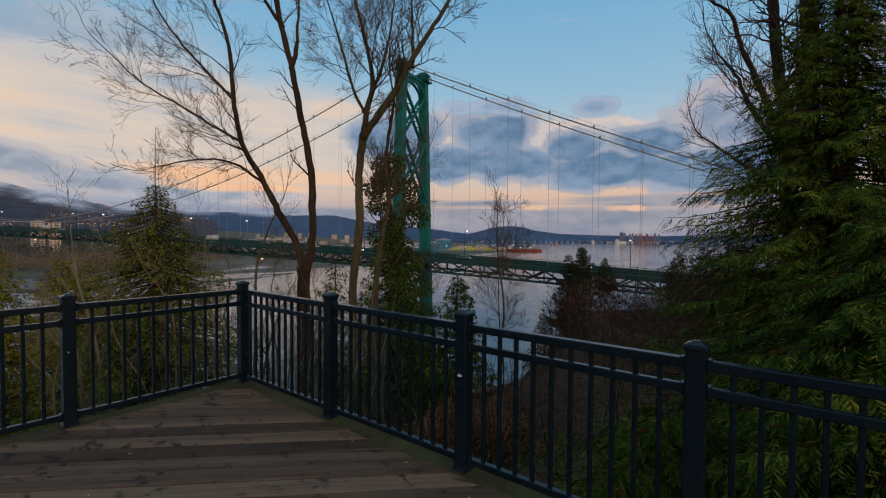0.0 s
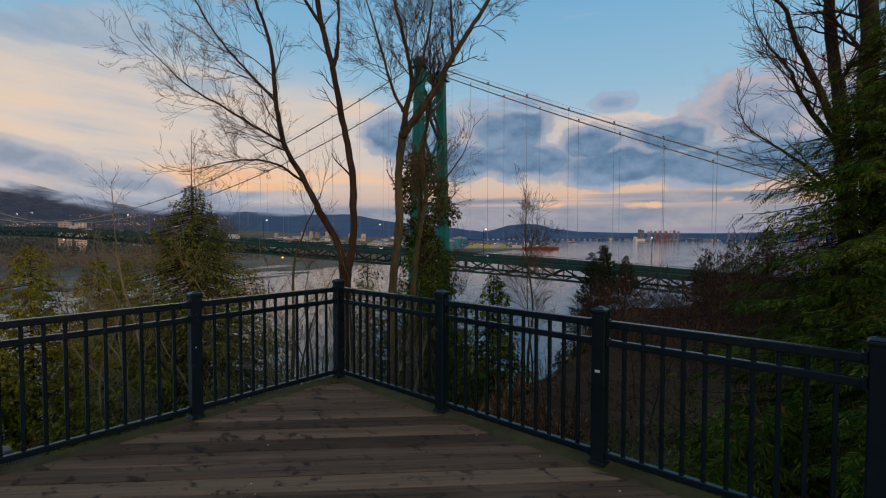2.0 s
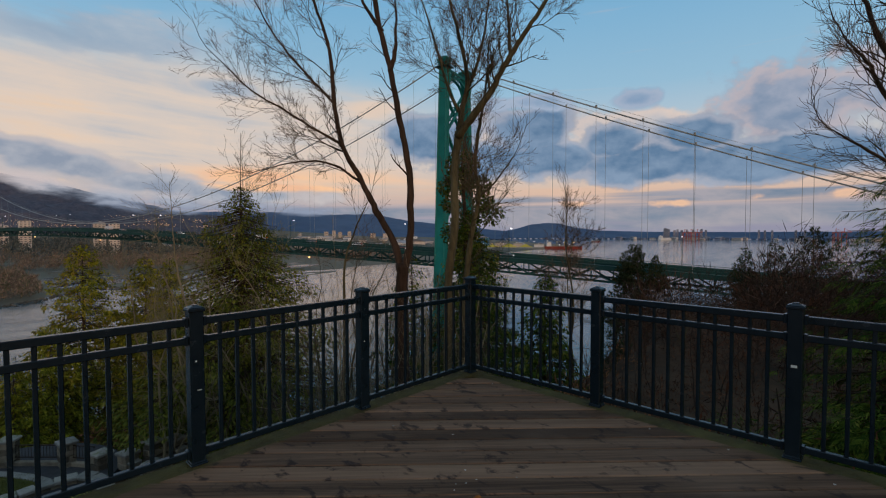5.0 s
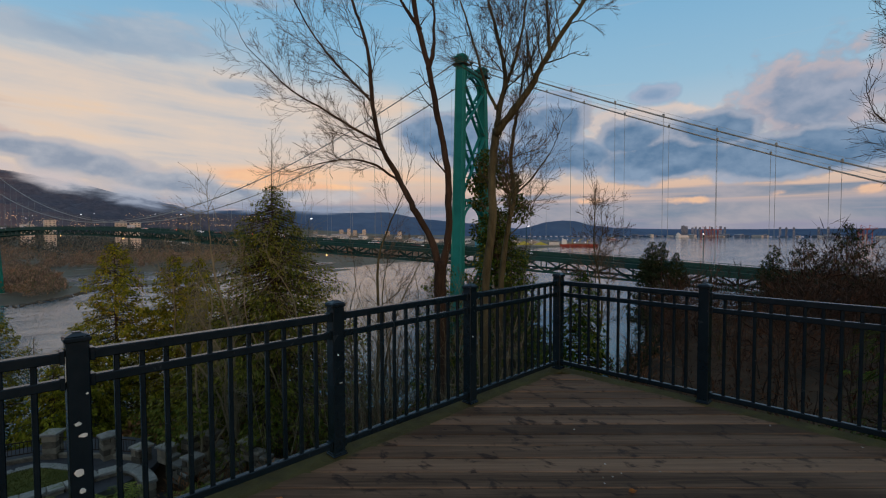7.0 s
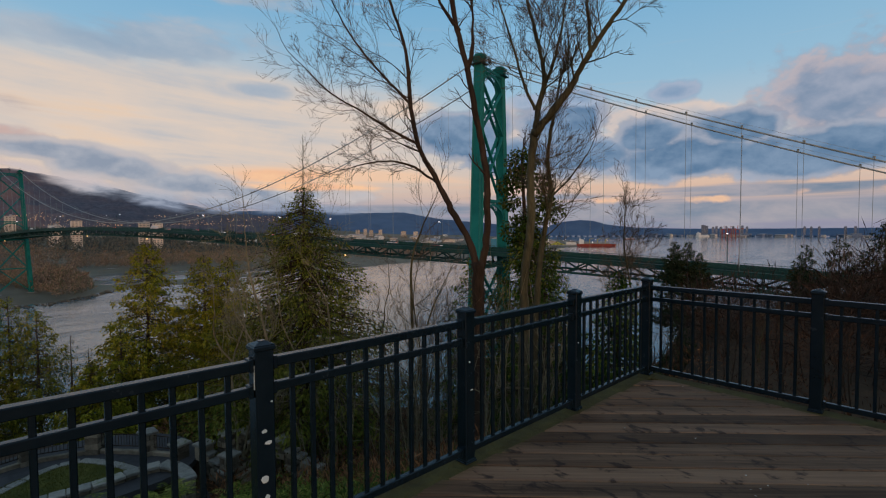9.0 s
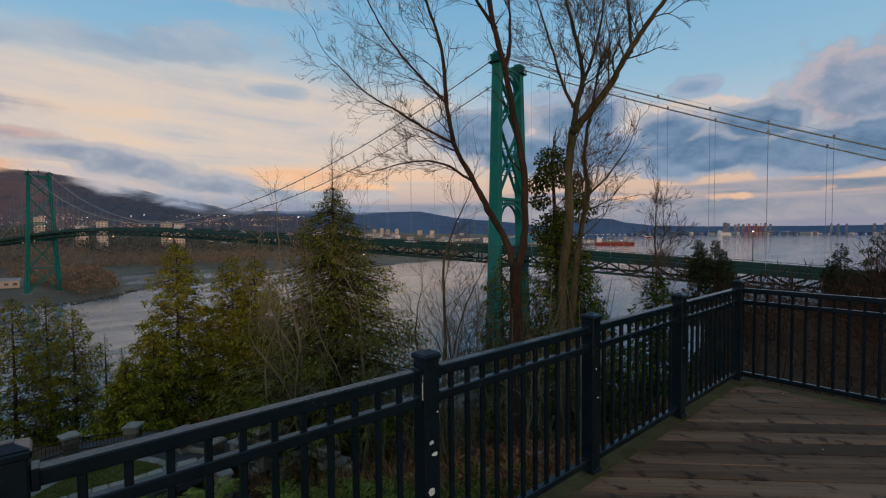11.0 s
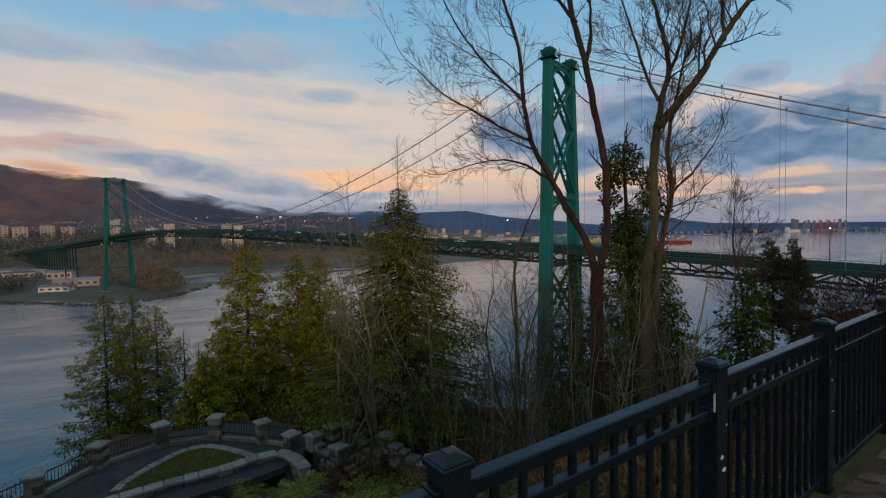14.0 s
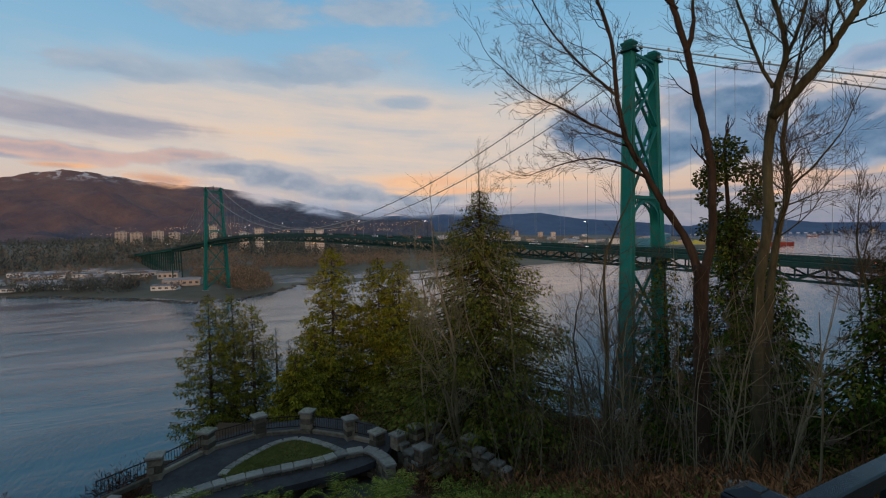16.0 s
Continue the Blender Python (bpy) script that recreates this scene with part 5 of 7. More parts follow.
for tx, ty, ttop in ((-19.8, 14.6, -0.8), (-17.6, 17.6, -0.2), (-22.6, 16.5, 0.2), (-16.2, 14.2, -1.6)):
    bare_tree("bushy leafless tree crowding the slope below the maples", tx, ty, ttop, 0.06, rng, 0.5, 12, 3, False, 2, 1.2, 0.25)
bare_tree("leafless tree with a dead spire behind a cedar", -29.8, 11.2, 5.6, 0.10, rng, 0.55, 17, 4, True, 2, 1.1, 0.5)


def conifer_crown(leaf, wood, rng, x, y, z0, H, R, nb=150, spray=0.45, per=26, droop=0.35, bare=0.06, gap=0.0, lift=0.0, taper=0.85):
    """Whorls of drooping branches hung with flat sprays."""
    P, D, N, L, W = [], [], [], [], []
    for k in range(nb):
        t = bare + (1 - bare) * ((k + rng.random()) / nb) ** 0.9
        if rng.random() < gap:
            continue
        a = k * 2.39996 + rng.normal(0, 0.35)
        ln = (R * (1 - t) ** taper + 0.25) * rng.uniform(0.45, 1.18)
        z = z0 + H * t
        u = np.array([math.cos(a), math.sin(a), 0])
        s = np.linspace(0, 1, 6)
        pts = np.array([x, y, z]) + u[None] * (s * ln)[:, None] + np.array([0, 0, 1.0])[None] * ((lift * s - droop * s ** 1.4 + 0.18 * s ** 3) * ln)[:, None]
        wood.tube(pts, np.linspace(0.012 + 0.012 * ln, 0.006, 6), 3, cap=False)
        m = max(4, int(per * ln / R))
        q = 0.12 + 0.88 * np.sqrt(rng.random(m))
        base = np.stack([np.interp(q, s, pts[:, i]) for i in range(3)], 1)
        side = np.array([-u[1], u[0], 0])
        sg = rng.choice([-1, 1], m)
        d = u[None] * rng.uniform(0.2, 0.9, m)[:, None] + side[None] * (sg * rng.uniform(0.2, 1.0, m))[:, None] + np.array([0, 0, -1.0])[None] * rng.uniform(0.1, 1.3, m)[:, None]
        off = sg * rng.random(m) * 0.30 * ln * (1.05 - 0.75 * q)
        base = base + side[None] * off[:, None] - np.array([0, 0, 1.0])[None] * (rng.random(m) ** 1.5 * (0.16 + 0.09 * ln) + np.abs(off) * 0.35)[:, None]
        P.append(base + rng.normal(0, 0.05, (m, 3)))
        D.append(d)
        N.append(np.array([0, 0, 1.0]) + rng.normal(0, 0.45, (m, 3)))
        ls = spray * rng.uniform(0.55, 1.3, m) * (0.55 + 0.45 * (1 - t))
        L.append(ls)
        W.append(ls * rng.uniform(0.3, 0.55, m))
    leaves(leaf, np.concatenate(P), np.concatenate(D), np.concatenate(N), np.concatenate(L), np.concatenate(W))


def conifer(label, x, y, top, R, rng, foliage="cedar", base=None, leader=0.0, **kw):
    wood, leaf = Acc(), Acc()
    z0 = float(height(x, y)) - 0.2 if base is None else base
    H = top - z0
    lean = rng.normal(0, 0.01, 2) * H
    wood.tube([(x, y, z0), (x + lean[0] * 0.3, y + lean[1] * 0.3, z0 + H * 0.5), (x, y, top)], [0.008 * H + 0.05, 0.006 * H + 0.03, 0.015], 8)
    if leader:
        pts, _ = stem(rng, (x, y, top - 0.4), (0, 0, 1), leader + 0.4, 6, 0.03, 0.3)
        wood.tube(pts, np.linspace(0.026, 0.008, 7), 5)
        for k in range(16):
            a = rng.uniform(0, 6.28)
            q = pts[0] + (pts[-1] - pts[0]) * rng.uniform(0.05, 0.75)
            sp, _ = stem(rng, q, (math.cos(a), math.sin(a), 0.5), rng.uniform(0.3, 0.9), 3, 0.2, 0.1)
            wood.tube(sp, (0.010, 0.008, 0.007, 0.006), 3, cap=False)
    conifer_crown(leaf, wood, rng, x, y, z0, H, R, **kw)
    root = thing("conifer", label, "tree", group="trees on the slope")
    part("trunk", wood, M["bark_dark"], root, smooth=True)
    tagged(part("crown", leaf, M[foliage], root), kind="stuff")
    return root


rng = np.random.default_rng(33)
conifer("broad dark cedar with ragged drooping sprays and a bare dead leader", -28.6, 10.0, 4.3, 8.2, rng, "fir", leader=3.0, nb=600, per=230, spray=0.27, droop=0.40, gap=0.10, taper=0.80)
conifer("tall olive-green conifer with open branches", -50.3, 6.0, 0.8, 8.0, rng, "cedar_gold", nb=330, per=270, spray=0.40, droop=0.3, gap=0.12, bare=0.38, taper=0.62)
conifer("tall olive-green conifer with open branches", -48.2, 10.0, -0.4, 7.6, rng, "cedar_gold", nb=330, per=270, spray=0.40, droop=0.3, gap=0.12, bare=0.38, taper=0.62)
conifer("tall olive-green conifer with open branches", -45.7, 11.2, -0.5, 7.4, rng, "cedar_gold", nb=330, per=270, spray=0.40, droop=0.3, gap=0.12, bare=0.36, taper=0.62)
conifer("lower olive-green conifer between taller ones", -45.8, 3.3, -5.8, 5.4, rng, "cedar_gold", nb=220, per=200, spray=0.38, droop=0.3, gap=0.12, bare=0.25, taper=0.62)
conifer("lower olive-green conifer between taller ones", -41.2, 11.5, -5.3, 5.4, rng, "cedar_gold", nb=220, per=200, spray=0.38, droop=0.3, gap=0.12, bare=0.25, taper=0.62)
conifer("narrow fir with thin ragged branches", -50.5, -4.9, -3.0, 5.6, rng, "olive_fir", nb=250, per=230, spray=0.32, droop=0.12, gap=0.12, bare=0.35, taper=0.62)
conifer("narrow fir with thin ragged branches", -51.5, -3.0, -3.2, 5.4, rng, "olive_fir", nb=250, per=230, spray=0.32, droop=0.12, gap=0.12, bare=0.35, taper=0.62)
conifer("narrow fir with thin ragged branches", -50.4, -1.4, -4.2, 5.0, rng, "olive_fir", nb=230, per=210, spray=0.32, droop=0.12, gap=0.12, bare=0.35, taper=0.62)
conifer("small sparse fir with bare lower branches", -50.2, 0.6, -6.6, 2.6, rng, "fir", nb=130, per=90, spray=0.24, droop=0.15, gap=0.25, bare=0.25)
conifer("small sparse fir with bare lower branches", -50.1, 1.7, -7.8, 2.6, rng, "fir", nb=130, per=90, spray=0.24, droop=0.15, gap=0.25, bare=0.25)
conifer("drooping olive conifer at the terrace's edge", -41.5, 1.0, -7.0, 4.4, rng, "cedar_gold", nb=200, per=145, spray=0.40, droop=0.35, gap=0.12, bare=0.15)
conifer("dark conifer beyond the slope", -36.0, 12.0, -4.5, 4.6, rng, "fir", nb=200, per=127, spray=0.25, droop=0.3, gap=0.1, bare=0.1)
conifer("dark bushy conifer below the maples", -18.4, 18.2, 2.6, 4.6, rng, "cedar", nb=330, per=170, spray=0.28, droop=0.3, gap=0.05, taper=0.7)
conifer("dark bushy conifer on the shoulder of the slope", -13.6, 26.5, -3.2, 1.7, rng, "dark_fir", base=-9.5, nb=120, per=60, spray=0.26, droop=0.25, gap=0.05)
conifer("dark bushy conifer below the maples", -11.8, 15.2, 0.0, 2.4, rng, "cedar", nb=220, per=105, spray=0.27, droop=0.3, gap=0.08)
conifer("dark young conifer between leafless trees", -15.6, 15.6, 0.2, 3.4, rng, "cedar", nb=240, per=140, spray=0.27, droop=0.3, gap=0.08, taper=0.7)
conifer("dark young conifer between leafless trees", -20.6, 15.9, 0.3, 3.2, rng, "cedar", nb=180, per=100, spray=0.27, droop=0.3, gap=0.08, taper=0.7)
for x, y, top, R in ((-48, 116, -1.2, 5.5), (-44, 121, -4, 4.5), (-22, 112, -5.5, 4.5), (-26.6, 59, -0.8, 2.8), (-24.3, 57.7, 0.2, 3.0), (-12.6, 56.6, 0.0, 3.6), (-9.8, 55, 0.7, 4.4), (-6.3, 49.3, 2.2, 5.0), (-1.5, 52, 1.6, 5.0), (4, 48, 1.4, 4.8)):
    conifer("dark pine standing by the far bridge approach", x, y, top, R, rng, "dark_fir", base=top - 14, nb=150, per=190, spray=0.50 if y > 100 else 0.36, droop=0.02, gap=0.22, bare=0.3, taper=0.7)


def near_cedar(label, x, y, top, R, rng, nb, foliage="cedar"):
    """A cedar close by: feathery flat sprays of many leaflets on drooping branches."""
    wood, leaf = Acc(), Acc()
    z0 = float(height(x, y)) - 0.2
    H = top - z0
    wood.tube([(x, y, z0), (x, y, z0 + H * 0.5), (x, y, top)], [0.22, 0.14, 0.02], 10)
    P, D, N, L, W = [], [], [], [], []
    for k in range(nb):
        t = 0.03 + 0.97 * ((k + rng.random()) / nb)
        a = k * 2.39996 + rng.normal(0, 0.3)
        ln = (R * (1 - t) ** 0.7 + 0.2) * rng.uniform(0.62, 1.1)
        u = np.array([math.cos(a), math.sin(a), 0])
        side = np.array([-u[1], u[0], 0])
        s = np.linspace(0, 1, 7)
        pts = np.array([x, y, z0 + H * t]) + u[None] * (s * ln)[:, None] + np.array([0, 0, 1.0])[None] * ((0.12 * s - 0.42 * s ** 1.6 + 0.16 * s ** 4) * ln)[:, None]
        wood.tube(pts, np.linspace(0.008 + 0.008 * ln, 0.003, 7), 3, cap=False)
        m = int(7 + 5 * ln)
        q = np.linspace(0.3, 1.0, m)
        sg = np.where(np.arange(m) % 2 == 0, 1, -1)
        base = np.stack([np.interp(q, s, pts[:, i]) for i in range(3)], 1)
        sl = (0.50 - 0.26 * q) * rng.uniform(0.7, 1.25, m) * min(1.0, 0.5 + ln / R)
        sd = u[None] * 0.75 + side[None] * (sg * rng.uniform(0.45, 0.9, m))[:, None] + np.array([0, 0, -1.0])[None] * rng.uniform(0.25, 1.15, m)[:, None]
        sd /= np.linalg.norm(sd, axis=1)[:, None]
        nn = np.array([0, 0, 0.8]) + u * 0.6 + rng.normal(0, 0.45, (m, 3))
        lat = cross(sd, nn)
        lat /= np.linalg.norm(lat, axis=1)[:, None]
        for j in range(13):
            f = 0.05 + 0.078 * j
            g = -1 if j % 2 else 1
            P.append(base + sd * (sl * f)[:, None])
            D.append(sd * 0.8 + lat * g * (0.7 if j < 12 else 0.0) + np.array([0, 0, -0.12]))
            N.append(nn)
            ll = sl * (0.44 - 0.019 * j) * rng.uniform(0.8, 1.2, m)
            L.append(ll * 0.95)
            W.append(ll * 0.19)
    leaves(leaf, np.concatenate(P), np.concatenate(D), np.concatenate(N), np.concatenate(L), np.concatenate(W))
    root = thing("cedar_tree", label, "tree", group="trees on the slope")
    part("trunk", wood, M["bark_dark"], root, smooth=True)
    tagged(part("crown", leaf, M[foliage], root), kind="stuff")


near_cedar("dark green western cedar with feathery drooping sprays close to the railing", -0.15, 8.6, 5.4, 3.1, rng, 600)
near_cedar("young green cedar with feathery sprays just outside the railing", 0.35, 5.7, 2.0, 2.1, rng, 360)
near_cedar("low green cedar sapling outside the railing", -1.6, 5.6, -0.3, 1.4, rng, 150)

# tree wrapped in ivy
w, tw, lf = Acc(), Acc(), Acc()
limb(w, tw, rng, [(-18.6, 18.4, -9), (-18.7, 18.4, -2), (-18.9, 18.4, 2), (-19.1, 18.4, 5.6)], 0.2, 0.07, 8, 6, 1.2, 2, 0.5)
for cx, cy, cz, r, n in ((-19.1, 18.4, 5.4, 0.95, 900), (-19.2, 18.3, 4.5, 0.85, 600), (-18.0, 18.9, 3.3, 0.6, 350), (-19.6, 18.0, 3.2, 0.55, 300), (-18.8, 18.4, 2.2, 0.75, 500), (-17.7, 19.1, 2.7, 0.8, 450), (-19.7, 17.9, 4.2, 0.6, 350), (-18.2, 18.9, 4.3, 0.6, 350), (-19.4, 18.2, 1.6, 0.9, 500), (-18.7, 18.5, 1.0, 0.9, 600), (-18.2, 18.6, -0.2, 1.2, 700)):
    d = rng.normal(0, 1, (n, 3))
    d /= np.linalg.norm(d, axis=1)[:, None]
    pp = np.array([cx, cy, cz]) + d * (r * rng.random((n, 1)) ** 0.4) * np.array([1, 1, 0.85])
    leaves(lf, pp, d + rng.normal(0, 0.6, (n, 3)) + np.array([0, 0, -0.4]), rng.normal(0, 1, (n, 3)), rng.uniform(0.1, 0.24, n), rng.uniform(0.07, 0.17, n))
finish_tree("ivy_tree", "thin trunk wrapped in dark ivy with clumps of leaves", w, tw, M["bark_dark"], M["twig"], (-19, 18.4), [("ivy", lf, M["ivy"])])


# ---- undergrowth ----
def thicket(name, label, n, region, top, rng, mats, r=(0.012, 0.035), level=1, dense=0.8, keep=None):
    """Leafless stems over a stretch of the slope, as one mass."""
    w, tw = Acc(), Acc()
    done = 0
    while done < n:
        x, y = rng.uniform(region[0], region[1]), rng.uniform(region[2], region[3])
        if keep and not keep(x, y):
            continue
        done += 1
        z0 = float(height(x, y)) - 0.1
        hgt = rng.uniform(*top)
        d = np.array([rng.normal(0, 0.12), rng.normal(0, 0.12), 1.0])
        pts, _ = stem(rng, (x, y, z0), d, hgt, 6, 0.16, 0.08)
        rr = rng.uniform(*r)
        w.tube(pts, np.linspace(rr, rr * 0.25, 7), 4, cap=False)
        for k in range(int(hgt * 1.6)):
            i = rng.integers(1, 6)
            ax = pts[i] - pts[i - 1]
            sd = rng.normal(0, 1, 3)
            sprout(w, tw, rng, pts[i - 1] + ax * rng.random(), ax / np.linalg.norm(ax) * 0.7 + sd * 0.45, hgt * rng.uniform(0.12, 0.3), rr * 0.45, level, 0.1, dense, 0.006)
    root = thing(name, label, "undergrowth", kind="stuff")
    tagged(part("stem_mass", w, mats[0], root), kind="stuff")
    if tw.n:
        tagged(part("fine_branching", tw, mats[1], root), kind="stuff")


clear = lambda x, y: math.hypot(x - PLAZA[0], y - PLAZA[1]) > 8.5 and not (x > -27 and y < 3.5) and (-0.8 * x + 0.6 * y) > 7
thicket("sapling_thicket", "thicket of thin grey leafless saplings on the slope", 90, (-24, -9, 6, 20), (3.5, 8.0), rng, (M["twig_pale"], M["twig"]), keep=lambda x, y: clear(x, y) and x + 0.4 * y < -6.5)
thicket("pale_sapling_thicket", "thin pale leafless saplings below the maples", 24, (-22, -12, 8, 16), (4, 8), rng, (M["twig_pale"], M["twig_pale"]), keep=clear)
thicket("brown_thicket", "brown leafless bushes covering the slope", 270, (-15, 8, 7, 34), (1.4, 3.3), rng, (M["bark_dark"], M["bramble"]), keep=clear)
thicket("far_thicket", "brown leafless trees crowding the slope towards the bridge", 40, (-20, 14, 32, 62), (2.5, 4.5), rng, (M["bark_dark"], M["twig"]), r=(0.03, 0.06), level=1, dense=1.2)
thicket("cliff_thicket", "leafless bushes along the cliff's edge", 70, (-40, -24, 8, 26), (3, 6), rng, (M["bark_grey"], M["twig"]), keep=clear)


def leafy(name, label, n, region, rng, material, size, hgt, keep=None, per=60, rad=0.55, flat=0.7):
    """Low evergreen shrubs as one mass of leaves."""
    lf = Acc()
    done = 0
    while done < n:
        x, y = rng.uniform(region[0], region[1]), rng.uniform(region[2], region[3])
        if keep and not keep(x, y):
            continue
        done += 1
        z = float(height(x, y))
        h = rng.uniform(*hgt)
        d = rng.normal(0, 1, (per, 3))
        d[:, 2] = np.abs(d[:, 2])
        d /= np.linalg.norm(d, axis=1)[:, None]
        pp = np.array([x, y, z]) + d * (rng.random((per, 1)) ** 0.5) * np.array([rad, rad, h])
        sz = rng.uniform(*size, per)
        leaves(lf, pp, d + rng.normal(0, 0.5, (per, 3)), rng.normal(0, 1, (per, 3)) + np.array([0, 0, 1.0]), sz, sz * flat * rng.uniform(0.4, 0.8, per))
    solid(name, lf, M[material], label, "undergrowth", kind="stuff")


out = lambda x, y: (x < RX - 0.35 or y > RY + 0.35) and not (math.hypot(x - PLAZA[0], y - PLAZA[1]) < 6.6) and not (x < -12 and -6.5 < y < 2.6)
leafy("evergreen_shrub", "dark green broad-leaved shrubs on the slope below the lookout", 580, (-23, -6, -6, 9), rng, "shrub_leaf", (0.09, 0.19), (0.3, 1.0), out, 60, 0.7, 0.5)
leafy("russet_bramble", "russet brambles covering the slope", 340, (-9, 6, 3.2, 30), rng, "bramble", (0.10, 0.28), (0.5, 1.9), out, 60, 0.7, 0.2)
leafy("russet_bracken", "rusty dead bracken between leafless saplings", 420, (-27, -9, 3.2, 20), rng, "bracken", (0.12, 0.30), (0.5, 1.7), out, 60, 0.75, 0.2)
leafy("slope_shrub", "low green shrubs outside the railing", 110, (-7, 5, 3, 14), rng, "shrub_leaf", (0.06, 0.14), (0.4, 1.0), out, 90, 0.6, 0.4)
leafy("cliff_scrub", "russet scrub round the terrace", 260, (-40, -24, 3.5, 16), rng, "bracken", (0.15, 0.4), (0.5, 1.5), out, 50, 0.8, 0.3)
leafy("bare_bush_crowns", "brown fuzzy crowns of leafless bushes on the slope", 85, (-20, 14, 22, 56), rng, "bush_wood", (0.35, 0.9), (2.2, 4.2), lambda x, y: x + 0.4 * y > -4, 400, 1.9, 0.08)
leafy("hill_wood_crowns", "brown fuzzy crowns of leafless trees on the hill", 70, (-11, 15, 27, 50), rng, "bush_wood", (0.45, 1.0), (4.6, 6.8), lambda x, y: x > -3.6 - 0.112 * (y + 2), 420, 2.3, 0.08)
leafy("slope_bracken", "rust-brown bracken on the steep slope under the maples", 300, (-17, -6.5, 3.6, 12), rng, "bracken", (0.16, 0.38), (0.5, 1.3), out, 90, 0.75, 0.22)
leafy("terrace_bush", "orange-brown dry bushes beyond the end of the terrace", 16, (-31.9, -29.3, -10.0, -7.6), rng, "bramble", (0.15, 0.4), (0.8, 1.9), None, 160, 0.7, 0.12)
leafy("edge_scrub", "dry brown scrub at the terrace's end", 40, (-32, -26, -13, -8.3), rng, "bramble", (0.12, 0.3), (0.4, 1.0), out, 60, 0.6, 0.25)
# ferns
fr = Acc()
for _ in range(70):
    x, y = rng.uniform(-19.5, -9), rng.uniform(-6, 6.5)
    z = float(height(x, y))
    for k in range(9):
        a = rng.uniform(0, 6.28)
        u = np.array([math.cos(a), math.sin(a), 0])
        ln = rng.uniform(0.6, 1.15)
        s = np.linspace(0.1, 1, 12)
        pts = np.array([x, y, z]) + u * (s * ln * 0.8)[:, None] + np.array([0, 0, 1.0]) * ((1.1 * s - 0.75 * s ** 2) * ln)[:, None]
        sd = np.array([-u[1], u[0], 0.0])
        for g in (-1, 1):
            leaves(fr, pts, np.tile(sd * g + u * 0.5, (12, 1)), np.tile([0, 0, 1.0], (12, 1)) + rng.normal(0, 0.2, (12, 3)), 0.17 * np.sin(np.pi * (0.15 + 0.8 * s)) * ln + 0.02, np.full(12, 0.035))
solid("sword_fern", fr, M["fern"], "yellow-green sword ferns on the bank", "undergrowth", kind="stuff")

# ---- the stone terrace below ----
TZ = -9.3
rng = np.random.default_rng(51)


def course(root, pts, z, h, depth, length, material, name, ch=0.025, out=0.0):
    """Stones laid end to end along a line of points; each is a part."""
    pts = np.array(pts, float)
    seg = np.linalg.norm(np.diff(pts, axis=0), axis=1)
    cum = np.concatenate([[0], np.cumsum(seg)])
    s = 0.0
    while s < cum[-1] - 0.12:
        l = min(length * rng.uniform(0.75, 1.25), cum[-1] - s)
        m = s + l / 2
        x, y = np.interp(m, cum, pts[:, 0]), np.interp(m, cum, pts[:, 1])
        zz = np.interp(m, cum, pts[:, 2]) if pts.shape[1] > 2 else 0.0
        e = 0.05
        dx, dy = np.interp(m + e, cum, pts[:, 0]) - np.interp(m - e, cum, pts[:, 0]), np.interp(m + e, cum, pts[:, 1]) - np.interp(m - e, cum, pts[:, 1])
        b = Acc()
        b.box((0, 0, 0), (l - 0.022, depth * rng.uniform(0.95, 1.06), h - 0.018), ch)
        part(name, b, material, root, at=pose(x, y, z + zz + h / 2, rng.normal(0, 1.0), rng.normal(0, 1.0), math.degrees(math.atan2(dy, dx))))
        s += l


def curve(pts, n=6):
    pts = np.array(pts, float)
    t = np.linspace(0, len(pts) - 1, (len(pts) - 1) * n + 1)
    i = np.clip(t.astype(int), 0, len(pts) - 2)
    f = (t - i)[:, None]
    p0, p1, p2, p3 = pts[np.clip(i - 1, 0, None)], pts[i], pts[i + 1], pts[np.clip(i + 2, None, len(pts) - 1)]
    return 0.5 * (2 * p1 + (p2 - p0) * f + (2 * p0 - 5 * p1 + 4 * p2 - p3) * f ** 2 + (3 * p1 - p0 - 3 * p2 + p3) * f ** 3)


def pillar(x, y, z, h, rz, label="square granite pillar with a pyramid cap at the terrace fence"):
    root = thing("stone_pillar", label, "pillar", at=(x, y, z), rz=rz, group="pillars of the terrace")
    n = max(2, round((h - 0.22) / 0.3))
    hh = (h - 0.22) / n
    for k in range(n):
        for sx in ((-0.5, 0.5) if k % 2 else (0,)):
            b = Acc()
            w = 0.62 if sx == 0 else 0.31
            b.box((0, 0, 0), (w - 0.012, 0.62 * rng.uniform(0.97, 1.03), hh - 0.014), 0.025)
            part("block", b, M["stone"], root, at=pose(sx * 0.31, 0, hh * (k + 0.5), 0, 0, rng.normal(0, 1.2)))
    c = Acc()
    c.box((0, 0, h - 0.16), (0.76, 0.76, 0.12), 0.02)
    c.box((0, 0, h - 0.04), (0.70, 0.70, 0.13), 0.01, top=(0.25, 0.25))
    part("cap_stone", c, M["cap_stone"], root)


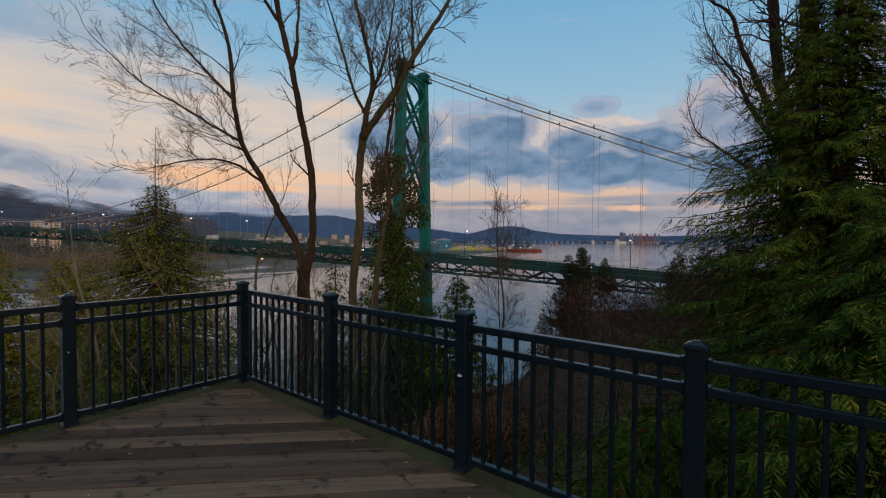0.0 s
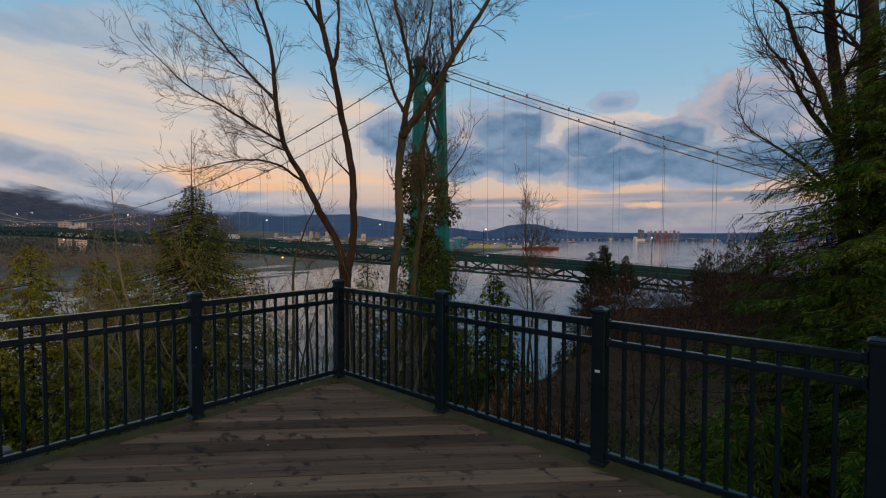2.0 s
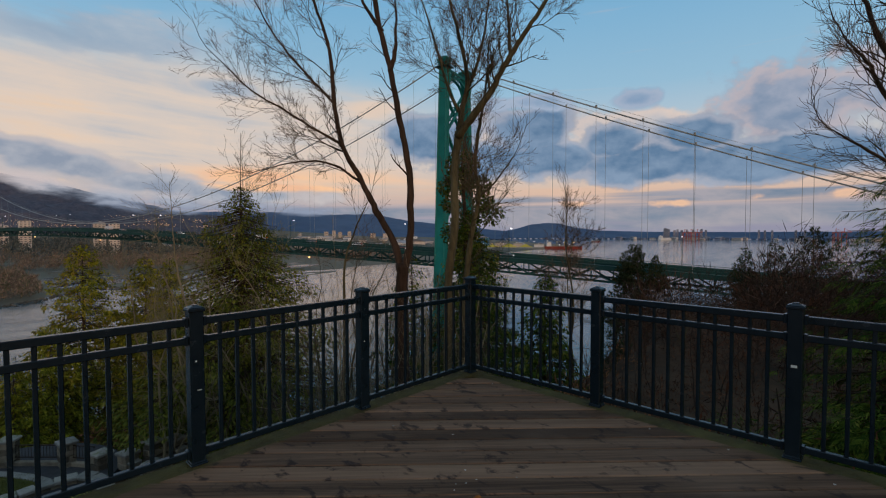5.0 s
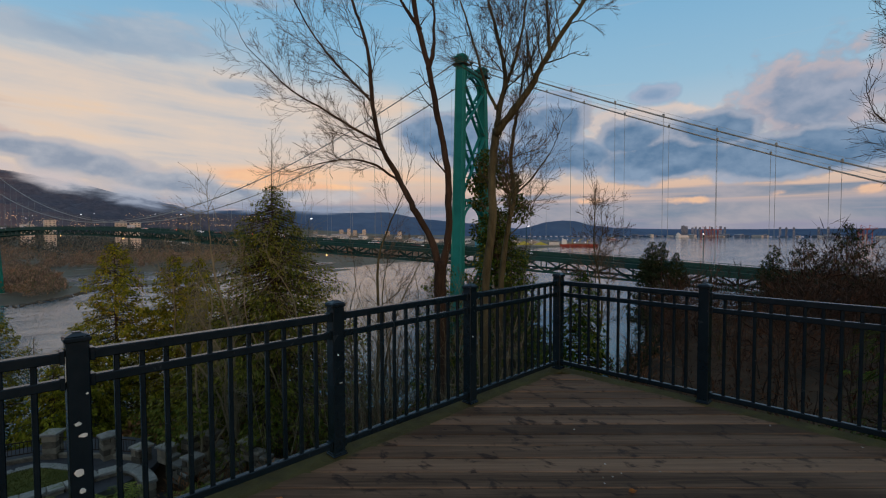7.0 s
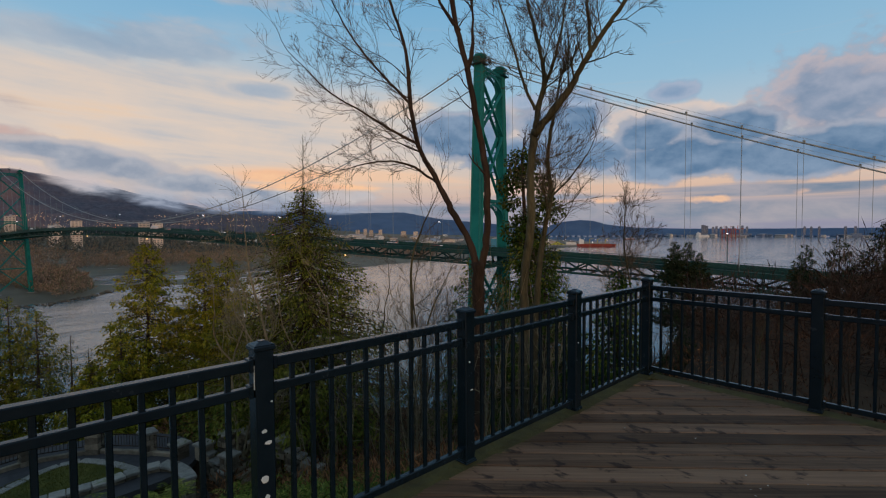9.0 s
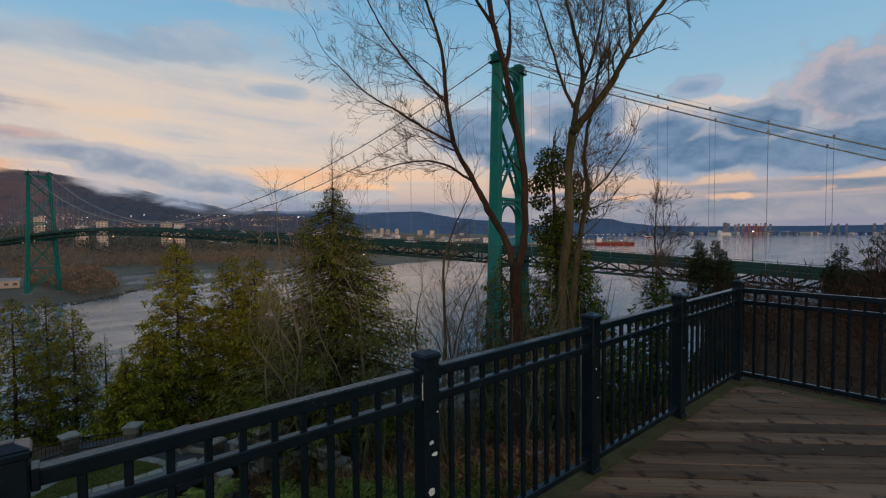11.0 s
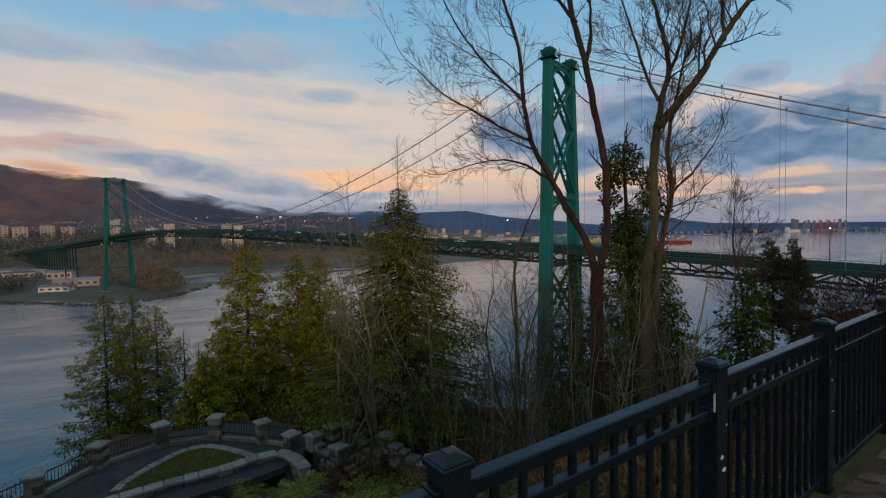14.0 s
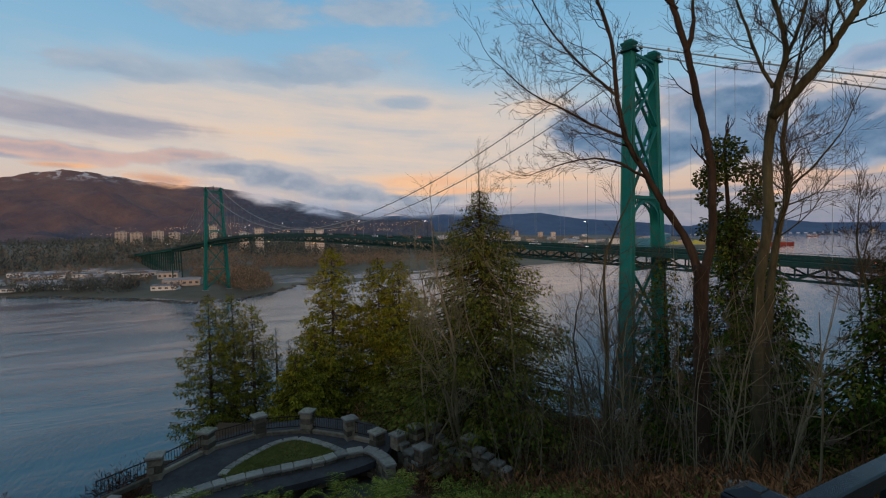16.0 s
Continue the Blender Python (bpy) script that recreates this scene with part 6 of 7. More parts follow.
PILLARS = [(-29.7, -7.1, 1.25), (-31.5, -5.0, 1.3), (-32.2, -2.4, 1.35), (-31.4, 0.1, 1.4), (-29.4, 2.0, 1.3)]
for i, (x, y, h) in enumerate(PILLARS):
    a = math.degrees(math.atan2(y - PLAZA[1], x - PLAZA[0]))
    pillar(x, y, TZ - 0.05, h, a)
for x, y, h, rz in ((-27.95, 3.05, 0.95, 20), (-27.2, 3.95, 0.9, 20), (-27.25, 5.0, 1.1, 20), (-27.1, 5.9, 1.0, 20), (-24.7, 6.85, 1.05, 20), (-25.3, 4.5, 0.85, 20)):
    pillar(x, y, TZ - 0.1, h, rz, "short granite pillar with a sloped cap beside the steps")


def fence_panel(p, q):
    """An iron fence between two pillars, with thin upright bars."""
    p, q = np.array([*p, 0.0]), np.array([*q, 0.0])
    d = q - p
    L = np.linalg.norm(d)
    root = thing("iron_fence", "low dark iron fence panel between granite pillars", "fence", at=(p[0], p[1], TZ), rz=math.degrees(math.atan2(d[1], d[0])), group="fence round the terrace")
    kerb = Acc()
    kerb.box((L / 2, 0, 0.08), (L - 0.6, 0.22, 0.22), 0.03)
    part("kerb_stone", kerb, M["stone"], root)
    for z in (0.38, 0.95):
        r = Acc()
        r.box((L / 2, 0, z), (L - 0.6, 0.04, 0.05), 0.008)
        part("rail", r, M["iron"], root)
    n = int((L - 0.7) / 0.14)
    b = Acc()
    b.box((0, 0, 0.66), (0.02, 0.02, 0.62), 0.004)
    me = b.mesh("bar", M["iron"])
    for k in range(n + 1):
        part("bar", me, None, root, at=pose(0.36 + (L - 0.72) * k / n, 0, 0))


for a0, a1 in zip(PILLARS, PILLARS[1:]):
    fence_panel(a0[:2], a1[:2])
fence_panel(PILLARS[-1][:2], (-27.95, 3.05))
fence_panel((-28.2, -9.4), PILLARS[0][:2])

# paving, lawn with its stone edge, court
a = Acc()
t = np.linspace(0, 2 * np.pi, 48, endpoint=False)
ring = np.stack([PLAZA[0] + 4.7 * np.cos(t) * (1 - 0.35 * (np.cos(t) > 0) * np.cos(t) ** 2), PLAZA[1] + 5.6 * np.sin(t), np.full(48, TZ)], 1)
a.add(np.concatenate([ring, ring - np.array([0, 0, 0.3])]), [tuple(range(48))] + [(i, 48 + i, 48 + (i + 1) % 48, (i + 1) % 48) for i in range(48)])
solid("pavement", a, M["asphalt"], "dark asphalt paving of the stone terrace", "pavement", kind="structure")
a = Acc()
cx, cy = -25.0, -0.8
ring = np.stack([np.maximum(cx + 3.9 * np.cos(t), -27.1), cy + 4.6 * np.sin(t), np.full(48, -10.36)], 1)
a.add(np.concatenate([ring, ring - np.array([0, 0, 0.3])]), [tuple(range(48))] + [(i, 48 + i, 48 + (i + 1) % 48, (i + 1) % 48) for i in range(48)])
solid("pavement_court", a, M["asphalt"], "dark asphalt court below the curved stone wall", "pavement", kind="structure")
LAWN = curve([(-27.7, -4.4), (-28.6, -4.2), (-29.7, -3.1), (-30.6, -1.7), (-30.5, -0.5), (-29.2, 0.5), (-28.0, 1.1), (-27.6, 1.2)])
a = Acc()
m = len(LAWN)
top = np.concatenate([LAWN, np.full((m, 1), TZ + 0.09)], 1)
a.add(np.concatenate([top, top - np.array([0, 0, 0.2])]), [tuple(range(m - 1, -1, -1))] + [(i, (i + 1) % m, m + (i + 1) % m, m + i) for i in range(m)])
solid("lawn", a, M["lawn"], "small mown lawn on the stone terrace", "lawn", kind="structure")
gb = Acc()
n = 9000
gx, gy = rng.uniform(-30.6, -27.6, n), rng.uniform(-4.5, 1.2, n)
ok = np.array([(x - (-27.6)) < 0 and ((x + 27.7) / 2.95) ** 2 + ((y + 1.6) / 2.85) ** 2 < 0.97 for x, y in zip(gx, gy)])
gx, gy = gx[ok], gy[ok]
k = len(gx)
leaves(gb, np.stack([gx, gy, np.full(k, TZ + 0.08)], 1), np.stack([rng.normal(0, 0.5, k), rng.normal(0, 0.5, k), np.ones(k)], 1), rng.normal(0, 1, (k, 3)), rng.uniform(0.05, 0.1, k), np.full(k, 0.02))
solid("grass_blades", gb, M["lawn"], "short green grass of the terrace lawn", "grass", kind="stuff")
edge = thing("lawn_edging", "pale flat edging stones round the lawn", "edging", group="")
course(edge, LAWN[4:-4], TZ, 0.14, 0.42, 0.7, M["cap_stone"], "edging_stone", 0.03)

wall = thing("curved_wall", "curved granite wall with pale cap stones in front of the lawn", "wall")
WLINE = curve([(-25.9, -8.2), (-26.7, -6.4), (-27.15, -5.0), (-27.3, -3.0), (-27.2, -0.3), (-27.35, 1.4), (-27.1, 2.25), (-26.2, 2.65), (-24.9, 2.75)])
for z, h in ((-10.42, 0.32), (-10.10, 0.34), (-9.76, 0.30), (-9.46, 0.30)):
    course(wall, WLINE, z, h, 0.42, 0.5, M["stone"], "wall_block", 0.03)
course(wall, WLINE, -9.16, 0.17, 0.58, 0.72, M["cap_stone"], "cap_stone", 0.03)
for line, label in (([(-27.1, 4.0, 0), (-26.3, 4.3, -0.35), (-25.4, 4.5, -0.8)], "stepped granite wall beside the terrace stairs"),
                    ([(-26.9, 6.0, 0), (-26.0, 6.3, -0.3), (-25.0, 6.7, -0.75)], "stepped granite wall beside the terrace stairs"),
                    ([(-24.5, 6.9, 0.1), (-23.6, 7.3, -0.2), (-22.6, 7.8, -0.6)], "stepped granite wall running down the slope"),
                    ([(-28.3, -8.4, -0.1), (-27.6, -8.9, -0.25), (-26.7, -9.6, -0.5)], "low granite wall at the terrace's end")):
    w2 = thing("step_wall", label, "wall", group="walls of the steps")
    for z, h in ((-10.0, 0.34), (-9.66, 0.32), (-9.34, 0.30)):
        course(w2, line, z, h, 0.40, 0.5, M["stone"], "wall_block", 0.03)
    course(w2, line, -9.04, 0.17, 0.52, 0.6, M["cap_stone"], "cap_stone", 0.03)
steps = thing("stone_steps", "granite steps leading down from the terrace", "steps")
for k in range(6):
    b = Acc()
    b.box((0, 0, 0), (0.36, 1.3, 0.17), 0.02)
    part("step", b, M["stone"], steps, at=pose(-26.9 + 0.33 * k, 5.0 + 0.12 * k, TZ - 0.02 - 0.165 * k, 0, 0, 20))
rb = Acc()
for _ in range(26):
    x, y = rng.uniform(-9.5, -6.2), rng.uniform(-4.5, 0.5)
    rb.blob((x, y, float(height(x, y)) + 0.05), rng.uniform(0.1, 0.3), rng, 0.6, 0.3)
bo = Acc()
u = np.linspace(0, 2 * np.pi, 14, endpoint=False)
rings = [(-0.45, 0.62), (-0.1, 0.66), (0.2, 0.58), (0.42, 0.40), (0.52, 0.16)]
bo.add(np.concatenate([np.stack([r * np.cos(u) * rng.uniform(0.92, 1.08, 14), r * np.sin(u) * 0.8 * rng.uniform(0.92, 1.08, 14), np.full(14, z)], 1) for z, r in rings]),
       [(14 * k + i, 14 * k + (i + 1) % 14, 14 * k + 14 + (i + 1) % 14, 14 * k + 14 + i) for k in range(4) for i in range(14)] + [tuple(range(56, 70))])
ob = solid("boulder", bo, M["cap_stone"], "pale rounded boulder on the slope below the railing", "rock", smooth=True)
ob.matrix_basis = pose(-12.1, 8.3, float(height(-12.1, 8.3)) + 0.3, 0, 0, 30)
solid("slope_rocks", rb, M["stone"], "loose grey rocks on the slope below the railing", "rocks", kind="stuff")

# ---- the far shore ----
rng = np.random.default_rng(71)


def polar(az, d):
    return d * math.sin(math.radians(az)) - 4.5, d * math.cos(math.radians(az)) - 4.4


def tower_block(az, d, w, dep, h, z0, rz, floors, label, paint="cream_wall"):
    """A slab of flats with a band of windows and a balcony slab for every storey."""
    x, y = polar(az, d)
    root = thing("apartment_block", label, "building", at=(x, y, z0), rz=rz, group="blocks on the north shore")
    body = Acc()
    body.box((0, 0, h / 2), (w, dep, h), 0.0)
    part("wall", body, M[paint], root)
    roof = Acc()
    roof.box((0, 0, h + 0.6), (w * 0.94, dep * 0.94, 1.2))
    roof.box((w * 0.1, 0, h + 2.4), (w * 0.22, dep * 0.4, 3.2))
    part("roof", roof, M["roof"], root)
    bays = max(3, int(w / 7))
    b = Acc()
    b.box((0, 0, 0), (w / bays * 0.5, 0.3, h / floors * 0.4))
    me = b.mesh("window", M["window"])
    s = Acc()
    s.box((0, 0, 0), (w * 0.97, 1.2, 0.3))
    sl = s.mesh("balcony", M["white"])
    for f in range(floors):
        z = h / floors * (f + 0.55)
        for side in (-1, 1):
            for k in range(bays):
                part("window", me, None, root, at=pose(-w / 2 + w * (k + 0.5) / bays, side * (dep / 2 + 0.05), z))
            part("balcony", sl, None, root, at=pose(0, side * (dep / 2 + 0.5), z - h / floors * 0.34))


for az, d, w, top, z0, fl in ((-98.3, 1500, 25, 27, -18, 11), (-97.0, 1500, 27, 25, -18, 11), (-95.1, 1560, 28, 29, -18, 11), (-93.6, 1500, 26, 24, -18, 10), (-89.9, 1250, 16, 34, -34, 18), (-86.8, 1150, 19, 15, -40, 13), (-85.2, 1150, 17, 24, -40, 16), (-79.7, 1180, 20, 22, -40, 14), (-78.5, 1180, 18, 21, -40, 14)):
    tower_block(az, d, w, 16, top - z0, z0, -az + 6, fl, "pale apartment block of many storeys among far trees")


def house(x, y, z, w, d, h, rz, label, wallm="cream_wall", name="house"):
    root = thing(name, label, "building", at=(x, y, z), rz=rz, group="buildings on the north shore")
    b = Acc()
    b.box((0, 0, h / 2), (w, d, h))
    part("wall", b, M[wallm], root)
    r = Acc()
    e = 0.8
    r.add([(-w / 2 - e, -d / 2 - e, h), (w / 2 + e, -d / 2 - e, h), (w / 2 + e, d / 2 + e, h), (-w / 2 - e, d / 2 + e, h), (-w / 2, 0, h + d * 0.16), (w / 2, 0, h + d * 0.16)], [(0, 1, 5, 4), (2, 3, 4, 5), (1, 2, 5), (3, 0, 4), (3, 2, 1, 0)])
    part("roof", r, M["roof"], root)
    n = max(2, int(w / 6))
    g = Acc()
    g.box((0, 0, 0), (w / n * 0.5, 0.2, h * 0.35))
    me = g.mesh("window", M["window"])
    for k in range(n):
        for s in (-1, 1):
            part("window", me, None, root, at=pose(-w / 2 + w * (k + 0.5) / n, s * (d / 2 + 0.05), h * 0.55))


house(*polar(-93.0, 640), -52.2, 40, 16, 7, 80, "long beige flat-fronted building by the far shore")
house(*polar(-94.6, 600), -52.6, 26, 12, 5, 70, "low white boat shed by the far shore", "white")
house(*polar(-95.8, 830), -52, 22, 14, 8, 60, "white house among far trees", "white")
house(*polar(-94.2, 760), -52, 26, 16, 9, 75, "beige commercial building near the bridge foot")
for _ in range(46):
    az, d = rng.uniform(-108, -96.5), rng.uniform(690, 1000)
    house(*polar(az, d), WATER + 2.0 + 0.006 * (d - 600), rng.uniform(14, 34), rng.uniform(9, 14), rng.uniform(4, 7), rng.uniform(55, 110), "low pale-roofed house on the far shore", rng.choice(["white", "cream_wall", "white"]))
for _ in range(60):
    az, d = rng.uniform(-80, -46), rng.uniform(1300, 2900)
    x, y = polar(az, d)
    house(x, y, float(height(x, y)) + 1, rng.uniform(18, 50), rng.uniform(14, 30), rng.uniform(6, 16), rng.uniform(0, 180), "pale low building in the far town", rng.choice(["white", "cream_wall"]), "town_building")
for az, d, w, h in ((-57.5, 2900, 26, 48), (-56.6, 2900, 20, 60), (-55.9, 2950, 24, 44), (-54.8, 2900, 22, 50), (-60.5, 2900, 24, 30), (-52, 2800, 30, 30), (-50.5, 2700, 26, 26)):
    tower_block(az, d, w, 16, 26 + h * 0.5, -42, -az, 12, "far pale tower block in the town centre")
lights = Acc()
for _ in range(34):
    a0, e0, n = rng.uniform(-102, -66), rng.uniform(0.55, 1.75), int(rng.integers(8, 30))
    for _ in range(n):
        az, el = a0 + rng.normal(0, 0.75), e0 + rng.normal(0, 0.09)
        x, y = polar(az, 2150)
        lights.blob((x, y, 1.6 + 2150 * math.tan(math.radians(el))), rng.uniform(0.5, 1.1), rng, 0.7)
solid("hillside_lights", lights, M["town_light"], "warm lights of houses scattered over the mountain foot", "lights", kind="stuff")

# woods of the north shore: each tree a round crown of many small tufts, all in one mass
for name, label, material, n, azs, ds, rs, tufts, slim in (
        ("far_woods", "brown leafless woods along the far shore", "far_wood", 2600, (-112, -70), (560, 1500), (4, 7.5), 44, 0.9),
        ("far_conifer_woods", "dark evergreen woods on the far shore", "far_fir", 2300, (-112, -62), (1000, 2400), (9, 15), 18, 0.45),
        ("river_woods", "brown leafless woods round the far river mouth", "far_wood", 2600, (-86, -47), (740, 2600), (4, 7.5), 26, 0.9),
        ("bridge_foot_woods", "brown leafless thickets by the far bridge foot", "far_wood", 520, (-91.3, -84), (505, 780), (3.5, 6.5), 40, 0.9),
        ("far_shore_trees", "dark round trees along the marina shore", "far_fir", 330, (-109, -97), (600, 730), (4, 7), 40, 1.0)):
    w = Acc()
    P, D, N, L, W = [], [], [], [], []
    for _ in range(n):
        az, d = rng.uniform(*azs), math.exp(rng.uniform(math.log(ds[0]), math.log(ds[1])))
        x, y = polar(az, d)
        sd = float(np.interp(y, COAST_Y, COAST_X)) - x
        # clear ground round the bridge foot, the marina and the tidal flats
        q = np.array([x, y]) - BN
        s, o = q @ BU, q @ BV
        if sd < (25 if name in ("far_shore_trees", "bridge_foot_woods") else 70) or (-34 < o < 13 and s < 900) or (name == "far_woods" and -108.5 < az < -93.5 and d < 1000 and rng.random() < 0.7) or (56 < y < 480 and sd < 255 and (name != "river_woods" or rng.random() < 0.6)):
            continue
        r = rng.uniform(*rs) * (0.35 if 56 < y < 480 and sd < 255 else 1.0)
        k = tufts
        u = rng.normal(0, 1, (k, 3))
        u /= np.linalg.norm(u, axis=1)[:, None]
        q = u * rng.random((k, 1)) ** 0.4 * np.array([slim, slim, 1.0]) * r * 0.85
        P.append(np.array([x, y, float(height(x, y)) + r * 0.95]) + q)
        D.append(u * np.array([0.7, 0.7, 0.4]) + rng.normal(0, 0.25, (k, 3)) + np.array([0, 0, 0.75]))
        N.append(rng.normal(0, 1, (k, 3)))
        L.append(rng.uniform(0.25, 0.55, k) * r)
        W.append(rng.uniform(0.11, 0.22, k) * r)
    leaves(w, *(np.concatenate(t) for t in (P, D, N, L, W)))
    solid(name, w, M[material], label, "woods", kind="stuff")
# low embankment carrying a pale road behind the flats
road_line = curve([(-830, 40), (-850, 200), (-930, 420), (-1010, 640), (-1060, 900)], 12)
b = Acc()
for p, q in zip(road_line, road_line[1:]):
    b.beam((*p, WATER + 2.4), (*q, WATER + 2.4), 14, 2.6)
solid("shore_road", b, M["concrete"], "pale road on a low embankment behind the tidal flats", "road", kind="structure")
# shore stones and beach strip
b = Acc()
for _ in range(500):
    y = rng.uniform(-320, 120)
    x = float(np.interp(y, COAST_Y, COAST_X)) - rng.uniform(-6, 12)
    b.blob((x, y, WATER + 0.3), rng.uniform(0.6, 2.0), rng, 0.5, 0.4)
solid("shore_boulders", b, M["stone"], "grey boulders along the far beach", "rocks", kind="stuff")

# ---- harbour ----
def ship(az, d, L, label, hull, decked="white", rz=90):
    x, y = polar(az, d)
    root = thing("cargo_ship", label, "ship", at=(x, y, WATER), rz=rz, group="ships in the harbour")
    h = Acc()
    w, t = L * 0.15, L * 0.06
    out = [(-L / 2, -w / 2), (L * 0.36, -w / 2), (L / 2, 0), (L * 0.36, w / 2), (-L / 2, w / 2)]
    v = [(px * 0.97, py * 0.9, -1) for px, py in out] + [(px, py, t) for px, py in out]
    h.add(v, [(4, 3, 2, 1, 0), (5, 6, 7, 8, 9)] + [(i, (i + 1) % 5, 5 + (i + 1) % 5, 5 + i) for i in range(5)])
    part("hull", h, M[hull], root)
    c = Acc()
    c.box((-L * 0.38, 0, t + L * 0.05), (L * 0.12, w * 0.9, L * 0.1))
    c.box((-L * 0.38, 0, t + L * 0.11), (L * 0.08, w * 0.7, L * 0.03))
    c.tube([(-L * 0.42, 0, t + L * 0.1), (-L * 0.42, 0, t + L * 0.16)], [L * 0.02, L * 0.016], 8)
    part("bridge_house", c, M["white"], root)
    for k in range(5):
        g = Acc()
        g.box((-L * 0.24 + L * 0.13 * k, 0, t + L * 0.018), (L * 0.1, w * 0.7, L * 0.036))
        part("hatch", g, M[decked], root)
    if hull == "hull_red":
        for k in range(3):
            g = Acc()
            p = (-L * 0.17 + L * 0.2 * k, 0)
            g.tube([(*p, t), (*p, t + L * 0.13)], [L * 0.008] * 2, 5)
            g.beam((*p, t + L * 0.12), (p[0] + L * 0.1, 0, t + L * 0.15), L * 0.008, L * 0.008)
            part("derrick", g, M["sulphur"], root)


ship(-18.1, 4000, 170, "long white freighter lying in the far harbour", "white", "white", 80)
ship(-25.4, 3000, 60, "small white and orange vessel on the harbour water", "hull_red", "white", 60)
ship(-29.0, 1700, 130, "red-hulled cargo ship at the terminal quay", "hull_red", "concrete", 35)
quay = Acc()
for az0, az1, d in ((-39.5, -27.2, 1750),):
    x0, y0 = polar(az0, d - 60)
    x1, y1 = polar(az1, d)
    quay.beam((x0, y0, WATER + 1.5), (x1, y1, WATER + 1.5), 60, 5)
solid("quay", quay, M["concrete"], "long concrete quay of the terminal", "quay", kind="structure")
for az, d, w, dep, h, m, label in ((-38.8, 1850, 110, 50, 34, "shed_blue", "large blue terminal shed by the water"), (-40.2, 1500, 90, 40, 28, "shed_blue", "large blue terminal shed by the water"), (-43, 1800, 120, 50, 24, "white", "long pale terminal warehouse"), (-36.4, 1850, 60, 40, 14, "cream_wall", "low terminal building on the quay"),
                             (-34.2, 1850, 90, 40, 12, "cream_wall", "low terminal building on the quay"), (-31.8, 1850, 80, 36, 10, "white", "low pale shed on the quay"), (-46, 1900, 130, 60, 20, "cream_wall", "long pale terminal warehouse"), (-48.6, 1700, 100, 50, 18, "white", "long pale terminal warehouse")):
    house(*polar(az, d), WATER + 2, w, dep, h, 120, label, m, "terminal_shed")
for az, d, r, h in ((-35.4, 1720, 34, 15), (-33.4, 1730, 30, 12), (-37.4, 1720, 28, 12)):
    x, y = polar(az, d)
    p = Acc()
    n = 20
    t = np.linspace(0, 2 * np.pi, n, endpoint=False)
    p.add(np.concatenate([np.stack([x + r * np.cos(t) * rng.uniform(0.9, 1.1, n), y + r * np.sin(t) * rng.uniform(0.9, 1.1, n), np.full(n, WATER + 3)], 1), [[x, y, WATER + 3 + h]]]), [(i, (i + 1) % n, n) for i in range(n)])
    solid("sulphur_pile", p, M["sulphur"], "yellow stockpile on the terminal quay", "stockpile", group="stockpiles on the quay")
for az in np.linspace(-38.5, -27.5, 17):
    x, y = polar(az + rng.uniform(-0.4, 0.4), rng.uniform(1700, 1790))
    g = Acc()
    g.blob((0, 0, 0), rng.uniform(0.6, 1.1), rng)
    r = thing("quay_lamp", "lit lamp mast on the terminal quay", "lamp", at=(x, y, WATER + 3), group="lamps on the quay")
    m = Acc()
    mh = rng.uniform(9, 22)
    m.tube([(0, 0, 0), (0, 0, mh)], [0.4, 0.3], 5)
    part("mast", m, M["cable"], r)
    part("lamp", g, M["lamp_warm" if rng.random() < 0.4 else "lamp_white"], r, at=Matrix.Translation((0, 0, mh)))
# container cranes and the far skyline
for az, d in ((-15.6, 4100), (-15.0, 4100), (-16.2, 4120), (-3.5, 3900), (-2.9, 3900)):
    x, y = polar(az, d)
    root = thing("container_crane", "red container crane across the harbour", "crane", at=(x, y, WATER), rz=rng.uniform(-20, 20), group="cranes across the harbour")
    f = Acc()
    for sx in (-12, 12):
        for sy in (-10, 10):
            f.beam((sx, sy, 0), (sx, sy, 52), 3, 3, up=(1, 0, 0))
        f.beam((sx, -10, 50), (sx, 10, 50), 3, 3)
    f.beam((-12, 0, 26), (12, 0, 26), 3, 3)
    part("frame", f, M["crane_red"], root)
    bm = Acc()
    bm.beam((-20, 0, 54), (38, 0, 60), 4, 4)
    bm.beam((0, 0, 54), (0, 0, 82), 3, 3, up=(1, 0, 0))
    bm.beam((0, 0, 82), (36, 0, 60), 1.5, 1.5)
    part("boom", bm, M["crane_red"], root)
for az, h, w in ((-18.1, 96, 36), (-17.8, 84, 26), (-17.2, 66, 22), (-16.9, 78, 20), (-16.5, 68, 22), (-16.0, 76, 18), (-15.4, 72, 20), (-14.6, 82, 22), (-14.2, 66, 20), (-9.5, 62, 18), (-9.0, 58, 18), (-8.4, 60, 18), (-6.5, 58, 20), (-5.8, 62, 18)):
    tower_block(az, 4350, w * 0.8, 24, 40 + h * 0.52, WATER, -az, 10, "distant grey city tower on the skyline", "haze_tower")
for _ in range(70):
    az, d = rng.uniform(-24, 6), rng.uniform(4150, 4300)
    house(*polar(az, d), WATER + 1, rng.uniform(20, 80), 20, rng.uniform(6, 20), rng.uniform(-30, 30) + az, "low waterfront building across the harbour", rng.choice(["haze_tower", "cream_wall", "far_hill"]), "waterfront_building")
shore = Acc()
for az in np.linspace(-42, 14, 90):
    x, y = polar(az, 4330)
    shore.blob((x, y, WATER + 2), rng.uniform(12, 20), rng, 0.8, 0.4)
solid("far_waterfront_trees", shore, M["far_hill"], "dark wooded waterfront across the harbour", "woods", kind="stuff")

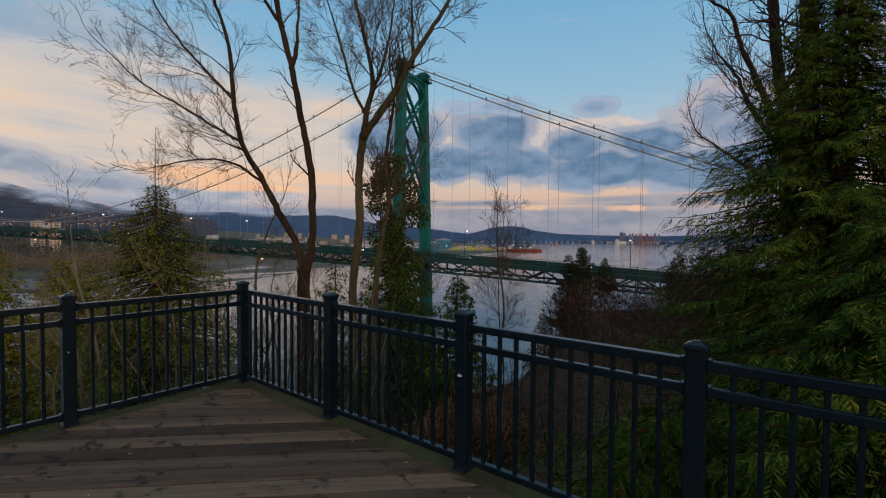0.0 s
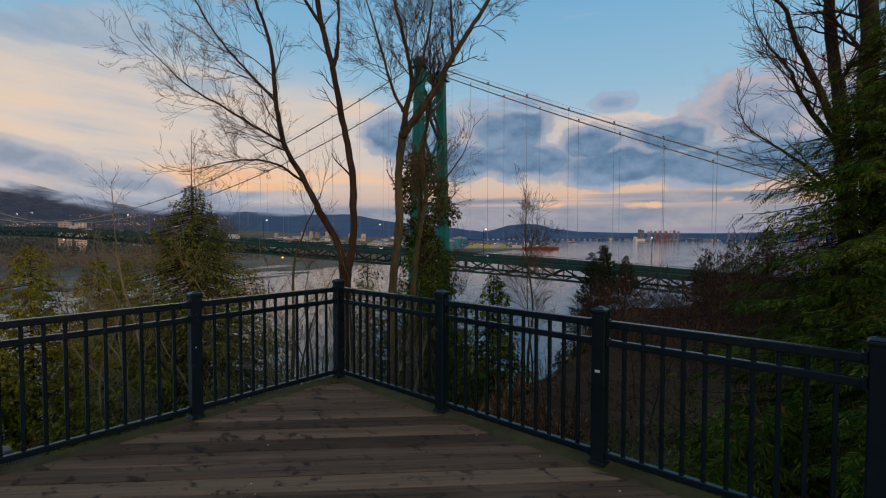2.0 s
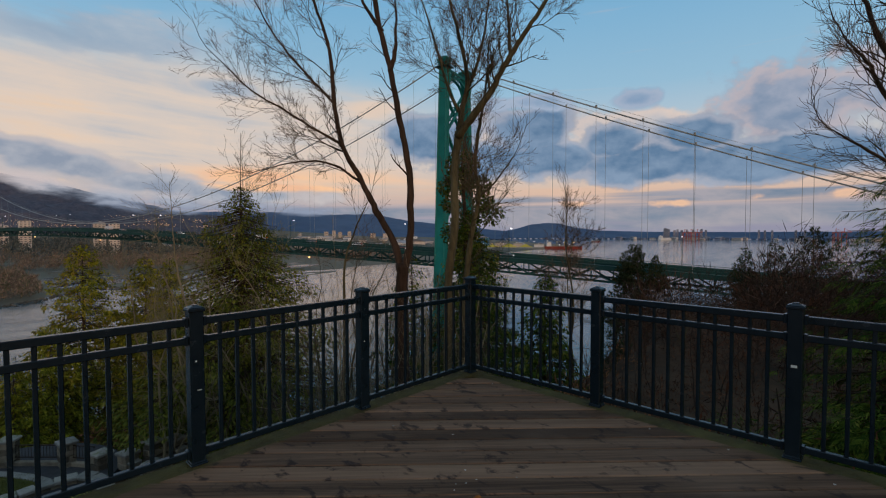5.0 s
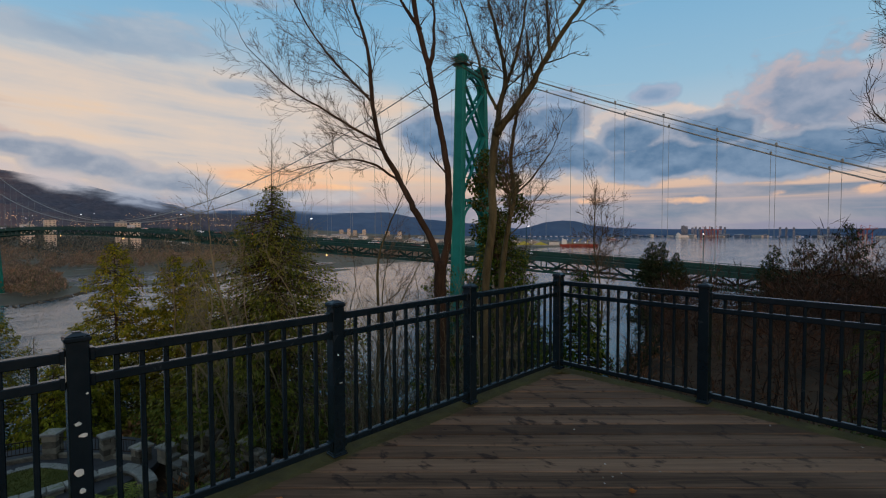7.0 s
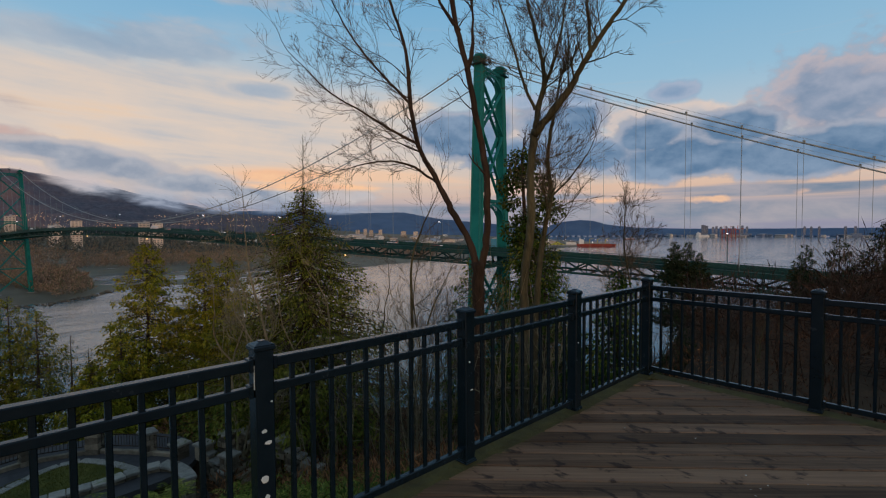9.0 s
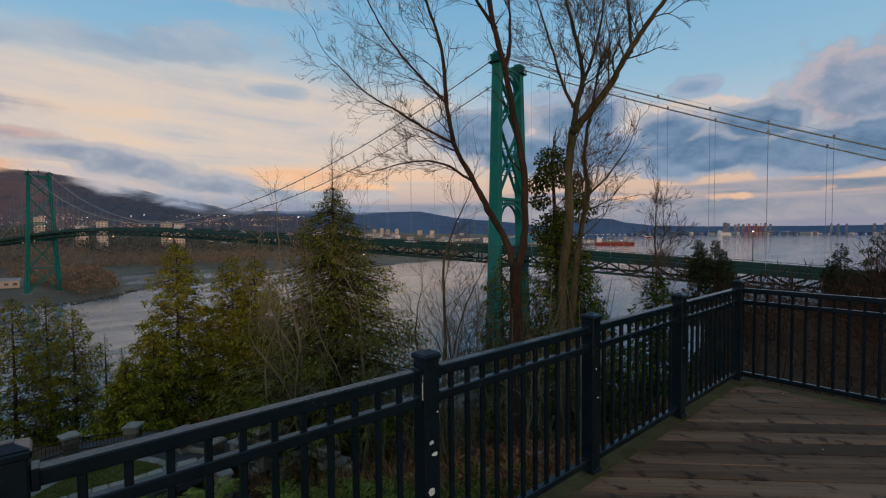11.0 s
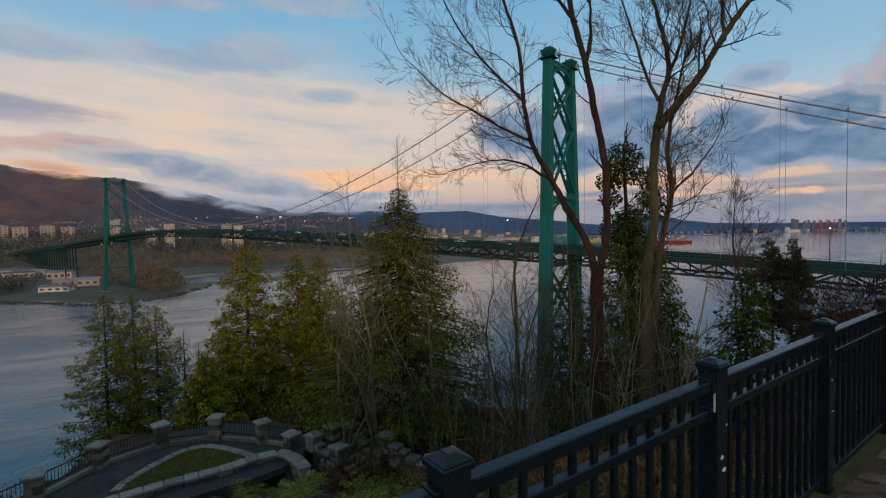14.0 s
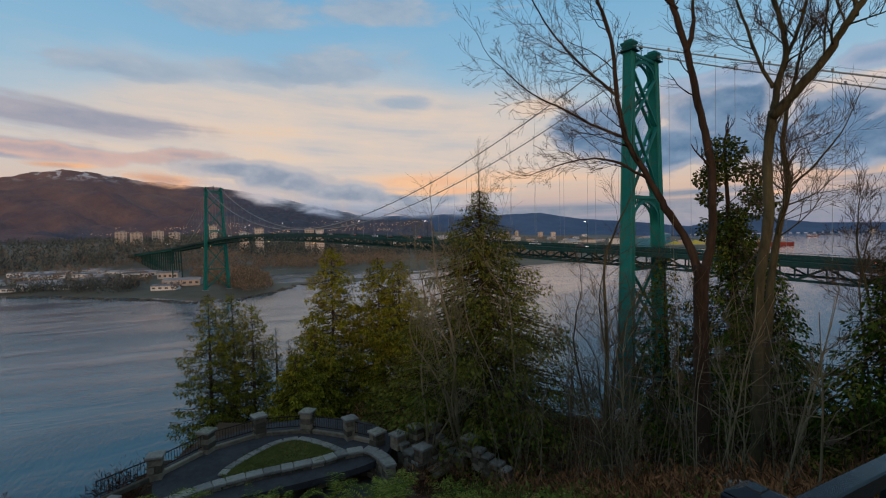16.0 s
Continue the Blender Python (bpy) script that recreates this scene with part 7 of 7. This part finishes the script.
# ---- deck boards ----
deck = new("deck_floor")
tagged(deck, "weathered brown wooden deck of boards laid slantwise", "floor", kind="structure")
deck.matrix_basis = pose(0, 0, 0)
rng = np.random.default_rng(11)
PITCH, SQ = 0.1905, math.sqrt(2)
XW, YN = RX + 0.075, RY - 0.075
boards = 0
c = (YN - XW) / SQ - 0.02
while c > -7.4:
    half = (PITCH - 0.010) / 2
    lo = c + XW * SQ
    hi = YN * SQ - c
    low, high = -9.4 * SQ - c, 4.5 * SQ + c
    cut0, cut1 = lo >= low, hi <= high
    lo, hi = max(lo, low), min(hi, high)
    cuts = [lo]
    step = lo + rng.uniform(2.6, 5.5)
    while step < hi - 1.2:
        cuts.append(step)
        step += rng.uniform(4.2, 5.6)
    cuts.append(hi)
    for i, (s0, s1) in enumerate(zip(cuts, cuts[1:])):
        if s1 - s0 < 0.25:
            continue
        z = rng.normal(0, 0.0015)
        # the ends that meet the rails are cut at 45 degrees
        e0 = lambda n: s0 + (n if i == 0 and cut0 else 0.002)
        e1 = lambda n: s1 - (n if i == len(cuts) - 2 and cut1 else 0.002)
        ch = 0.006
        v = []
        for n, zz in ((-half, -0.038), (half, -0.038), (half, -ch), (half - ch, 0.0), (-half + ch, 0.0), (-half, -ch)):
            v += [(e0(n), n, zz), (e1(n), n, zz)]
        f = [(2 * k, 2 * ((k + 1) % 6), 2 * ((k + 1) % 6) + 1, 2 * k + 1) for k in range(6)] + [(10, 8, 6, 4, 2, 0), (1, 3, 5, 7, 9, 11)]
        b = Acc()
        b.add(v, f)
        part("board", b, M["wood"], deck, at=Matrix.Translation((-c / SQ, c / SQ, z)) @ pose(0, 0, 0, rng.normal(0, 0.12), 0, 45))
    c -= PITCH
for name, a0, a1, fixed, along in (("edge_board", -9.5, RY + 0.1, RX, "y"), ("edge_board", RX + 0.09, 4.5, RY, "x")):
    b = Acc()
    if along == "y":
        b.box((fixed, (a0 + a1) / 2, -0.028), (0.19, a1 - a0, 0.055), 0.008)
        b.box((fixed - 0.10, (a0 + a1) / 2, -0.17), (0.04, a1 - a0, 0.26), 0.005)
    else:
        b.box(((a0 + a1) / 2, fixed, -0.028), (a1 - a0, 0.19, 0.055), 0.008)
        b.box(((a0 + a1) / 2, fixed + 0.10, -0.17), (a1 - a0, 0.04, 0.26), 0.005)
    part(name, b, M["moss_wood"], deck, "mossy edge board")
b = Acc()
for k in np.arange(-9.2, 2.4, 0.6):
    b.box((-0.3, k, -0.15), (9.4, 0.05, 0.2))
part("joists", b, M["moss_wood"], deck)


# ---- fallen leaves on the boards ----
M["dry_leaf"] = mat("dry_leaf", (0.20, 0.075, 0.018), (0.42, 0.17, 0.04), 20, 0.8, bump=0.3, rand=0.6)
M["pale_chip"] = mat("pale_chip", (0.22, 0.22, 0.20), (0.42, 0.42, 0.38), 20, 0.8, bump=0.2, rand=0.5)


def fallen_leaf(x, y, size, rz, label, material):
    """A small curled leaf lying on the deck."""
    n = 11
    t = np.linspace(0, 2 * np.pi, n, endpoint=False)
    r = size * (0.55 + 0.45 * np.abs(np.cos(1.5 * t))) * rng.uniform(0.85, 1.15, n)
    px, py = r * np.cos(t), r * np.sin(t) * 0.75
    lift = 0.004 + 0.35 * np.hypot(px, py) ** 2 / size
    top = np.stack([px, py, lift + 0.0012], 1)
    leaf = Acc()
    leaf.add(np.concatenate([top, top - np.array([0, 0, 0.0012]), [[0, 0, 0.0032], [0, 0, 0.002]]]),
             [(i, (i + 1) % n, 2 * n) for i in range(n)] + [(n + (i + 1) % n, n + i, 2 * n + 1) for i in range(n)] + [(i, n + i, n + (i + 1) % n, (i + 1) % n) for i in range(n)])
    ob = solid("fallen_leaf", leaf, M[material], label, "leaf", group="leaves on the deck")
    ob.matrix_basis = pose(x, y, 0.002, 0, 0, rz)


for x, y, size in ((-3.43, 0.64, 0.030), (-4.86, -0.9, 0.026), (-1.3, 2.2, 0.028)):
    fallen_leaf(x, y, size, rng.uniform(0, 360), "curled orange-brown fallen leaf on the deck boards", "dry_leaf")
for x, y, size in ((-3.59, 0.72, 0.009), (-3.57, 0.80, 0.007), (-3.59, 0.61, 0.008), (-3.63, 0.67, 0.006), (-3.4, 1.0, 0.008), (-3.7, 0.84, 0.010), (-4.13, 1.19, 0.009), (-4.66, 2.38, 0.014), (-4.6, 0.98, 0.010), (-3.05, 2.36, 0.014), (-2.5, 2.38, 0.010), (-1.9, 2.3, 0.012)):
    fallen_leaf(x, y, size, rng.uniform(0, 360), "small pale chip of bark on the deck boards", "pale_chip")
